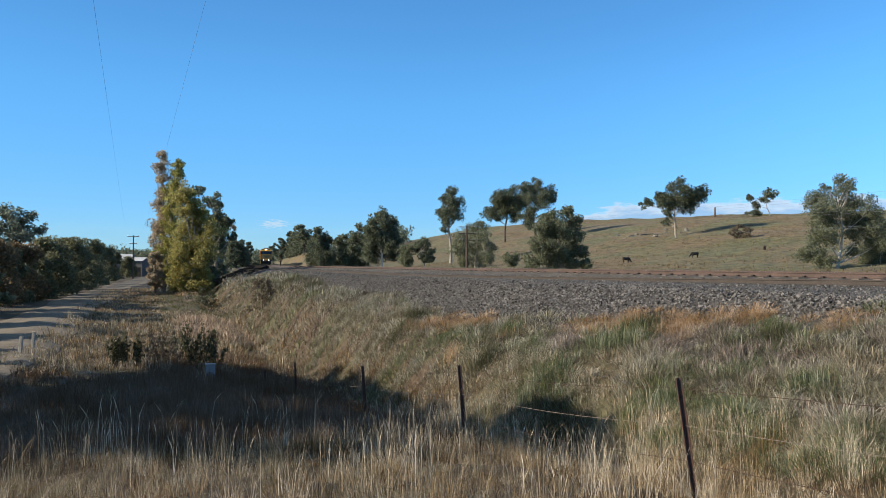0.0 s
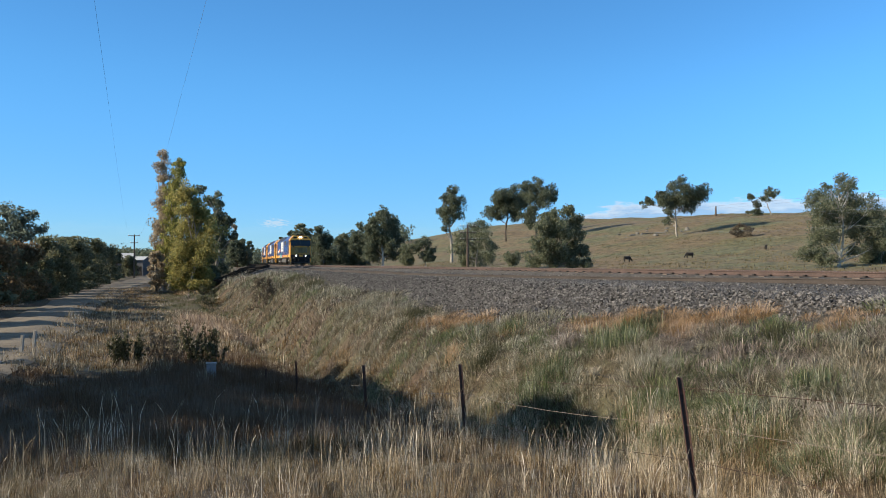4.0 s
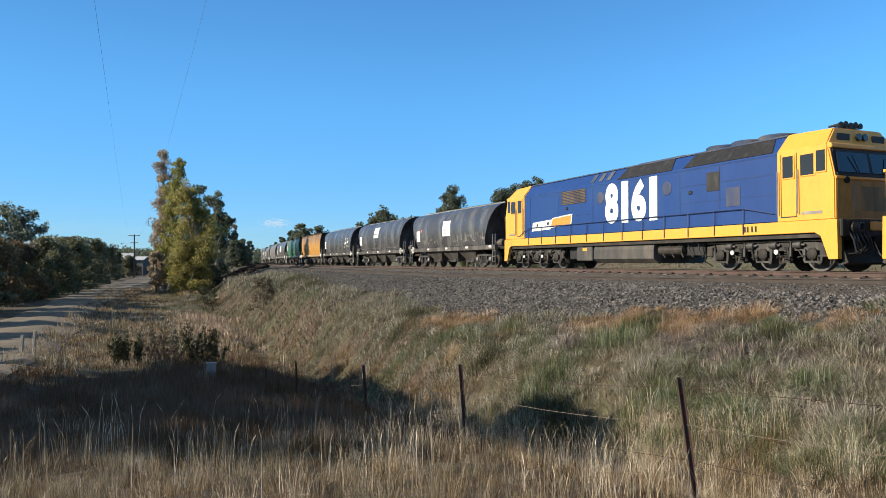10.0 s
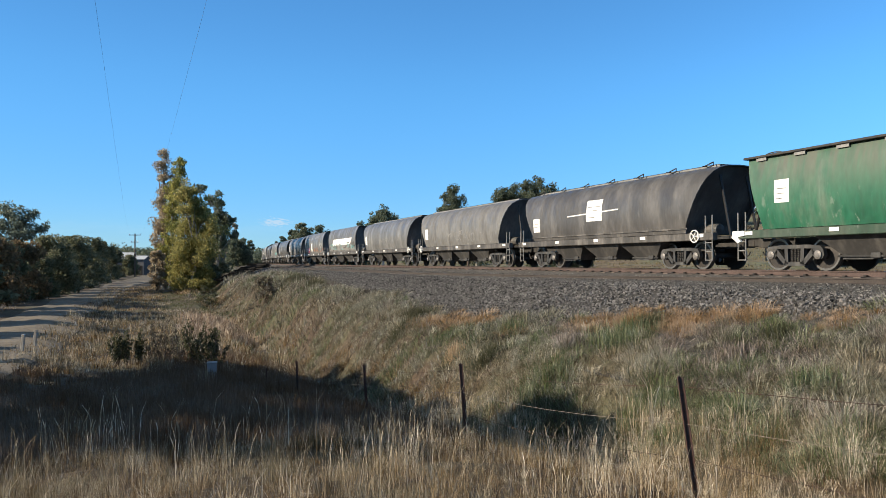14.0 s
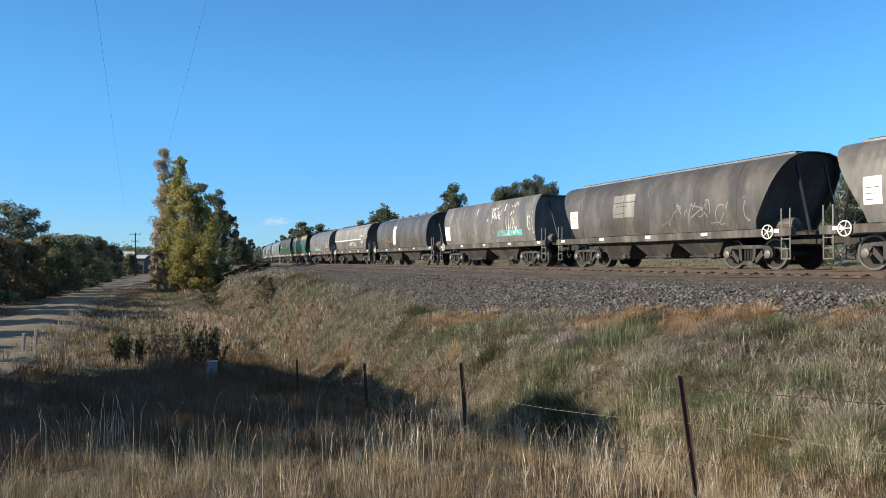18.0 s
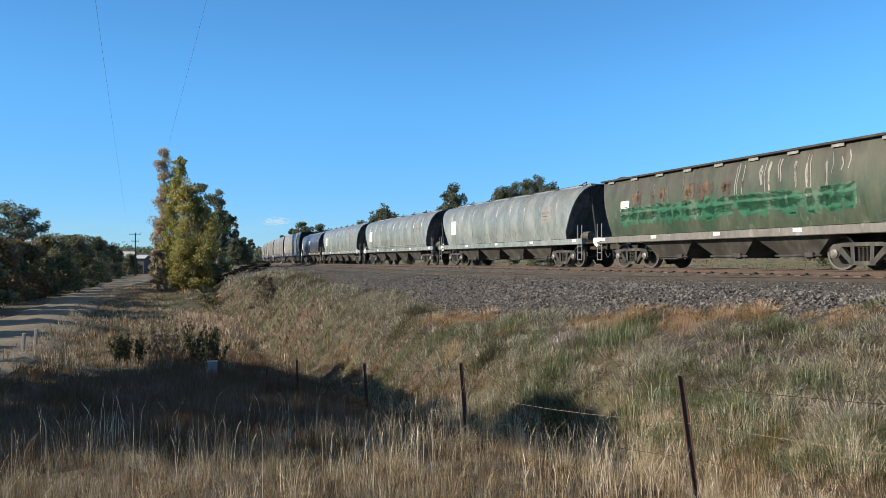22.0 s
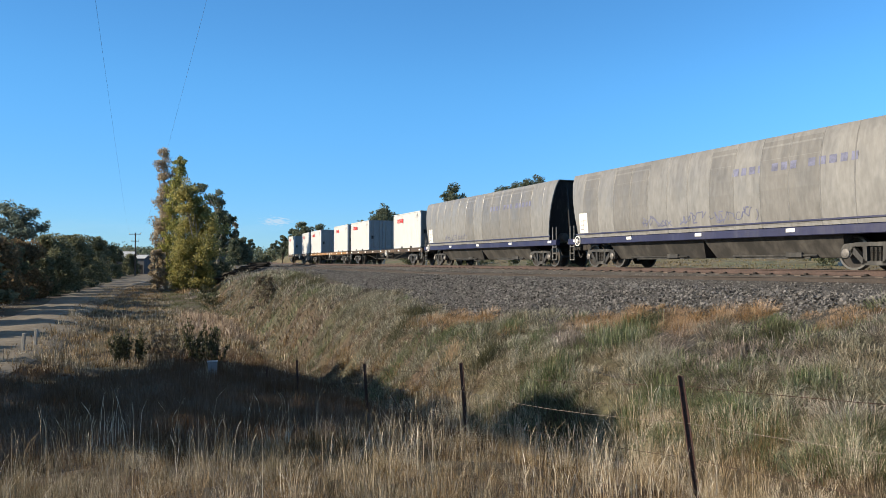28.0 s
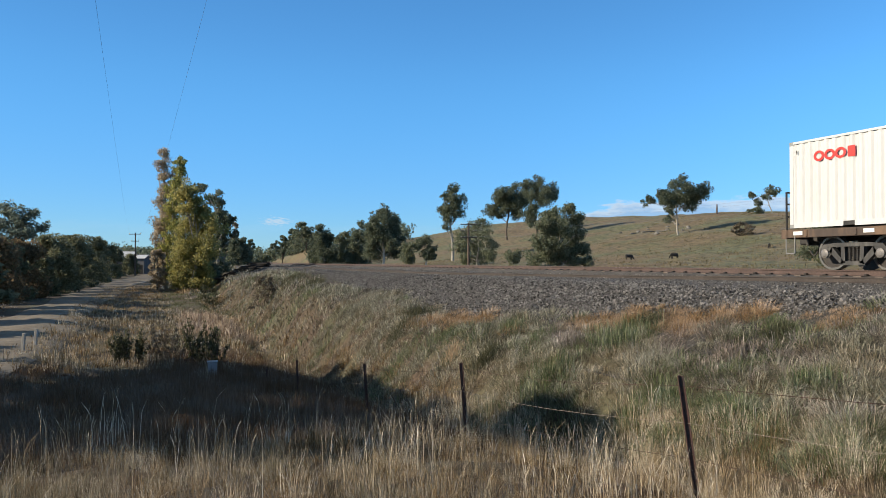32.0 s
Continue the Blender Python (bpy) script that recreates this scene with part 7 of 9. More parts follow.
def gum(name, x, y, lobes, leaf_mat, bark, label, category="tree", leaf=0.15, dense=0.9, seed=1, group="", bare=0):
    """A tree whose crown is made of separate lobes, each (sideways, height, radius) from the foot, at the ends of forking limbs.
    Every lobe is a head of smaller clumps, fuller above than below."""
    random.seed(seed)
    r = np.random.default_rng(seed)
    root = empty(name, Matrix.Translation((x, y, float(land(np.array([x]), np.array([y]))[0]) - 0.1)))
    wide = max(q[0] for q in lobes) - min(q[0] for q in lobes)
    tall = max(q[1] + q[2] for q in lobes)
    mid = sum(q[0] for q in lobes) / len(lobes)
    heads = [Vector((q[0], r.uniform(-0.32, 0.32) * wide, q[1])) for q in lobes]
    tr = max(0.05, tall * 0.02)
    fork = Vector((mid * 0.35, 0, min(tall * 0.32, max(0.4, min(q[1] for q in lobes) * 0.7))))
    crest = Vector((mid * 0.8, 0, tall * 0.72))
    bm = bm_new()
    limb(bm, (0, 0, -0.3), fork, tr, tr * 0.8, 0.05, 4, 8)
    limb(bm, fork, crest, tr * 0.78, tr * 0.2, 0.08, 5, 7)
    part("trunk", bm, bark, root, smooth=True)
    cs, rs, ns_ = [], [], []
    for (lx, lz, lr), c in zip(lobes, heads):
        t = min(0.8, max(0.0, (c.z - fork.z) / max(0.1, crest.z - fork.z) - 0.35))
        s = fork.lerp(crest, t) if c.z > fork.z else Vector((0, 0, -0.3)).lerp(fork, 0.6)
        bm = bm_new()
        limb(bm, s, c, tr * 0.42 * (1 - 0.4 * t), tr * 0.10, 0.14, 5, 6)
        for _ in range(3):
            tip = c + Vector((random.uniform(-1, 1), random.uniform(-1, 1), random.uniform(-0.2, 0.9))) * lr * 0.75
            limb(bm, s.lerp(c, random.uniform(0.55, 0.9)), tip, tr * 0.13, tr * 0.04, 0.12, 3, 4)
        part("branch", bm, bark, root, smooth=True)
        for _ in range(17):
            d = r.normal(size=3)
            d /= np.linalg.norm(d)
            q = r.uniform(0.25, 1.1) * lr
            cs.append(np.array(c) + d * q * np.array([1.0, 1.15, 0.95]))
            rs.append(lr * r.uniform(0.35, 0.62))
    for _ in range(bare):
        a = random.uniform(-1.2, 1.2)
        s = fork.lerp(crest, random.uniform(0.4, 1.0))
        tip = s + Vector((math.sin(a), random.uniform(-0.5, 0.5), math.cos(a) * 0.9)) * tall * random.uniform(0.2, 0.36)
        bm = bm_new()
        limb(bm, s, tip, tr * 0.22, tr * 0.05, 0.16, 4, 5)
        limb(bm, s.lerp(tip, 0.55), tip + Vector((random.uniform(-1, 1), 0, 0.4)) * tall * 0.06, tr * 0.10, tr * 0.04, 0.1, 3, 4)
        part("bare_branch", bm, bark, root, smooth=True)
    cs, rs = np.array(cs), np.array(rs)
    count = np.maximum(6, (3.6 * dense * (rs / leaf) ** 2 * r.uniform(0.5, 1.3, len(rs))).astype(int))
    step = 6
    leaf = leaf * 1.12
    cc, rr = np.repeat(cs, count // step + 1, 0), np.repeat(rs, count // step + 1)
    v, f = leaves(cc, rr, step, leaf, 0.95, r, 1.25, 0.5)
    v[:, 2] = np.maximum(v[:, 2], 0.05)
    part("crown", mesh_np("crown", v, f, leaf_mat), None, root)
    return tagged(root, label, category, group)



def weed(x, y, h, spread, material, label, seed):
    """A tall weed: stems that fan out from the root, with leaves set along them."""
    rr = random.Random(seed)
    r = np.random.default_rng(seed)
    root = empty("weed", Matrix.Translation((x, y, float(land(np.array([x]), np.array([y]))[0]) - 0.05)))
    pts = []
    for k in range(7):
        a, q = rr.random() * 6.28, rr.uniform(0.3, 1.5)
        e = Vector((math.cos(a) * spread * q, math.sin(a) * spread * q, h * rr.uniform(0.65, 1.0) * (1.05 - 0.3 * q)))
        bm = bm_new()
        limb(bm, (e.x * 0.06, e.y * 0.06, -0.05), e, 0.018, 0.006, 0.10, 4, 5)
        part("stem", bm, M["darkbark"], root)
        for t in np.linspace(0.3, 1.0, 12):
            pts.append(tuple(e * float(t)) if t < 0.99 else tuple(e))
    c = np.array(pts) + r.normal(0, 0.03, (len(pts), 3))
    v, f = leaves(c, np.full(len(c), 0.085), 7 if material is M["shrub"] else 3, 0.052, 0.9, r, 1.5, -0.7)
    part("foliage", mesh_np("foliage", v, f, material), None, root)
    return tagged(root, label, "weed", "tall weeds by the fence")


# --- planted
gum("gum_tree", 53.7, 167.0, [(0.1, 10.4, 2.59), (4.8, 9.9, 2.05), (4, 7.9, 2.27), (-1.7, 8.7, 2.27), (-4.5, 8.6, 1.62), (-6.9, 7.7, 1.3), (1.8, 7.4, 2.27), (-2.4, 6, 1.51), (-1.7, 3.6, 1.08)],
    M["gum"], M["bark"], "gum tree with an umbrella crown on the hillside", leaf=0.17, dense=1, bare=4, seed=3)
gum("gum_tree", 84.5, 187.0, [(-5.2, 5, 1), (-3.4, 2.9, 1.1), (-0.2, 5.4, 1.7), (-2.7, 4.2, 0.8)],
    M["gum"], M["bark"], "half-dead gum tree with bare grey limbs", leaf=0.18, dense=0.9, bare=14, seed=5)
gum("gum_tree", 42.3, 78.0, [(0.4, 9, 1.15), (-0.9, 7.5, 1.43), (-2.2, 6, 1.57), (0.4, 7.3, 1.72), (1.9, 6.9, 1.57), (2.9, 5.8, 1.72), (-1.1, 5, 1.43), (1.4, 5.1, 1.43), (-2.6, 3.6, 1.43), (-3.2, 1.7, 1.15), (-2.2, 0.8, 1.15), (3, 4, 1.43), (3.7, 2.7, 1.29), (-2, 8.6, 0.44), (2.2, 8.7, 0.44), (-1.2, 3.2, 0.9), (1.4, 3.4, 0.9), (-1.6, 1.6, 0.9), (1.9, 1.9, 0.8)],
    M["gum_pale"], M["whitebark"], "tall gum tree with a white trunk and drooping pale foliage", leaf=0.085, dense=0.5, bare=6, seed=8)
gum("gum_tree", 48.0, 80.0, [(-0.2, 4.9, 1.03), (0.2, 3.3, 1.29), (-0.6, 1.2, 1.29), (1, 1.9, 1.41), (-1.1, 0.3, 0.9), (0.5, 0.3, 1.16)],
    M["gum_pale"], M["whitebark"], "pale green gum tree beside the paddock fence", leaf=0.085, dense=0.7, seed=9)
gum("gum_tree", 2.5, 190.0, [(-0.1, 18.2, 1.94), (-1.9, 17, 1.08), (-0.4, 15.8, 2.27), (1.7, 15.4, 2.05), (-2.6, 13.3, 1.73), (1.6, 12.3, 1.62), (-1.1, 11, 1.62), (-0.4, 13.4, 1.94), (-1.8, 9, 1.08)],
    M["gum"], M["bark"], "tall narrow gum tree with an open crown", leaf=0.17, dense=0.8, seed=27)
gum("gum_tree", 22.0, 252.0, [(-4.8, 10.8, 2.92), (-1.6, 15.5, 3.35), (2.5, 15.5, 3.67), (5.5, 13.2, 3.24), (-0.1, 11.9, 3.67), (3.6, 9.9, 2.7), (-2.4, 8.8, 1.73)],
    M["gum"], M["darkbark"], "dark green gum tree on the paddock slope", leaf=0.22, dense=1, seed=14)
gum("gum_tree", 29.7, 234.0, [(-3.2, 17.6, 2.05), (1, 17.6, 2.81), (5, 15.7, 2.7), (3.1, 13.4, 2.81), (-1.1, 14.2, 2.7), (-0.4, 10.7, 2.38), (6.2, 13.6, 1.3), (-3.2, 8, 2.59), (-1.4, 6.2, 2.38)],
    M["gum"], M["darkbark"], "tall gum tree on the paddock slope", leaf=0.22, dense=0.85, seed=15)
gum("gum_tree", 12.7, 80.6, [(1, 6.8, 0.84), (-0.5, 6.1, 1.06), (1.9, 5.9, 1.14), (-1.7, 5, 1.14), (0.1, 4.7, 1.43), (2.3, 4.4, 1.06), (-2, 3.2, 1.14), (-0.5, 3, 1.43), (1.5, 3.1, 1.43), (2.9, 2.6, 0.91), (-2.3, 1.6, 1.06), (-0.5, 1.4, 1.14), (1.5, 1.4, 1.21), (3, 1.1, 0.84)],
    M["gum_pale"], M["bark"], "dense bushy gum with foliage down to the ground", leaf=0.096, dense=0.9, seed=11)
gum("shrub", 10.9, 112.0, [(-0.6, 1.6, 0.9), (0.5, 1.8, 0.9), (-0.0, 1.0, 0.7)],
    M["gum_pale"], M["bark"], "small round shrub beyond the railway line", "shrub", leaf=0.12, dense=0.8, seed=12)
gum("gum_tree", 5.5, 118.0, [(-0.5, 6.8, 1.5), (1.2, 7.3, 1.0), (-1.9, 5.5, 1.6), (0.9, 5.2, 1.7), (-2.8, 3.5, 1.4), (-0.4, 3.5, 1.7), (2.3, 3.8, 1.3), (1.8, 2.0, 1.4), (-1.5, 1.7, 1.4), (0.1, 1.7, 1.3)],
    M["gum_pale"], M["bark"], "thin-crowned gum tree behind the telegraph pole", leaf=0.12, dense=0.5, seed=13)
gum("gum_tree", -3.0, 125.0, [(0.2, 5.1, 1.0), (-0.7, 4.1, 1.2), (0.9, 3.6, 1.0), (0.2, 2.5, 1.0), (1.2, 2.1, 0.7)],
    M["gum"], M["whitebark"], "small gum tree beyond the line", leaf=0.13, dense=0.8, seed=17)
gum("shrub", -6.0, 125.0, [(-0.1, 3.5, 1.2), (1.0, 4.0, 1.0), (-0.6, 2.0, 1.3), (0.6, 1.7, 1.0)],
    M["gum_pale"], M["bark"], "small grey-green shrub beyond the line", "shrub", leaf=0.13, dense=0.8, seed=57)
gum("gum_tree", -12.2, 150.0, [(-0.1, 11.6, 1.3), (-1.3, 10.7, 1.3), (-1.8, 9.2, 1.73), (0.4, 9.6, 2.05), (2, 10.1, 1.19), (2.2, 8.2, 1.51), (-2.7, 7.7, 1.51), (-0.1, 7, 2.38), (-2.3, 5.2, 2.05), (1.8, 5.6, 2.05), (3.6, 6.1, 1.19), (-1.8, 3.1, 2.05), (1.3, 3.3, 1.73), (4, 3.5, 1.4)],
    M["gum"], M["whitebark"], "tall dense gum tree beyond the line", leaf=0.15, dense=0.9, seed=18)
gum("gum_tree", -18.9, 165.0, [(0.5, 9.5, 1.1), (-0.3, 7.5, 1.6), (1.1, 6.5, 1.4), (-0.9, 5.5, 1.6), (0.6, 4.1, 1.7), (-1.4, 2.7, 1.9), (0.6, 2.0, 1.7)],
    M["gum"], M["bark"], "dark green gum tree with a pale forked trunk", leaf=0.16, dense=0.9, seed=19)
gum("gum_tree", -22.2, 168.0, [(-0.0, 7.3, 1.0), (-1.0, 6.2, 1.4), (0.8, 5.7, 1.3), (-0.0, 3.9, 1.7), (-1.0, 2.0, 1.7), (1.1, 1.8, 1.6)],
    M["gum_pale"], M["bark"], "small pale gum tree beside a telegraph pole", leaf=0.16, dense=0.9, seed=21)
gum("gum_tree", -26.7, 165.0, [(-0.9, 8.4, 1.1), (0.5, 7.1, 1.4), (-1.0, 6.1, 1.6), (1.5, 6.3, 1.0), (0.3, 4.6, 1.9), (-0.9, 2.7, 2.1), (1.6, 2.8, 1.6), (0.1, 1.4, 1.9), (-2.7, 1.8, 1.7)],
    M["gum"], M["bark"], "dark green gum tree with a pale forked trunk", leaf=0.16, dense=0.9, seed=20)
gum("gum_tree", -51.6, 88.0, [(0.5, 9.5, 1.3), (-0.9, 9.8, 1.1), (1.8, 9.2, 1.1), (2.7, 7.9, 0.9), (1.4, 7.8, 1.2), (-0.2, 7.9, 1.4), (-1.4, 8.2, 1.3), (2.2, 6.9, 0.7), (0.4, 6.4, 0.9), (-1.3, 6.4, 1.0)],
    M["gum_blue"], M["darkbark"], "large blue-green gum tree rising behind the roadside hedge", leaf=0.13, dense=0.55, seed=44)
gum("poplar", -35.6, 94.0, [(-0.2, 17.5, 0.78), (-0.3, 16.3, 0.92), (-0.2, 14.6, 1.04), (-0.2, 12.8, 1.17), (-0.3, 11.1, 1.17), (-0.3, 9.4, 1.31), (-0.3, 7.6, 1.31), (-0.5, 5.8, 1.17), (-0.6, 3.6, 1.15), (-0.3, 1.9, 1.15)],
    M["poplar_dry"], M["bark"], "tall poplar with thin dry brown leaves", leaf=0.09, dense=0.7, seed=30)
gum("poplar", -34.2, 92.5, [(0.9, 16.2, 0.78), (0.8, 15, 1.05), (0.4, 13.4, 1.18), (0.2, 11.7, 1.31), (0.1, 9.8, 1.31), (0, 8.1, 1.31), (-0.3, 6.4, 1.31), (-0.5, 4.7, 1.31), (-0.4, 2.6, 1.21), (0.3, 1.4, 1.11)],
    M["poplar_green"], M["bark"], "tall narrow poplar with thin yellowing leaves", leaf=0.1, dense=0.7, seed=52)
gum("poplar", -30.0, 87.0, [(0, 12, 1.06), (-0.8, 11, 1.06), (0.7, 10.6, 1.28), (-0.3, 9.3, 1.38), (1.4, 9, 1.38), (-0.9, 7.7, 1.38), (0.6, 7.4, 1.7), (2.4, 7.4, 1.38), (-0.3, 5.7, 1.7), (1.8, 5.5, 1.7), (-0.9, 4.2, 1.38), (1, 3.8, 1.7), (-0.6, 2.4, 1.38), (1.4, 2.1, 1.38), (-1.1, 1.1, 1.2), (0.6, 0.8, 1.2), (1.8, 1, 1.02)],
    M["poplar"], M["bark"], "broad poplar with green and yellow autumn leaves", leaf=0.1, dense=0.75, seed=32)
gum("poplar", -30.9, 99.0, [(-1.5, 12.7, 0.77), (-0.4, 11.3, 1.1), (0.9, 10.6, 0.77), (0.3, 9.3, 1.1), (1.8, 8.2, 0.99), (0.9, 7.3, 1.21), (2.3, 6.5, 0.66), (0.1, 5.9, 1.21), (1, 5.1, 0.77), (-0.3, 3.8, 0.99), (0.3, 2, 1.3), (-1.2, 1.6, 1.4)],
    M["gum"], M["bark"], "dark green poplar behind the yellow ones", leaf=0.13, dense=0.9, seed=34)
tree("shrub", 81.7, 190.9, 1.8, 2.07, 0.1, M["gum"], M["bark"], "low dark shrub on the hilltop", "shrub", clumps=12, per=124, leaf=0.2, seed=6)
tree("shrub", 57.9, 141.4, 2.5, 1.86, 0.2, M["grey_brush"], M["darkbark"], "low bare-twigged thorn tree on the slope", "shrub", shape="umbrella", clumps=24, per=108, leaf=0.16, seed=22)
tree("gum_tree", -70.6, 235.0, 5.2, 2.90, 0.1, M["gum"], M["darkbark"], "small tree in the distance beside the line", shape="round", clumps=22, per=110, leaf=0.26, seed=130)
tree("gum_tree", -72.8, 250.0, 5.3, 2.32, 0.1, M["poplar_dry"], M["darkbark"], "small tree in the distance beside the line", shape="round", clumps=22, per=110, leaf=0.28, seed=131)
tree("gum_tree", -81.8, 300.0, 10.5, 2.78, 2.9, M["gum"], M["darkbark"], "small tree in the distance beside the line", shape="round", clumps=22, per=110, leaf=0.33, seed=132)
tree("gum_tree", -81.6, 310.0, 10.3, 2.15, 3.4, M["gum"], M["darkbark"], "small tree in the distance beside the line", shape="round", clumps=22, per=110, leaf=0.34, seed=133)
tree("gum_tree", -65.8, 300.0, 12.0, 1.85, 3.3, M["gum"], M["darkbark"], "small tree in the distance beside the line", shape="round", clumps=22, per=110, leaf=0.33, seed=134)
tree("gum_tree", -68.5, 330.0, 7.7, 3.06, 0.1, M["gum_pale"], M["darkbark"], "small tree in the distance beside the line", shape="round", clumps=22, per=110, leaf=0.36, seed=135)
tree("gum_tree", -146.8, 640.0, 19.0, 4.94, 5.1, M["gum"], M["darkbark"], "small tree in the distance beside the line", shape="round", clumps=22, per=110, leaf=0.70, seed=136)
tree("gum_tree", -61.0, 310.0, 6.9, 2.87, 0.1, M["gum"], M["darkbark"], "small tree in the distance beside the line", shape="round", clumps=22, per=110, leaf=0.34, seed=137)
tree("gum_tree", -54.0, 300.0, 10.9, 3.24, 1.5, M["gum_pale"], M["darkbark"], "small tree in the distance beside the line", shape="round", clumps=22, per=110, leaf=0.33, seed=138)
tree("gum_tree", -46.7, 280.0, 10.1, 3.03, 2.6, M["gum"], M["darkbark"], "small tree in the distance beside the line", shape="round", clumps=22, per=110, leaf=0.31, seed=139)
tree("poplar", -54.0, 190.0, 11.9, 0.88, 2.8, M["poplar_dry"], M["bark"], "distant narrow poplar with dry leaves", shape="column", clumps=24, per=93, leaf=0.3, seed=36)
tree("shrub", -34.4, 88.1, 5.6, 1.22, 0.5, M["poplar_dry"], M["darkbark"], "dry brown suckers at the foot of the poplars", "shrub", shape="bush", clumps=30, per=170, leaf=0.14, seed=37, hang=-0.6)
tree("shrub", -31.6, 88.1, 4.5, 1.49, 0.6, M["poplar_green"], M["darkbark"], "yellow-leaved suckers at the foot of the poplars", "shrub", shape="bush", clumps=34, per=170, leaf=0.15, seed=38)
tree("shrub", -29.9, 93.1, 4.9, 1.72, 0.7, M["gum"], M["darkbark"], "dark green shrub at the foot of the poplars", "shrub", shape="bush", clumps=34, per=170, leaf=0.15, seed=39)
tree("hedge_tree", -39.8, 64.1, 5.8, 2.97, 0.1, M["hedge_red"], M["darkbark"], "roadside tree with rust-brown autumn leaves", shape="bush", clumps=60, per=200, leaf=0.15, seed=41)
tree("hedge_tree", -41.5, 72.1, 5.8, 2.56, 0.1, M["hedge_red"], M["darkbark"], "roadside tree with rust-brown autumn leaves", shape="bush", clumps=60, per=200, leaf=0.15, seed=42)
tree("hedge_tree", -44.9, 84.1, 6.6, 2.72, 0.1, M["hedge"], M["darkbark"], "dense dark roadside hedge tree", shape="bush", clumps=60, per=200, leaf=0.15, seed=43)
tree("hedge_tree", -50.6, 100.1, 7.1, 2.63, 0.1, M["hedge"], M["darkbark"], "dense dark roadside hedge tree", shape="bush", clumps=56, per=200, leaf=0.15, seed=44)
tree("hedge_tree", -56.8, 118.1, 7.4, 2.73, 0.1, M["hedge"], M["darkbark"], "dense dark roadside hedge tree", shape="bush", clumps=50, per=200, leaf=0.15, seed=45)
tree("hedge_tree", -64.3, 140.1, 7.4, 2.59, 0.1, M["hedge"], M["darkbark"], "dense dark roadside hedge tree", shape="bush", clumps=46, per=200, leaf=0.15, seed=46)
tree("hedge_tree", -43.3, 78.1, 5.5, 2.05, 0.1, M["hedge"], M["darkbark"], "dense dark roadside hedge tree", shape="bush", clumps=50, per=200, leaf=0.15, seed=81)
tree("hedge_tree", -40.6, 68.1, 5.5, 2.10, 0.1, M["hedge"], M["darkbark"], "dense dark roadside hedge tree", shape="bush", clumps=50, per=200, leaf=0.15, seed=82)
tree("hedge_tree", -47.8, 92.1, 6.0, 2.13, 0.1, M["hedge"], M["darkbark"], "dense dark roadside hedge tree", shape="bush", clumps=50, per=200, leaf=0.15, seed=83)
tree("hedge_tree", -53.8, 109.1, 6.4, 2.36, 0.1, M["hedge"], M["darkbark"], "dense dark roadside hedge tree", shape="bush", clumps=50, per=200, leaf=0.15, seed=84)
tree("hedge_tree", -60.7, 129.1, 6.7, 2.39, 0.1, M["hedge"], M["darkbark"], "dense dark roadside hedge tree", shape="bush", clumps=46, per=200, leaf=0.15, seed=85)
tree("hedge_tree", -69.5, 155.1, 6.6, 2.15, 0.1, M["hedge"], M["darkbark"], "dense dark roadside hedge tree", shape="bush", clumps=40, per=200, leaf=0.15, seed=86)
tree("hedge_tree", -70.7, 165.1, 4.7, 2.17, 0.5, M["hedge"], M["darkbark"], "dense dark roadside hedge tree", shape="bush", clumps=40, per=200, leaf=0.15, seed=87)
tree("hedge_tree", -35.0, 52.1, 5.6, 2.81, 0.1, M["hedge"], M["darkbark"], "dense dark roadside hedge tree", shape="bush", clumps=60, per=200, leaf=0.15, seed=47)
weed(-13.8, 31.1, 1.9, 0.36, M["shrub"], "dark upright leafy weed in the grass", seed=60)
weed(-13.4, 31.1, 1.9, 0.38, M["shrub"], "dark upright leafy weed in the grass", seed=61)
weed(-12.9, 31.1, 1.7, 0.29, M["shrub"], "dark spreading leafy weed in the grass", seed=62)
weed(-12.2, 31.1, 2.0, 0.38, M["grey_brush"], "tall half-bare weed in the grass", seed=63)
weed(-11.8, 31.1, 2.1, 0.43, M["grey_brush"], "tall half-bare weed in the grass", seed=64)
weed(-11.2, 31.1, 1.9, 0.34, M["grey_brush"], "tall half-bare weed in the grass", seed=65)
weed(-10.6, 31.1, 2.5, 0.34, M["shrub"], "dark upright leafy weed in the grass", seed=66)
weed(-10.1, 31.1, 2.5, 0.38, M["shrub"], "dark upright leafy weed in the grass", seed=67)
weed(-9.6, 31.1, 2.1, 0.38, M["shrub"], "dark spreading leafy weed in the grass", seed=68)
tree("brush", -12.8, 52.5, 2.4, 1.21, 0.1, M["grey_brush"], M["darkbark"], "leafless grey thorn bush on the embankment", "shrub", shape="bush", clumps=60, per=26, leaf=0.05, seed=65, clump_r=0.10, trunk_r=0.03, long=2.6)
tree("brush", -23.1, 72.1, 2.2, 1.45, 0.1, M["shrub"], M["darkbark"], "scrubby dark bush at the foot of the bank", "shrub", shape="bush", clumps=40, per=50, leaf=0.06, seed=66, clump_r=0.10, trunk_r=0.03)
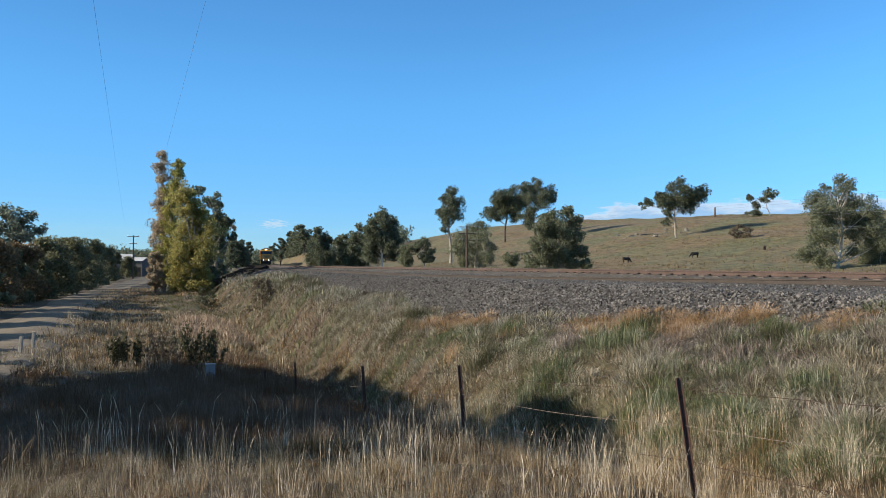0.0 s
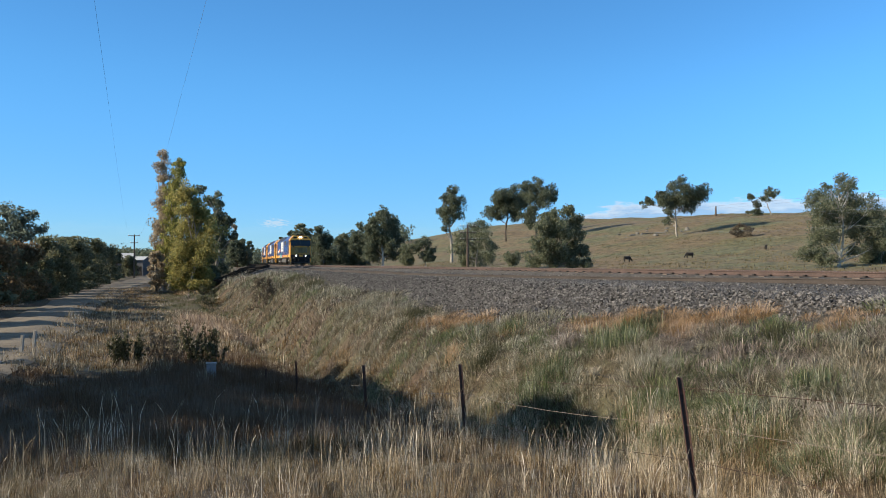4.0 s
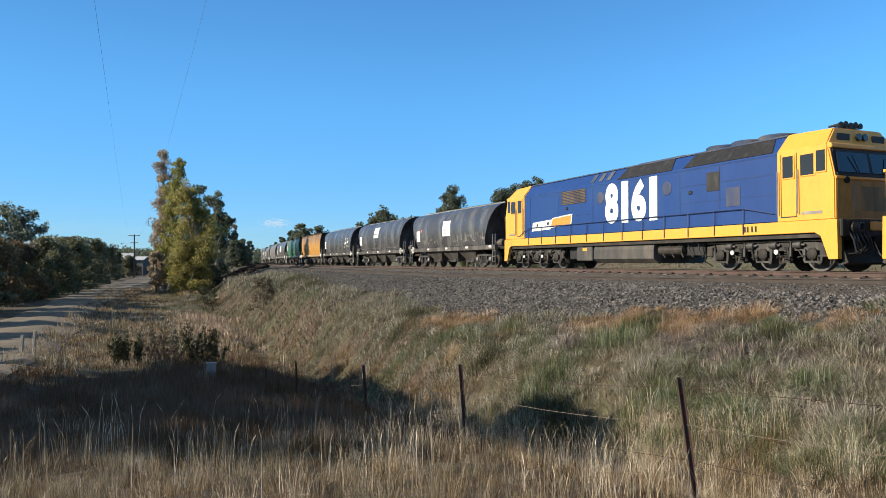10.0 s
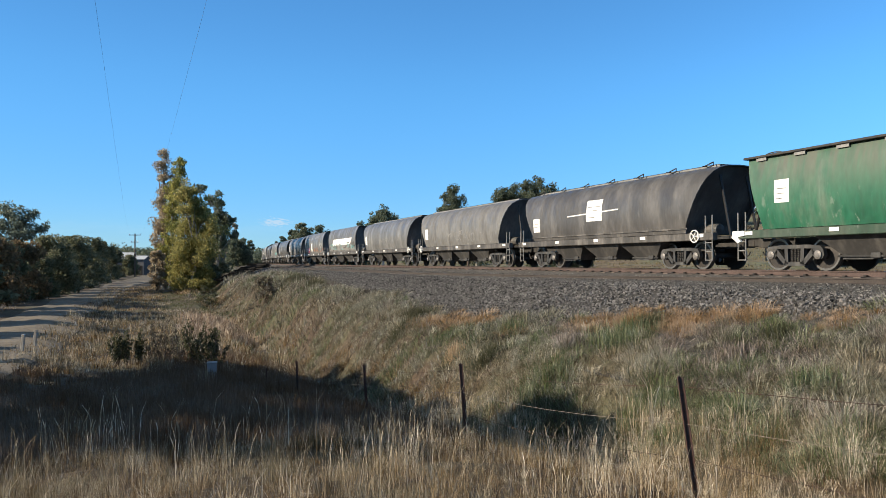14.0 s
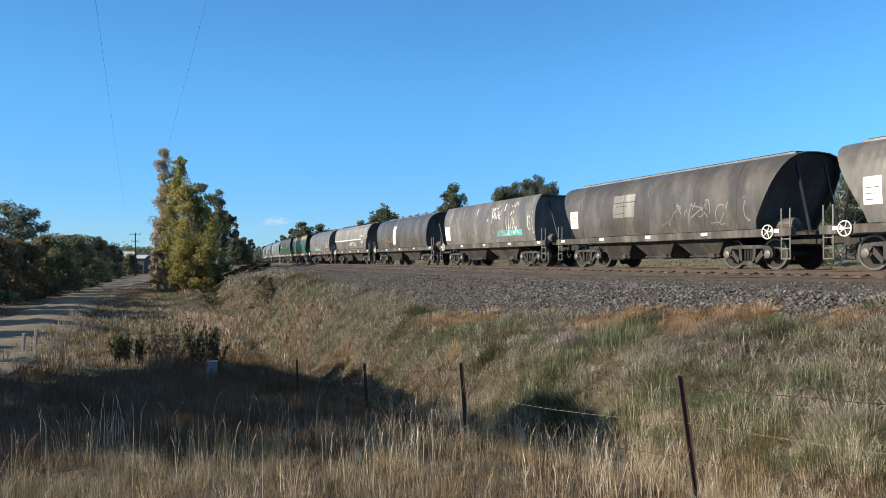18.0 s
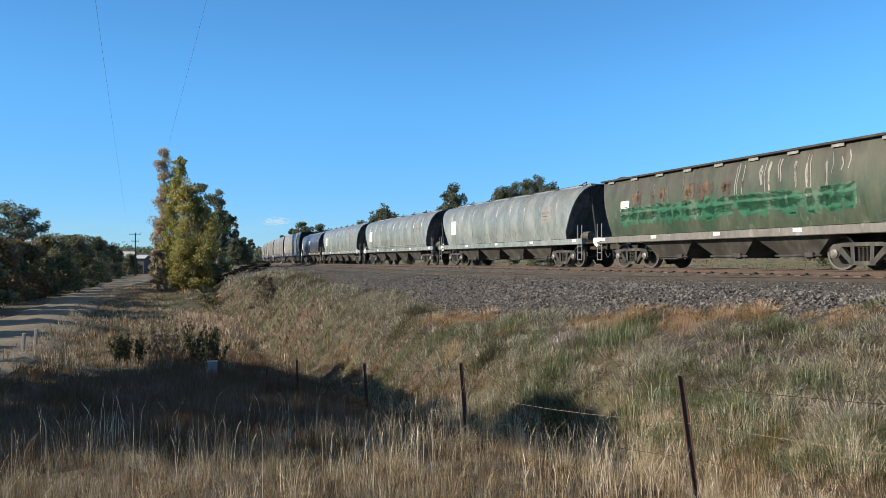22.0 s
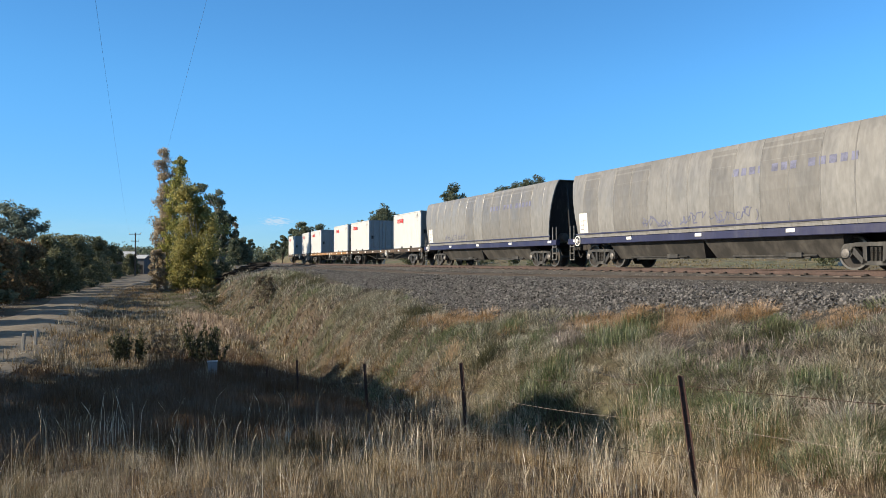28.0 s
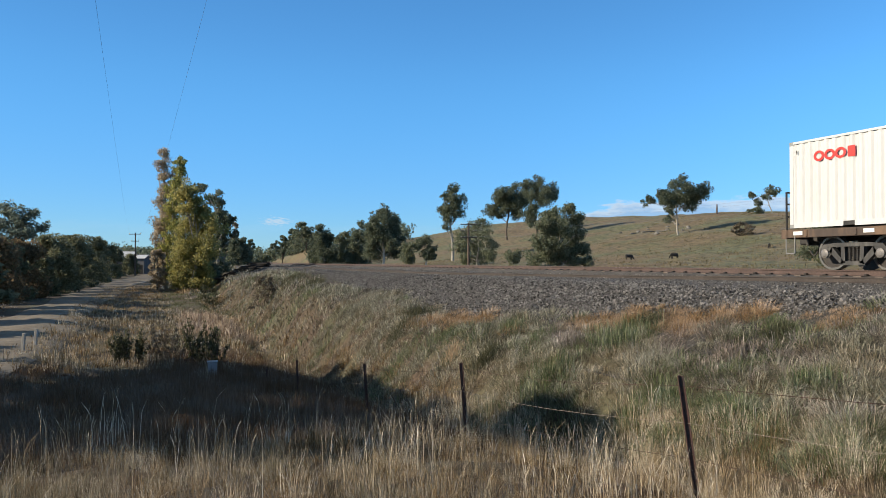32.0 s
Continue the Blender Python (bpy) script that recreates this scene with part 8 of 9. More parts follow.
# scrubby gums crowd the line where it comes out of the woods
for _k in range(9):
    _x, _y, _ = track_at(-176.0 - 15.0 * _k, -7.0 - 0.6 * math.sin(2.3 * _k))
    tree("gum_tree", _x, _y, 5.0 + 0.7 * math.sin(1.7 * _k) + 0.10 * _k, 2.1, 0.4, M["gum"], M["darkbark"], "scrubby dark gum crowding the railway line", shape="bush", clumps=34, per=120, leaf=0.22, seed=140 + _k, group="gums beside the line")
for _k in range(5):
    _x, _y, _ = track_at(-250.0 - 24.0 * _k, 11.0 + 1.5 * math.sin(3.1 * _k))
    tree("gum_tree", _x, _y, 8.4 + 1.2 * math.sin(2.1 * _k) + 0.5 * _k, 2.8, 0.4, M["gum_pale" if _k % 2 else "gum"], M["darkbark"], "dense gum on the far side of the line", shape="bush", clumps=34, per=120, leaf=0.26, seed=150 + _k, group="gums beside the line")
# hedge trees beside the road that shade the slope before the camera
tree("hedge_tree", -17.4, 8.7, 9.6, 2.0, 3.0, M["hedge"], M["darkbark"], "dense dark roadside hedge tree", shape="round", clumps=40, per=34, leaf=0.3, seed=102)
tree("hedge_tree", -18.2, 10.4, 10.2, 1.9, 0.8, M["hedge"], M["darkbark"], "dense dark roadside hedge tree", shape="bush", clumps=46, per=70, leaf=0.3, seed=103)
tree("hedge_tree", -18.7, 11.7, 11.2, 1.3, 3.0, M["hedge"], M["darkbark"], "dense dark roadside hedge tree", shape="column", clumps=40, per=70, leaf=0.3, seed=104)
tree("hedge_tree", -19.3, 13.2, 9.1, 2.2, 1.2, M["hedge"], M["darkbark"], "dense dark roadside hedge tree", shape="round", clumps=46, per=70, leaf=0.3, seed=105)
tree("hedge_tree", -20.3, 15.8, 8.9, 2.3, 3.0, M["hedge"], M["darkbark"], "dense dark roadside hedge tree", shape="round", clumps=46, per=70, leaf=0.3, seed=106)
tree("hedge_tree", -21.4, 18.4, 8.8, 2.3, 4.2, M["hedge"], M["darkbark"], "dense dark roadside hedge tree", shape="round", clumps=46, per=70, leaf=0.3, seed=107)
tree("hedge_tree", -22.4, 21.0, 8.8, 2.3, 4.5, M["hedge"], M["darkbark"], "dense dark roadside hedge tree", shape="round", clumps=46, per=70, leaf=0.3, seed=108)
tree("hedge_tree", -23.5, 23.6, 8.5, 2.3, 4.9, M["hedge"], M["darkbark"], "dense dark roadside hedge tree", shape="round", clumps=46, per=70, leaf=0.3, seed=109)
tree("hedge_tree", -24.6, 26.4, 8.2, 2.0, 5.6, M["hedge"], M["darkbark"], "dense dark roadside hedge tree", shape="round", clumps=40, per=70, leaf=0.3, seed=110)
tree("hedge_tree", -26.1, 30.2, 3.2, 2.2, 0.3, M["hedge"], M["darkbark"], "dense dark roadside hedge tree", shape="bush", clumps=36, per=70, leaf=0.3, seed=111)
tree("hedge_tree", -28.8, 37, 3.4, 2.2, 0.3, M["hedge"], M["darkbark"], "dense dark roadside hedge tree", shape="bush", clumps=36, per=70, leaf=0.3, seed=113)
tree("hedge_tree", -31.6, 44, 4.4, 2.4, 0.3, M["hedge"], M["darkbark"], "dense dark roadside hedge tree", shape="bush", clumps=46, per=70, leaf=0.3, seed=115)
tree("hedge_tree", -35.1, 52.5, 5.6, 2.5, 0.3, M["hedge"], M["darkbark"], "dense dark roadside hedge tree", shape="bush", clumps=46, per=70, leaf=0.3, seed=117)
tree("hedge_tree", -36.9, 57, 5.8, 2.5, 0.3, M["hedge"], M["darkbark"], "dense dark roadside hedge tree", shape="bush", clumps=46, per=70, leaf=0.3, seed=118)

# ---------------------------------------------------------------- grass


STRAW_U = (0, 6, 8, 10.4, 12.7, 15, 18, 30)
STRAW_W = (9.0, 8.9, 8.6, 8.1, 7.9, 7.4, 7.3, 6.8)


def surf(x, y):
    """The ground or, where it lies higher, the ballast bed."""
    lat, _ = lateral(x, y)
    return np.maximum(land(x, y), np.where((lat > -10.2) & (lat < 4.8), bed_height(lat), -99.0))


def bent(p, lx, ly, h, w, r):
    """Blades of five corners: from p, leaning by (lx, ly)."""
    n = len(p)
    a = r.random(n) * 2 * math.pi
    s = np.stack([np.cos(a) * w / 2, np.sin(a) * w / 2, np.zeros(n)], 1)
    l = np.hypot(lx, ly)
    mid = p + np.stack([lx * h * 0.32, ly * h * 0.32, h * (0.62 - 0.12 * np.minimum(l, 1.6))], 1)
    tip = p + np.stack([lx * h, ly * h, h * np.maximum(1 - 0.42 * l, 0.12)], 1)
    v = np.stack([p - s, p + s, mid - s * 0.8, mid + s * 0.8, tip], 1).reshape(-1, 3)
    k = np.arange(n)[:, None] * 5
    f = np.concatenate([k + np.array([[0, 1, 3]]), k + np.array([[0, 3, 2]]), k + np.array([[2, 3, 4]])])
    return v, f


def blades(x, y, height, width, r, lean=0.35, base=None):
    n = len(x)
    z = surf(x, y) - 0.03 if base is None else base
    b, l = r.random(n) * 2 * math.pi, np.abs(r.normal(0, lean, n))
    return bent(np.stack([x, y, z], 1), np.cos(b) * l, np.sin(b) * l, height * r.uniform(0.55, 1.25, n), width * r.uniform(0.7, 1.3, n), r)


def tussocks(cx, cy, per, height, radius, width, r, spray=0.9, mess=0.3):
    """Fountains of blades that lean outwards from each centre; size varies from one to the next."""
    m = len(cx)
    k = 0.5 + 1.35 * r.random(m) ** 1.8
    cx, cy, k = np.repeat(cx, per), np.repeat(cy, per), np.repeat(k, per)
    n = len(cx)
    a, q = r.random(n) * 2 * math.pi, np.sqrt(r.random(n))
    x, y = cx + np.cos(a) * q * radius * k * 0.6, cy + np.sin(a) * q * radius * k * 0.6
    lx, ly = np.cos(a) * q * spray + r.normal(0, mess, n), np.sin(a) * q * spray + r.normal(0, mess, n)
    h = height * k * r.uniform(0.6, 1.25, n) * (1.1 - 0.35 * q)
    return bent(np.stack([x, y, surf(x, y) - 0.03], 1), lx, ly, h, width * r.uniform(0.7, 1.3, n), r)


def stalks(x, y, height, width, r, lean=0.16):
    """Dry stems with a seed head: seven corners each."""
    n = len(x)
    z = surf(x, y) - 0.03
    a, b = r.random(n) * 2 * math.pi, r.random(n) * 2 * math.pi
    l = np.abs(r.normal(0, lean, n))
    h = height * r.uniform(0.6, 1.2, n)
    p = np.stack([x, y, z], 1)
    d = np.stack([np.cos(b) * l, np.sin(b) * l, np.ones(n)], 1) * h[:, None]
    nod = np.stack([np.cos(b), np.sin(b), np.zeros(n)], 1) * (h * r.uniform(0.0, 0.16, n))[:, None]
    s = np.stack([np.cos(a), np.sin(a), np.zeros(n)], 1) * (width * r.uniform(0.7, 1.3, n))[:, None] / 2
    neck, head, tip = p + d * 0.78, p + d * 0.88 + nod * 0.4, p + d + nod
    fat = r.choice([0.7, 1.0, 1.9], n)[:, None]
    v = np.stack([p - s, p + s, neck - s * 0.6, neck + s * 0.6, head - s * fat, head + s * fat, tip], 1).reshape(-1, 3)
    k = np.arange(n)[:, None] * 7
    f = np.concatenate([k + np.array([q]) for q in ([0, 1, 3], [0, 3, 2], [2, 3, 5], [2, 5, 4], [4, 5, 6])])
    return v, f


def scatter(n, w0, w1, u0, u1, r, tuft=0.0, per=1):
    """Places between two distances from the camera square to the track, and two along it; tuft gathers them in groups."""
    m = max(1, n // per)
    w, u = r.uniform(w0, w1, m), r.uniform(u0, u1, m)
    if per > 1:
        w, u = np.repeat(w, per), np.repeat(u, per)
        w, u = w + r.normal(0, tuft, len(w)), u + r.normal(0, tuft, len(u))
    e = np.array([0.3719, -0.9283])
    x = 0.9283 * w - e[0] * u
    y = 0.3719 * w - e[1] * u
    ok = (np.abs(x) < 0.68 * y + 2.5) & (y > 2.2)
    return x[ok], y[ok]


def wu(x, y):
    return 0.9283 * x + 0.3719 * y, 0.9283 * y - 0.3719 * x


def grass(name, label, sets, material):
    vs, fs, o = [], [], 0
    for v, f in sets:
        vs.append(v)
        fs.append(f + o)
        o += len(v)
    ob = new(name, mesh_np(name, np.concatenate(vs), np.concatenate(fs), material))
    return tagged(ob, label, "grass", kind="stuff")


def grow():
    r = np.random.default_rng(21)
    pile = {q: [] for q in ("low", "straw", "pale", "stalk", "mixed", "greygreen", "brown", "green", "rust", "dark_grass", "dead", "pasture", "pasture_green")}
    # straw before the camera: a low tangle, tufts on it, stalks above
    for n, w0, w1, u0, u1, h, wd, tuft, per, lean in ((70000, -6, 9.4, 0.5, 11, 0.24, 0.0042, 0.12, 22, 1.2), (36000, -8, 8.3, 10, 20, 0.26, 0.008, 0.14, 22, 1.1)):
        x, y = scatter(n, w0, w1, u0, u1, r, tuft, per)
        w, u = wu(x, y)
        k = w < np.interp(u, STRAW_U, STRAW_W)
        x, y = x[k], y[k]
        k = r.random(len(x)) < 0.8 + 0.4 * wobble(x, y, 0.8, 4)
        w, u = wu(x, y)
        # inside the hedge's shade the tangle takes the shade-toned brown
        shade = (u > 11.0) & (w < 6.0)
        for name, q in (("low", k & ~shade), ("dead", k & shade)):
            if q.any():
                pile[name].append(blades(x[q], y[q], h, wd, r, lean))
    for n, w0, w1, u0, u1, h, wd, rad, per in ((3000, -6, 9.4, 0.5, 11, 0.31, 0.0030, 0.17, 48), (1700, -8, 8.3, 10, 20, 0.36, 0.0062, 0.2, 32), (900, -9, 6, 19, 34, 0.42, 0.012, 0.28, 26), (800, -5, 6.5, 32, 62, 0.45, 0.022, 0.4, 22)):
        x, y = scatter(n, w0, w1, u0, u1, r)
        w, u = wu(x, y)
        c = wobble(x, y, 0.9, 7) + r.normal(0, 0.45, len(x)) + 1.3 * sstep((w - 4.2) / 2.4) - 0.9 * (1 - sstep((w - 1.5) / 3.5))
        bare = np.exp(-((w - 4.0) / 0.5) ** 2 - ((u - 11.6) / 0.9) ** 2) > 0.4
        # nearly all tufts in the hedge's shade get the shade-toned brown too
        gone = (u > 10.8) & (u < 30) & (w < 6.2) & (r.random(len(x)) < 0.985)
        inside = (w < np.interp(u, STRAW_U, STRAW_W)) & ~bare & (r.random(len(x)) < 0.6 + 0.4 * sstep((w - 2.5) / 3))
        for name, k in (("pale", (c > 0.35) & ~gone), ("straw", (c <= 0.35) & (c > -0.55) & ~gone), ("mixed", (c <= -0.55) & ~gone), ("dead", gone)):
            k = k & inside
            if k.any():
                pile[name].append(tussocks(x[k], y[k], per, h, rad, wd, r, 0.42, 0.24))
    for n, w1, u0, u1, h, wd in ((9000, 9.2, 2.0, 11, 0.6, 0.0036), (5200, 8.2, 10, 19, 0.76, 0.0058), (900, 6, 18, 30, 0.8, 0.013)):
        x, y = scatter(n, -6, w1, u0, u1, r, 0.16, 5)
        w, u = wu(x, y)
        k = w < np.interp(u, STRAW_U, STRAW_W)
        x, y = x[k], y[k]
        w, u = wu(x, y)
        # pale stalks thin out there, to keep the shaded ground dark
        k = (wobble(x, y, 1.0, 9) + r.normal(0, 0.3, len(x)) > 0.45 - 0.55 * sstep((w - 2.0) / 4)) & ~((u > 11.2) & (w < 6.2) & (r.random(len(x)) < 0.5 + 0.5 * sstep((u - 11.0) / 3)))
        pile["stalk"].append(stalks(x[k], y[k], h, wd, r))
    # tussocks on the bank: greener in the gully, grey-green and brown above, rust along the stones
    for n, w0, u0, u1, h, rad, wd, per in ((1900, 6.7, -4, 17, 0.27, 0.38, 0.0075, 150), (1500, 6.2, 17, 36, 0.30, 0.44, 0.012, 90), (1300, 4.6, 36, 80, 0.36, 0.6, 0.024, 50), (420, 3.0, 80, 130, 0.55, 0.7, 0.06, 24)):
        x, y = scatter(n, w0, 13.8, u0, u1, r)
        w, u = wu(x, y)
        lat, arc = lateral(x, y)
        wl, ul = TRACK_W + lat, -32.3 - arc
        edge = np.interp(ul, EDGE_U, EDGE_W) + 0.22 * wobble(x, y, 0.7, 5)
        keep = (wl < edge) & (wl > np.interp(ul, STRAW_U, STRAW_W) - 0.9 - 3 * (ul > 30)) & (r.random(len(x)) < 0.97 + 0.2 * wobble(x, y, 0.8, 2))
        hole = np.exp(-((x - HOLE[0] - 0.2) / 0.75) ** 2 - ((y - HOLE[1] - 0.9) / 1.3) ** 2) > 0.65
        keep &= ~hole
        x, y, wl, ul, edge = x[keep], y[keep], wl[keep], ul[keep], edge[keep]
        c = wobble(x, y, 0.8, 3) * 0.6 + wobble(x, y, 2.2, 11) * 0.5 + r.normal(0, 0.35, len(x))
        near_top = edge - wl
        rust = (near_top < 1.15) & ((wobble(x, y, 0.9, 6) > -0.35) & (ul < 17) | ((ul > 21.5) & (ul < 24.5)) | (wobble(x, y, 0.9, 6) > 0.65))
        low = (wl < 9.0) & (ul < 16)
        kind = np.where(c > 0.55, "mixed", np.where(c > -0.1, "greygreen", np.where(c > -0.5, "brown", "green")))
        kind = np.where(low & (c < 0.25), "green", kind)
        kind = np.where((wl < 8.0) & (ul > 18) & (c > 0.15), "straw", kind)
        kind = np.where((ul > 17) & (kind == "brown") & (r.random(len(x)) < 0.6), "greygreen", kind)
        kind = np.where(rust, "rust", kind)
        for name in ("mixed", "greygreen", "brown", "green", "straw", "rust"):
            k = kind == name
            if k.any():
                g = 0.8 if name == "rust" else 1.0
                pile[name].append(tussocks(x[k], y[k], per * 2 if name == "rust" else per, h * g, rad, wd * g, r, 1.5, 0.34))
    # short, darker blades between the tussocks
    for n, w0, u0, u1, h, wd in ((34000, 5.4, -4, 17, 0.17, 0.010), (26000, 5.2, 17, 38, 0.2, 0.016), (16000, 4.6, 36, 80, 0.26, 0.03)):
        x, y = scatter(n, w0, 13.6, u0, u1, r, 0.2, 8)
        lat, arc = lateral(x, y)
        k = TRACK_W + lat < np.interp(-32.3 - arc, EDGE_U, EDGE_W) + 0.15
        pile["dark_grass"].append(blades(x[k], y[k], h, wd, r, 1.2))
    # dead weeds, coloured dark brown to carry the shade of the hedge
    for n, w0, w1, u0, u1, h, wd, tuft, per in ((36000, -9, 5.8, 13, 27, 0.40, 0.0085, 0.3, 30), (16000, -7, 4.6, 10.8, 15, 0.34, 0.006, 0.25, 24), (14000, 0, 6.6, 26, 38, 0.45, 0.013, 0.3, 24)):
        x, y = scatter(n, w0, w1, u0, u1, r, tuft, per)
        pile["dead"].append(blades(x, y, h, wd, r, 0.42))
    # tufts in the paddock beyond the line, and on the verges of the road
    for n, w0, w1, u0, u1, h, wd, tuft, per in ((16000, 26, 62, 20, 130, 0.22, 0.045, 0.6, 12), (30000, 60, 170, 30, 190, 0.3, 0.085, 1.1, 14)):
        x, y = scatter(n, w0, w1, u0, u1, r, tuft, per)
        k = wobble(x, y, 14, 8) > -0.05
        pile["pasture"].append(blades(x[k], y[k], h, wd, r, 0.9))
        pile["pasture_green"].append(blades(x[~k], y[~k], h * 0.7, wd, r, 0.9))
    x, y = scatter(12000, -5.2, 1.0, 30, 110, r, 0.4, 16)
    pile["straw"].append(blades(x, y, 0.3, 0.028, r, 0.8))
    x, y = scatter(9000, 0.5, 5.2, 38, 92, r, 0.5, 16)
    k = wobble(x, y, 3.0, 4) > 0.0
    pile["mixed"].append(blades(x[k], y[k], 0.28, 0.028, r, 0.8))
    pile["pasture_green"].append(blades(x[~k], y[~k], 0.22, 0.028, r, 0.8))
    x, y = scatter(3000, -12.6, -10.2, 30, 110, r, 0.4, 10)
    pile["brown"].append(blades(x, y, 0.3, 0.03, r, 0.8))
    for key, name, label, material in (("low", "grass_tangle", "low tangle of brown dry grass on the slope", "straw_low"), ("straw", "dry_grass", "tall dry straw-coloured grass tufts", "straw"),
                                       ("pale", "bleached_grass", "bleached pale dry grass tufts on the slope", "straw_pale"), ("stalk", "grass_stalks", "thin pale grass stalks with seed heads", "straw_pale"),
                                       ("mixed", "mixed_grass", "half-dry grass tussocks on the embankment", "straw_mix"), ("greygreen", "grey_green_grass", "grey-green grass tussocks on the embankment", "greygreen"),
                                       ("brown", "brown_grass", "withered brown grass tussocks on the embankment", "brown_grass"), ("green", "green_grass", "green grass tussocks in the gully", "greenish"),
                                       ("rust", "rust_coloured_grass", "rust-coloured dry grass clumps along the ballast edge", "rusty_grass"), ("dark_grass", "grass_thatch", "short darker grass between the tussocks", "dark_grass"),
                                       ("dead", "dead_weeds", "dead weeds with the hedge's shade put into their brown", "shade_weed"), ("pasture", "pasture_grass", "grazed dry pasture tufts on the hillside", "pasture_tuft"),
                                       ("pasture_green", "green_pasture_grass", "short green pasture in the damp parts of the paddock", "pasture_short")):
        grass(name, label, pile[key], M[material])


grow()


# ---------------------------------------------------------------- things of the place
N = {
    "timber": mat("weathered_pole_timber", (0.10, 0.072, 0.058), 0.9, var=0.3, scale=1.5, var2=0.3, scale2=14, stretch=(1, 1, 0.2), bump=0.4, bump_scale=12),
    "pale_timber": mat("silvered_timber", (0.36, 0.33, 0.29), 0.9, var=0.25, scale=2, var2=0.2, scale2=16, stretch=(1, 1, 0.2)),
    "black_timber": mat("tarred_old_timber", (0.026, 0.022, 0.020), 0.9, var=0.3, scale=2, var2=0.3, scale2=14, rand=0.35),
    "post": mat("rusted_steel_post", (0.075, 0.035, 0.027), 0.8, var=0.35, scale=6, var2=0.3, scale2=40, tint=(0.03, 0.02, 0.018), tint_at=0.55),
    "wire": mat("dull_fence_wire", (0.22, 0.18, 0.155), 0.5, metal=0.3, var=0.2, scale=5),
    "cable": mat("overhead_cable", (0.14, 0.16, 0.19), 0.6, var=0.1),
    "porcelain": mat("white_insulator", (0.75, 0.75, 0.72), 0.3, var=0.05),
    "hide": mat("black_hide", (0.018, 0.016, 0.015), 0.7, var=0.3, scale=4),
    "tin": mat("pale_roofing_iron", (0.52, 0.53, 0.54), 0.5, var=0.12, scale=0.8, var2=0.1, scale2=6),
    "wall": mat("grey_weatherboard", (0.09, 0.09, 0.095), 0.8, var=0.2, scale=1.0),
    "boxgrey": mat("grey_box_paint", (0.27, 0.285, 0.31), 0.6, var=0.1, scale=4),
    "rock": mat("grey_field_rock", (0.15, 0.145, 0.135), 0.9, var=0.3, scale=1.5, var2=0.2, scale2=9, bump=0.6, bump_scale=5),
    "tuft": foliage("cream_dead_tuft", [(0.38, 0.27, 0.17), (0.52, 0.39, 0.26), (0.62, 0.50, 0.36)], 0.8, 0.2),
    "reed": foliage("dead_reed", [(0.16, 0.115, 0.085), (0.32, 0.235, 0.175), (0.48, 0.38, 0.29), (0.62, 0.52, 0.42)], 0.8, 0.25),
}


def ground_z(x, y):
    return float(land(np.array([x]), np.array([y]))[0])


# wire fence along the railway boundary
def fence():
    f = empty("wire_fence", Matrix.Translation((2.6, 7.4, ground_z(2.6, 7.4))))
    inv = f.matrix_world.inverted()
    tops = []
    for x, y, top, lean, r in ((4.9, 2.4, -0.28, 0.05, 1.0), (2.6, 7.4, -0.91, -0.21, 1.0), (0.42, 12.2, -1.44, -0.12, 1.0), (-1.72, 17.0, -2.12, -0.1, 1.0), (-4.45, 22.6, -2.78, -0.05, 1.0), (-6.35, 26.4, -3.55, 0.02, 0.8), (-9.5, 33.2, -4.2, 0.0, 1.0), (-12.0, 39.0, -3.55, 0.0, 1.0)):
        z = ground_z(x, y) - 0.3
        tp = Vector((x + lean, y, top))
        bm = bm_new()
        a = Vector((x, y, z))
        for k in range(3):
            ang = math.radians(90 + 120 * k)
            w = Vector((math.cos(ang), math.sin(ang), 0)) * 0.036 * r
            t = Vector((-w.y, w.x, 0)).normalized() * 0.006
            q = [bm.verts.new(inv @ (p + o)) for p in (a, tp) for o in (-t, w - t, w + t, t)]
            for i in range(4):
                bm.faces.new((q[i], q[(i + 1) % 4], q[4 + (i + 1) % 4], q[4 + i]))
            bm.faces.new(q[4:])
        part("fence_post", bm, N["post"], f, "rusty steel star post")
        tops.append((tp, a))
    for drop, kind in ((0.10, "wire"), (0.48, "wire"), (0.84, "wire")):
        bm = bm_new()
        run_ = []
        for (ta, ba), (tb, bb) in zip(tops[:-1], tops[1:]):
            da, db = (ta - ba).normalized(), (tb - bb).normalized()
            p, q = ta - da * drop, tb - db * drop
            for k in range(7 if tb is tops[-1][0] else 6):
                run_.append(inv @ (p.lerp(q, k / 6) + Vector((0, 0, -0.07 * math.sin(math.pi * k / 6)))))
        path_tube(bm, run_, 0.0030, 5)
        part("fence_wire", bm, N["wire"] if drop == 0.48 else N["post"], f, "slack fence wire")
    tagged(f, "slack wire fence on leaning rusty steel posts", "fence")


fence()


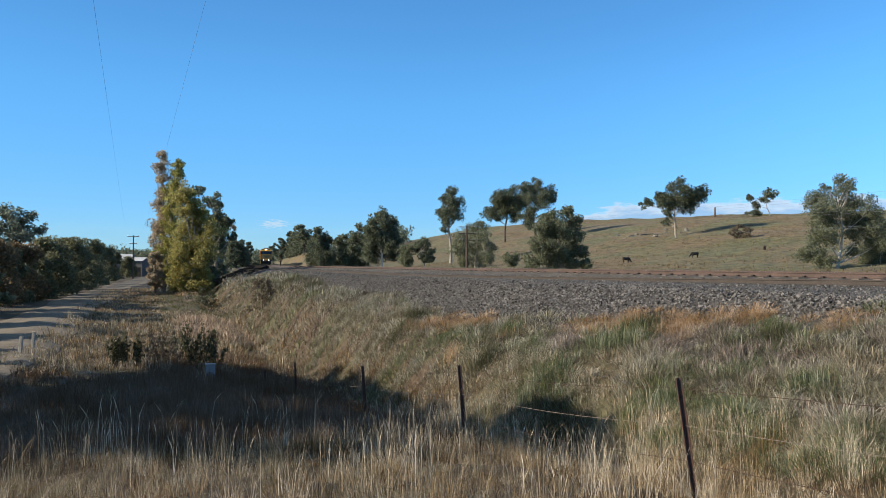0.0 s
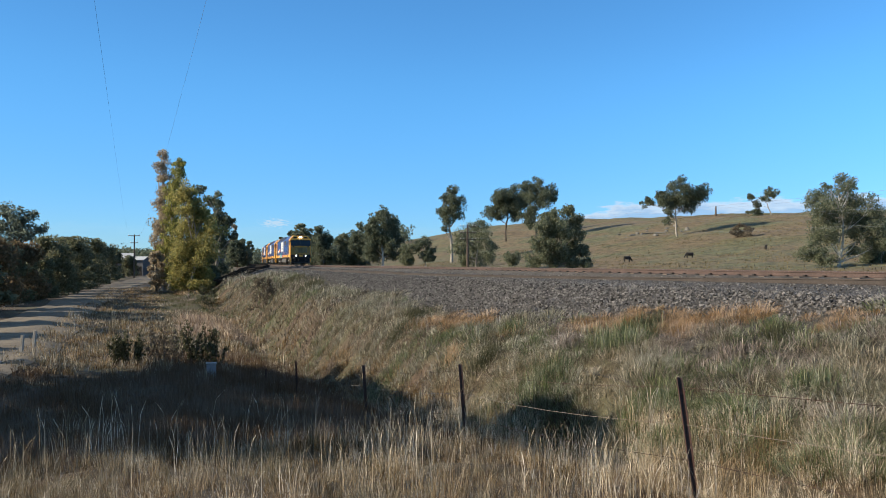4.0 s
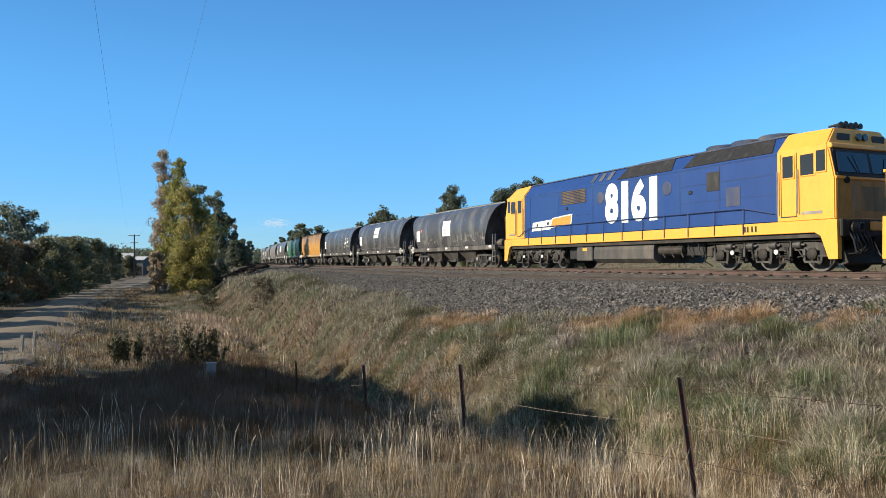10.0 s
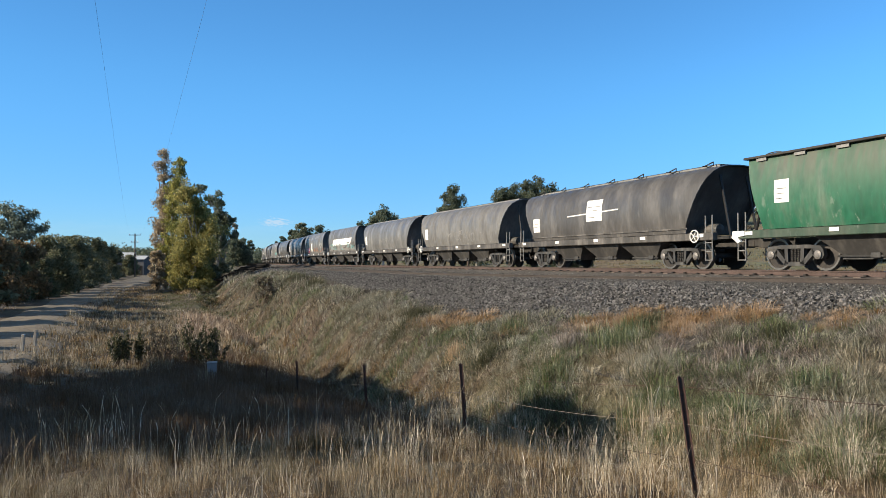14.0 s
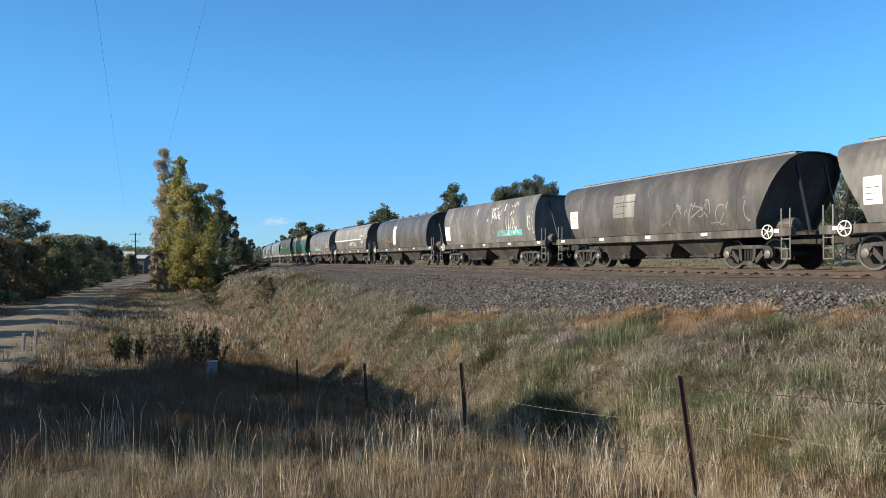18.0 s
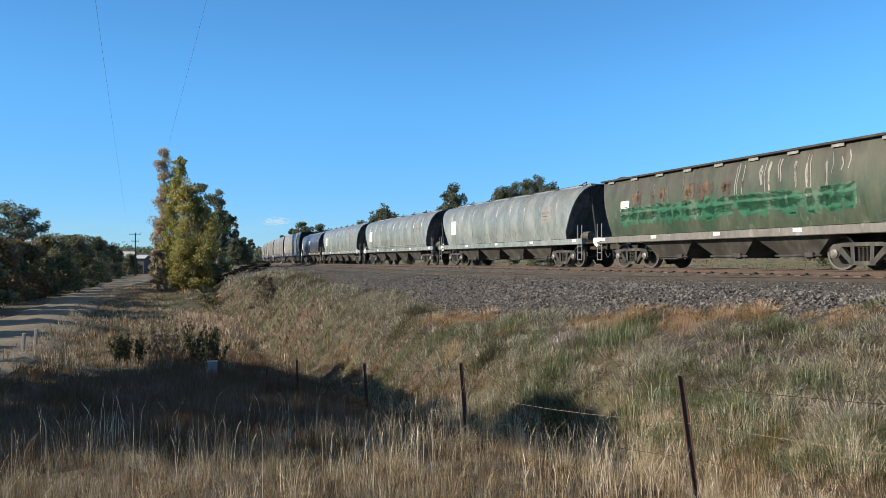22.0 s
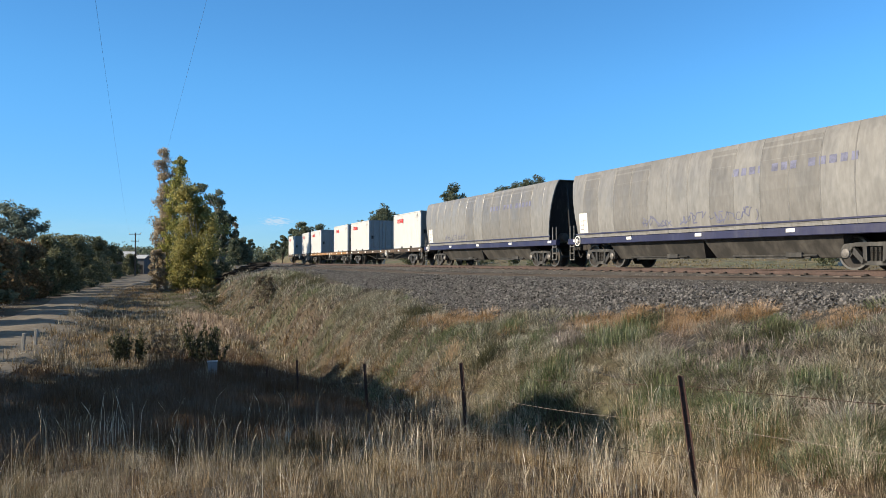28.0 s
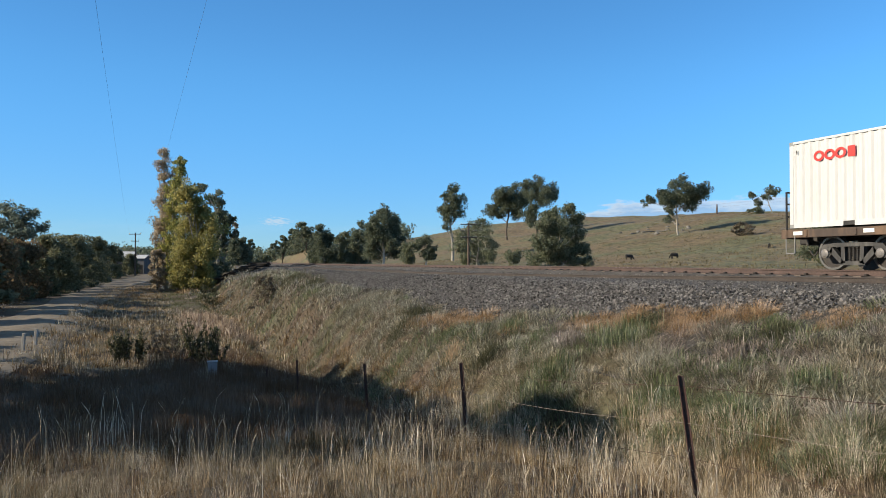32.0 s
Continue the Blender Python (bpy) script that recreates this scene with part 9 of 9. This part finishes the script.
# telegraph poles beyond the line
def telegraph_pole(x, y, h, lean=0.0):
    z = ground_z(x, y) - 0.2
    p = empty("telegraph_pole", Matrix.Translation((x, y, z)) @ Matrix.Rotation(math.radians(20), 4, "Z"))
    bm = bm_new()
    tube(bm, (0, 0, -0.5), (lean, 0, h), 0.19, 10, 0.14)
    part("post", bm, N["timber"], p)
    for k in range(3):
        zz = h - 0.25 - 1.0 * k
        bm = bm_new()
        box(bm, lean - 1.35, lean + 1.35, -0.18, -0.08, zz - 0.06, zz + 0.06, 0.01)
        arm = part("crossarm", bm, N["timber"], p)
        for q in (-1.2, -0.75, 0.75, 1.2):
            bm = bm_new()
            lathe(bm, [(0.02, 0.0), (0.05, 0.02), (0.05, 0.10), (0.03, 0.15)], (lean + q, -0.13, zz + 0.06), "z", 8)
            part("insulator", bm, N["porcelain"], arm)
        bm = bm_new()
        for q in (-1, 1):
            tube(bm, (lean, -0.13, zz - 0.55), (lean + q * 0.7, -0.13, zz - 0.06), 0.015, 5)
        part("brace", bm, N["timber"], p)
    tagged(p, "dark timber telegraph pole with three crossarms", "pole", "telegraph poles beyond the line")
    return Vector((x, y, z + h))


POLES = [telegraph_pole(*q) for q in ((3.9, 112.0, 7.2), (-28.6, 205.0, 7.0), (-43.0, 232.0, 6.6), (-48.5, 252.0, 6.6), (-60.0, 300.0, 6.8))]
for _k in range(3):
    for _q in (-1.1, 1.1):
        bm_w = bm_new()
        pts_w = [Vector((62.0, -60.0, 6.5))] + POLES
        line_w = []
        for a_w, b_w in zip(pts_w[:-1], pts_w[1:]):
            for i_w in range(11 if b_w is pts_w[-1] else 10):
                t_w = i_w / 10
                line_w.append(a_w.lerp(b_w, t_w) + Vector((_q * 0.94, _q * 0.34, -0.15 - _k - 1.6 * math.sin(math.pi * t_w) * (b_w - a_w).length / 170)))
        path_tube(bm_w, line_w, 0.0042, 4)
        tagged(part("telegraph_wire", bm_w, N["cable"], None), "thin telegraph wire slung between the timber poles", "wire", "telegraph wires")


# power pole at the end of the road and its two wires over the camera
def power_pole():
    x, y = -65.6, 156.0
    z = ground_z(x, y) - 0.2
    p = empty("power_pole", Matrix.Translation((x, y, z)))
    bm = bm_new()
    tube(bm, (0, 0, -0.5), (0, 0, 9.5), 0.17, 10, 0.12)
    part("post", bm, N["timber"], p)
    for zz, w in ((9.2, 1.25), (7.7, 0.8)):
        bm = bm_new()
        box(bm, -w, w, -0.18, -0.08, zz - 0.07, zz + 0.07, 0.01)
        arm = part("crossarm", bm, N["timber"], p)
        for q in (-w + 0.1, w - 0.1):
            bm = bm_new()
            lathe(bm, [(0.03, 0.0), (0.08, 0.03), (0.08, 0.15), (0.04, 0.22)], (q, -0.13, zz + 0.07), "z", 8)
            part("insulator", bm, N["porcelain"], arm)
    tagged(p, "grey timber power pole with two crossarms", "pole")
    return Vector((x, y, z + 9.3))


PP = power_pole()
for _side, _mid, _end in ((-1.1, (-8.6, 18.0, 6.7), (14.0, -38.0, 8.5)), (1.1, (-5.8, 18.0, 6.9), (17.0, -38.0, 8.5))):
    bm_w = bm_new()
    a_w, m_w, e_w = PP + Vector((_side, 0, 0)), Vector(_mid), Vector(_end)
    line_w = []
    for i_w in range(41):
        t_w = i_w / 40
        if t_w < 0.7:
            q_w = a_w.lerp(m_w, t_w / 0.7)
            q_w = q_w + Vector((0, 0, -1.2 * math.sin(math.pi * t_w / 0.7)))
        else:
            q_w = m_w.lerp(e_w, (t_w - 0.7) / 0.3)
        line_w.append(q_w)
    path_tube(bm_w, line_w, 0.0034, 4)
    tagged(part("power_line", bm_w, N["cable"], None), "thin overhead power line crossing the sky", "wire", "power lines")


# cattle
COWS = []


def cow(x, y, turn, label, grazing=True, size=1.0):
    c = empty("cow", Matrix.Translation((x, y, ground_z(x, y))) @ Matrix.Rotation(radians(turn), 4, "Z"))
    s = size
    vs, fs = [], []
    rings = [(-0.82, 1.05, 0.10, 0.14), (-0.74, 1.02, 0.24, 0.32), (-0.45, 0.96, 0.30, 0.38), (0.0, 0.92, 0.33, 0.40), (0.40, 0.95, 0.30, 0.39), (0.66, 1.00, 0.23, 0.32), (0.80, 1.05, 0.12, 0.18)]
    for x_, z_, ry, rz in rings:
        for k in range(12):
            a = 2 * math.pi * k / 12
            vs.append((s * x_, s * ry * math.cos(a), s * (z_ + rz * math.sin(a) * (1.0 if math.sin(a) < 0 else 0.85))))
    for i in range(len(rings) - 1):
        for k in range(12):
            fs.append((i * 12 + k, i * 12 + (k + 1) % 12, (i + 1) * 12 + (k + 1) % 12, (i + 1) * 12 + k))
    part("body", mesh_np("body", vs, fs, N["hide"], True), None, c)
    for lx in (-0.62, 0.55):
        for ly in (-0.17, 0.17):
            bm = bm_new()
            limb(bm, (s * lx, s * ly, s * 0.85), (s * (lx + 0.03), s * ly, 0.0), s * 0.12, s * 0.05, 0.02, 4, 8)
            part("leg", bm, N["hide"], c, smooth=True)
    hz = 0.32 if grazing else 1.25
    bm = bm_new()
    limb(bm, (s * 0.66, 0, s * 1.08), (s * 1.08, 0, s * (hz + 0.22)), s * 0.22, s * 0.13, 0.02, 4, 10)
    part("neck", bm, N["hide"], c, smooth=True)
    bm = bm_new()
    end = (s * 1.30, 0, s * (hz - 0.18)) if grazing else (s * 1.42, 0, s * (hz + 0.05))
    limb(bm, (s * 1.02, 0, s * (hz + 0.28)), end, s * 0.15, s * 0.085, 0.0, 3, 10)
    head = part("head", bm, N["hide"], c, smooth=True)
    for q in (-1, 1):
        bm = bm_new()
        limb(bm, (s * 1.05, q * s * 0.10, s * (hz + 0.3)), (s * 1.03, q * s * 0.27, s * (hz + 0.33)), s * 0.05, s * 0.02, 0.0, 2, 6)
        part("ear", bm, N["hide"], head)
    bm = bm_new()
    limb(bm, (-s * 0.82, 0, s * 1.15), (-s * 0.90, 0, s * 0.45), s * 0.03, s * 0.025, 0.05, 4, 6)
    part("tail", bm, N["hide"], c)
    tagged(c, label, "cow", "cattle in the paddock")
    COWS.append((c, x, y, turn))
    return c


cow(29.65, 117.4, 12, "black cow grazing with its head down", True, 0.72)
cow(39.5, 113.9, 185, "black cow walking slowly across the pasture", True, 0.72)
cow(50.6, 114.4, 70, "black calf standing on the green slope", True, 0.6)


# farm sheds behind the hedge
def shed(x, y, w, d, wall_h, ridge, turn, label):
    z = ground_z(x, y) - 0.1
    b = empty("farm_shed", Matrix.Translation((x, y, z)) @ Matrix.Rotation(radians(turn), 4, "Z"))
    for s in (-1, 1):
        bm = bm_new()
        box(bm, -w / 2, w / 2, min(s * d / 2, s * (d / 2 - 0.12)), max(s * d / 2, s * (d / 2 - 0.12)), 0, wall_h)
        part("wall", bm, N["wall"], b)
        bm = bm_new()
        prism(bm, [(-d / 2 + 0.13, 0), (d / 2 - 0.13, 0), (d / 2 - 0.13, wall_h), (0, ridge - 0.05), (-d / 2 + 0.13, wall_h)], min(s * w / 2, s * (w / 2 - 0.12)), max(s * w / 2, s * (w / 2 - 0.12)))
        part("gable", bm, N["wall"], b)
        vs, fs = [], []
        n = int(w / 0.3)
        for k in range(2 * n + 1):
            xx = -w / 2 - 0.3 + (w + 0.6) * k / (2 * n)
            o = 0.03 if k % 2 else 0.0
            vs += [(xx, s * (d / 2 + 0.35), wall_h - 0.1 + o), (xx, 0, ridge + 0.02 + o)]
        for k in range(2 * n):
            fs.append((2 * k, 2 * k + 1, 2 * k + 3, 2 * k + 2))
        part("roof", mesh_np("roof", vs, fs, N["tin"]), None, b, "pale corrugated iron roof")
    bm = bm_new()
    box(bm, -1.2, 1.2, -d / 2 - 0.03, -d / 2 + 0.02, 0.1, 2.3)
    part("door", bm, N["black_timber"], b, "dark open doorway")
    for q in (-w / 2 + 1.0, w / 2 - 1.0):
        bm = bm_new()
        box(bm, q - 0.45, q + 0.45, -d / 2 - 0.03, -d / 2 + 0.02, 1.2, 2.1)
        part("window", bm, V["glass"], b)
    tagged(b, label, "shed")


shed(-78.6, 181.0, 4.6, 5.0, 3.9, 5.5, 6, "low farm shed with a pale iron roof")
shed(-73.2, 178.0, 3.0, 4.0, 3.9, 4.7, -4, "small white-roofed outbuilding beside the road")
bm_t = bm_new()
lathe(bm_t, [(0.02, 1.5), (1.3, 1.45), (1.9, 1.25), (2.05, 0.9), (2.05, 0.0)], (0, 0, 0), "z", 24)
tank_ob = part("water_tank", bm_t, N["tin"], None, smooth=True)
tank_ob.matrix_world = Matrix.Translation((-73.0, 158.0, ground_z(-73.0, 158.0)))
tagged(tank_ob, "squat pale concrete water tank by the hedge", "tank")


# marker posts by the road, a small service box
for _x, _y, _h in ((-18.0, 31.4, 0.75), (-18.7, 33.6, 0.85)):
    bm_p = bm_new()
    box(bm_p, -0.06, 0.06, -0.06, 0.06, -0.3, _h, 0.01)
    p_ob = part("marker_post", bm_p, N["pale_timber"], None)
    p_ob.matrix_world = Matrix.Translation((_x, _y, ground_z(_x, _y))) @ Matrix.Rotation(0.08, 4, "Y")
    tagged(p_ob, "short silvered timber marker post in the grass", "post", "marker posts by the road")


def service_box():
    x, y = -8.55, 27.2
    b = empty("service_box", Matrix.Translation((x, y, ground_z(x, y))) @ Matrix.Rotation(0.3, 4, "Z"))
    bm = bm_new()
    box(bm, -0.17, 0.17, -0.12, 0.12, 0.1, 0.62, 0.02)
    part("cabinet", bm, N["boxgrey"], b)
    bm = bm_new()
    box(bm, -0.19, 0.19, -0.14, 0.14, 0.60, 0.65, 0.015)
    part("lid", bm, N["boxgrey"], b)
    bm = bm_new()
    tube(bm, (0, 0, -0.3), (0, 0, 0.12), 0.05, 8)
    part("stand", bm, N["post"], b)
    tagged(b, "small pale grey service box standing in the grass", "box")


service_box()


# a made-up ridge of black timbers, in place of a dark shaded cut
def dark_ridge():
    r = random.Random(4)
    h = tagged(empty("dark_ridge"), "long ridge of black timbers standing in for a shaded cut beside the line", "timber heap")
    bm0 = bm_new()
    box(bm0, -1.25, 1.25, -0.13, 0.13, 0, 0.14, 0.012)
    me = bpy.data.meshes.new("old_sleeper")
    bm0.to_mesh(me)
    bm0.free()
    me.materials.append(N["black_timber"])
    # stacked in a long low ridge that climbs the bank towards the line
    for col in range(16):
        t = col / 15
        x, y, top = -27.6 + 4.3 * t, 92.0 + 0.9 * t, -1.75 + 1.95 * t
        z = float(surf(np.array([x]), np.array([y]))[0])
        for row in range(9):
            if row and z + 0.14 * row + 0.14 > top:
                break
            for q in range(2):
                o = part("old_sleeper", me, None, h)
                o.matrix_basis = Matrix.Translation((x + r.uniform(-0.2, 0.2), y + 0.4 * q, z + 0.14 * row)) @ Matrix.Rotation(r.uniform(-0.35, 0.35), 4, "Z") @ Matrix.Rotation(r.uniform(-0.14, 0.02), 4, "Y")


dark_ridge()


# odds and ends on the bank and on the hill
def stick(x, y, z, length, turn, tilt, material, name, label, category, r=0.05):
    bm = bm_new()
    limb(bm, (-length / 2, 0, 0), (length / 2, 0, 0.04), r, r * 0.55, 0.06, 5, 7)
    o = part(name, bm, material, None, smooth=True)
    o.matrix_world = Matrix.Translation((x, y, z)) @ Matrix.Rotation(radians(turn), 4, "Z") @ Matrix.Rotation(radians(tilt), 4, "Y")
    return tagged(o, label, category)


stick(4.0, 21.6, -1.13, 0.75, -18, -8, N["pale_timber"], "broken_timber", "broken pale timber lying on the ballast", "timber")
stick(4.55, 21.5, -1.08, 0.5, 25, -14, N["black_timber"], "broken_timber", "short dark stick lying on the ballast", "timber", 0.035)


def tuft(x, y, h, spread, n, material, label, seed):
    r = np.random.default_rng(seed)
    px_, py_ = r.normal(x, spread, n), r.normal(y, spread, n)
    v, f = blades(px_, py_, h, 0.012, r, 0.9)
    o = new("grass_tuft", mesh_np("grass_tuft", v, f, material))
    return tagged(o, label, "grass tuft", kind="stuff")


tuft(0.32, 21.6, 0.42, 0.13, 420, N["tuft"], "pale cream tuft of dead grass on the bank", 3)
tuft(2.2, 16.6, 0.5, 0.35, 800, M["greenish"], "dark green tussock beside the hollow in the gully", 5)
tuft(4.2, 17.2, 0.45, 0.4, 900, M["greenish"], "dark green tussock above the hollow in the gully", 6)
tuft(-12.0, 50.0, 0.6, 0.6, 500, M["grey_brush"], "grey dry brush on the embankment", 7)


for _k, (_x, _y, _h, _s, _m, _lab) in enumerate((
        (-10.5, 51.7, 0.75, 0.9, "shrub", "low dark green scrub on the ballast edge"), (-8.2, 46.7, 0.7, 0.7, "shrub", "low dark green scrub on the ballast edge"),
        (-5.3, 39.9, 0.5, 0.5, "greygreen", "grey-green tussock on the embankment"), (-1.0, 27.8, 0.5, 0.35, "shrub", "dark green tussock at the ballast edge"),
        (2.0, 21.3, 0.42, 0.3, "greenish", "green tussock on the embankment"), (3.1, 18.0, 0.42, 0.28, "brown_grass", "withered brown tussock on the embankment"),
        (4.9, 17.5, 0.36, 0.25, "shrub", "dark green tussock on the embankment"), (5.5, 13.8, 0.38, 0.25, "brown_grass", "withered brown tussock on the embankment"),
        (5.8, 11.6, 0.45, 0.3, "greenish", "green tussock on the embankment"), (6.4, 14.0, 0.34, 0.22, "shrub", "dark green tussock on the embankment"),
        (-1.7, 26.8, 0.5, 0.4, "shrub", "dark green tussock on the embankment"), (1.2, 19.7, 0.45, 0.3, "shrub", "dark green tussock on the embankment"))):
    tuft(_x, _y, _h, _s * 0.6, 520, M[_m], _lab, 60 + _k)


def reeds():
    r = np.random.default_rng(31)
    x, y = scatter(2600, 2.4, 6.0, 46, 60, r, 0.35, 14)
    v, f = blades(x, y, 0.8, 0.05, r, 0.75)
    tagged(new("dead_reeds", mesh_np("dead_reeds", v, f, N["reed"])), "bed of dead rust-pink reeds in the gully", "reeds", kind="stuff")


reeds()


def rock(x, y, s, seed):
    r = random.Random(seed)
    bm = bm_new()
    bmesh.ops.create_icosphere(bm, subdivisions=2, radius=s)
    for v in bm.verts:
        v.co = Vector((v.co.x * 1.4, v.co.y, v.co.z * 0.7)) * r.uniform(0.8, 1.15)
    o = part("field_rock", bm, N["rock"], None)
    o.matrix_world = Matrix.Translation((x, y, ground_z(x, y) + s * 0.15)) @ Matrix.Rotation(r.random() * 6, 4, "Z")
    return tagged(o, "grey field rock on the hillside", "rock", "field rocks")


for _k in range(12):
    rock(46.0 + 2.1 * _k % 13 + 0.6 * _k, 183.0 + 3.7 * ((_k * 5) % 7) - 0.8 * _k, 0.35 + 0.09 * (_k % 4), _k)
for _x, _y, _l, _t in ((52.3, 186.1, 3.6, 15), (54.6, 183.0, 2.6, -30), (57.8, 176.5, 3.0, 70), (49.5, 190.0, 2.4, 40)):
    stick(_x, _y, ground_z(_x, _y) + 0.2, _l, _t, -4, N["rock"], "fallen_log", "grey fallen log on the hillside", "log", 0.2)
bm_s = bm_new()
limb(bm_s, (0, 0, -0.3), (0.1, 0, 2.9), 0.32, 0.16, 0.04, 5, 8)
s_ob = part("tree_stump", bm_s, N["timber"], None, smooth=True)
s_ob.matrix_world = Matrix.Translation((79.0, 211.0, ground_z(79.0, 211.0)))
tagged(s_ob, "tall dark dead stump on the skyline", "stump")


# woods in the distance
def far_woods():
    r = np.random.default_rng(77)
    c, rad = [], []
    for az0, az1, d0, d1, n, h0, h1 in ((-0.50, -0.17, 330, 470, 330, 6, 11), (-0.17, -0.05, 300, 420, 120, 6, 10), (-0.46, -0.38, 195, 240, 26, 4, 7), (-0.30, -0.215, 250, 300, 60, 3, 6), (-0.215, -0.15, 215, 260, 46, 3, 6)):
        for k in range(n):
            a, d = r.uniform(az0, az1), r.uniform(d0, d1)
            x, y = a * d, d
            lat, _ = lateral([x], [y])
            if abs(lat[0]) < 9:
                continue
            h = r.uniform(h0, h1)
            z = ground_z(x, y)
            for q in range(5):
                c.append((x + r.normal(0, h * 0.22), y + r.normal(0, h * 0.22), z + h * r.uniform(0.25, 0.9)))
                rad.append(h * r.uniform(0.18, 0.3))
    c2, rad2 = [], []
    for k in range(260):
        a, d = r.uniform(-0.56, -0.10), r.uniform(640, 900)
        h = r.uniform(12, 21)
        if abs(lateral([a * d], [d])[0][0]) < 9:
            continue
        for q in range(4):
            c2.append((a * d + r.normal(0, h * 0.3), d + r.normal(0, 5), -4 + h * r.uniform(0.1, 0.85)))
            rad2.append(h * r.uniform(0.2, 0.32))
    for k in range(44):
        a, d = r.uniform(-0.268, -0.215), r.uniform(780, 900)
        h = r.uniform(15, 22)
        for q in range(4):
            c2.append((a * d + r.normal(0, h * 0.3), d + r.normal(0, 5), -4 + h * r.uniform(0.1, 0.85)))
            rad2.append(h * r.uniform(0.2, 0.32))
    v, f = leaves(np.array(c), np.array(rad), 16, 0.56, 0.8, r)
    v2, f2 = leaves(np.array(c2), np.array(rad2), 22, 1.6, 0.8, r)
    v, f = np.concatenate([v, v2]), np.concatenate([f, f2 + len(v)])
    tagged(new("far_woods", mesh_np("far_woods", v, f, M["gum"])), "distant dark green woods along the horizon", "woods", kind="stuff")


far_woods()

# ---------------------------------------------------------------- the train's run
def run(t):
    """Arc length that the train's zero mark has reached."""
    u = (t - 20.0) / 10.0
    return 10 * (3.87824 + 22.78627 * u + 0.184782 * u ** 2 - 0.121065 * u ** 3 - 0.010421 * u ** 4)


def vehicle_pose(mid, half, t):
    """Pose of a vehicle whose middle lies at mid on the train, with bogies half a wheelbase away."""
    s = run(t) + mid
    xa, ya, _ = track_at(s - half)
    xb, yb, _ = track_at(s + half)
    return Matrix.Translation(((xa + xb) / 2, (ya + yb) / 2, 0)) @ Matrix.Rotation(math.atan2(yb - ya, xb - xa), 4, "Z")


TIMES = [i * 0.5 for i in range(65)]


def motions():
    for ob, mid, half, off in TRAIN:
        lift = 1.23 if off else 0.0
        walk(ob, [(t, vehicle_pose(mid, half, t) @ Matrix.Translation((off, 0, lift))) for t in TIMES])
    # the wheels roll while the train is near
    place = {ob.name: (mid, off) for ob, mid, half, off in TRAIN}
    for wheel, x, q, r, ob in WHEELS:
        mid = place[ob.name][0] + x
        near = [k / FPS for k in range(int(32 * FPS) + 1) if -112 < run(k / FPS) + mid < -32]
        rows = [(t, Matrix.Translation((q, 0, r)) @ Matrix.Rotation((run(t) + mid) / r, 4, "Y")) for t in near]
        if rows:
            head_, tail_ = ([(0.0, rows[0][1])] if near[0] > 0 else []), ([(32.0, rows[-1][1])] if near[-1] < 32 else [])
            walk(wheel, head_ + rows + tail_)
    # one cow ambles, the others shift a little as they graze
    for (c, x, y, turn), (dx, dy) in zip(COWS, ((0.2, 0.1), (-3.4, 0.2), (0.5, 0.2))):
        rows = []
        for k in range(9):
            t = 4.0 * k
            gone = float(np.interp(t, (0, 3.5, 7.5, 14, 32), (0, 0.23, 0.57, 0.8, 1.0))) if dx < -1 else t / 32
            px_, py_ = x + dx * gone, y + dy * gone
            rows.append((t, Matrix.Translation((px_, py_, ground_z(px_, py_))) @ Matrix.Rotation(radians(turn + 3 * math.sin(k)), 4, "Z")))
        walk(c, rows)


motions()
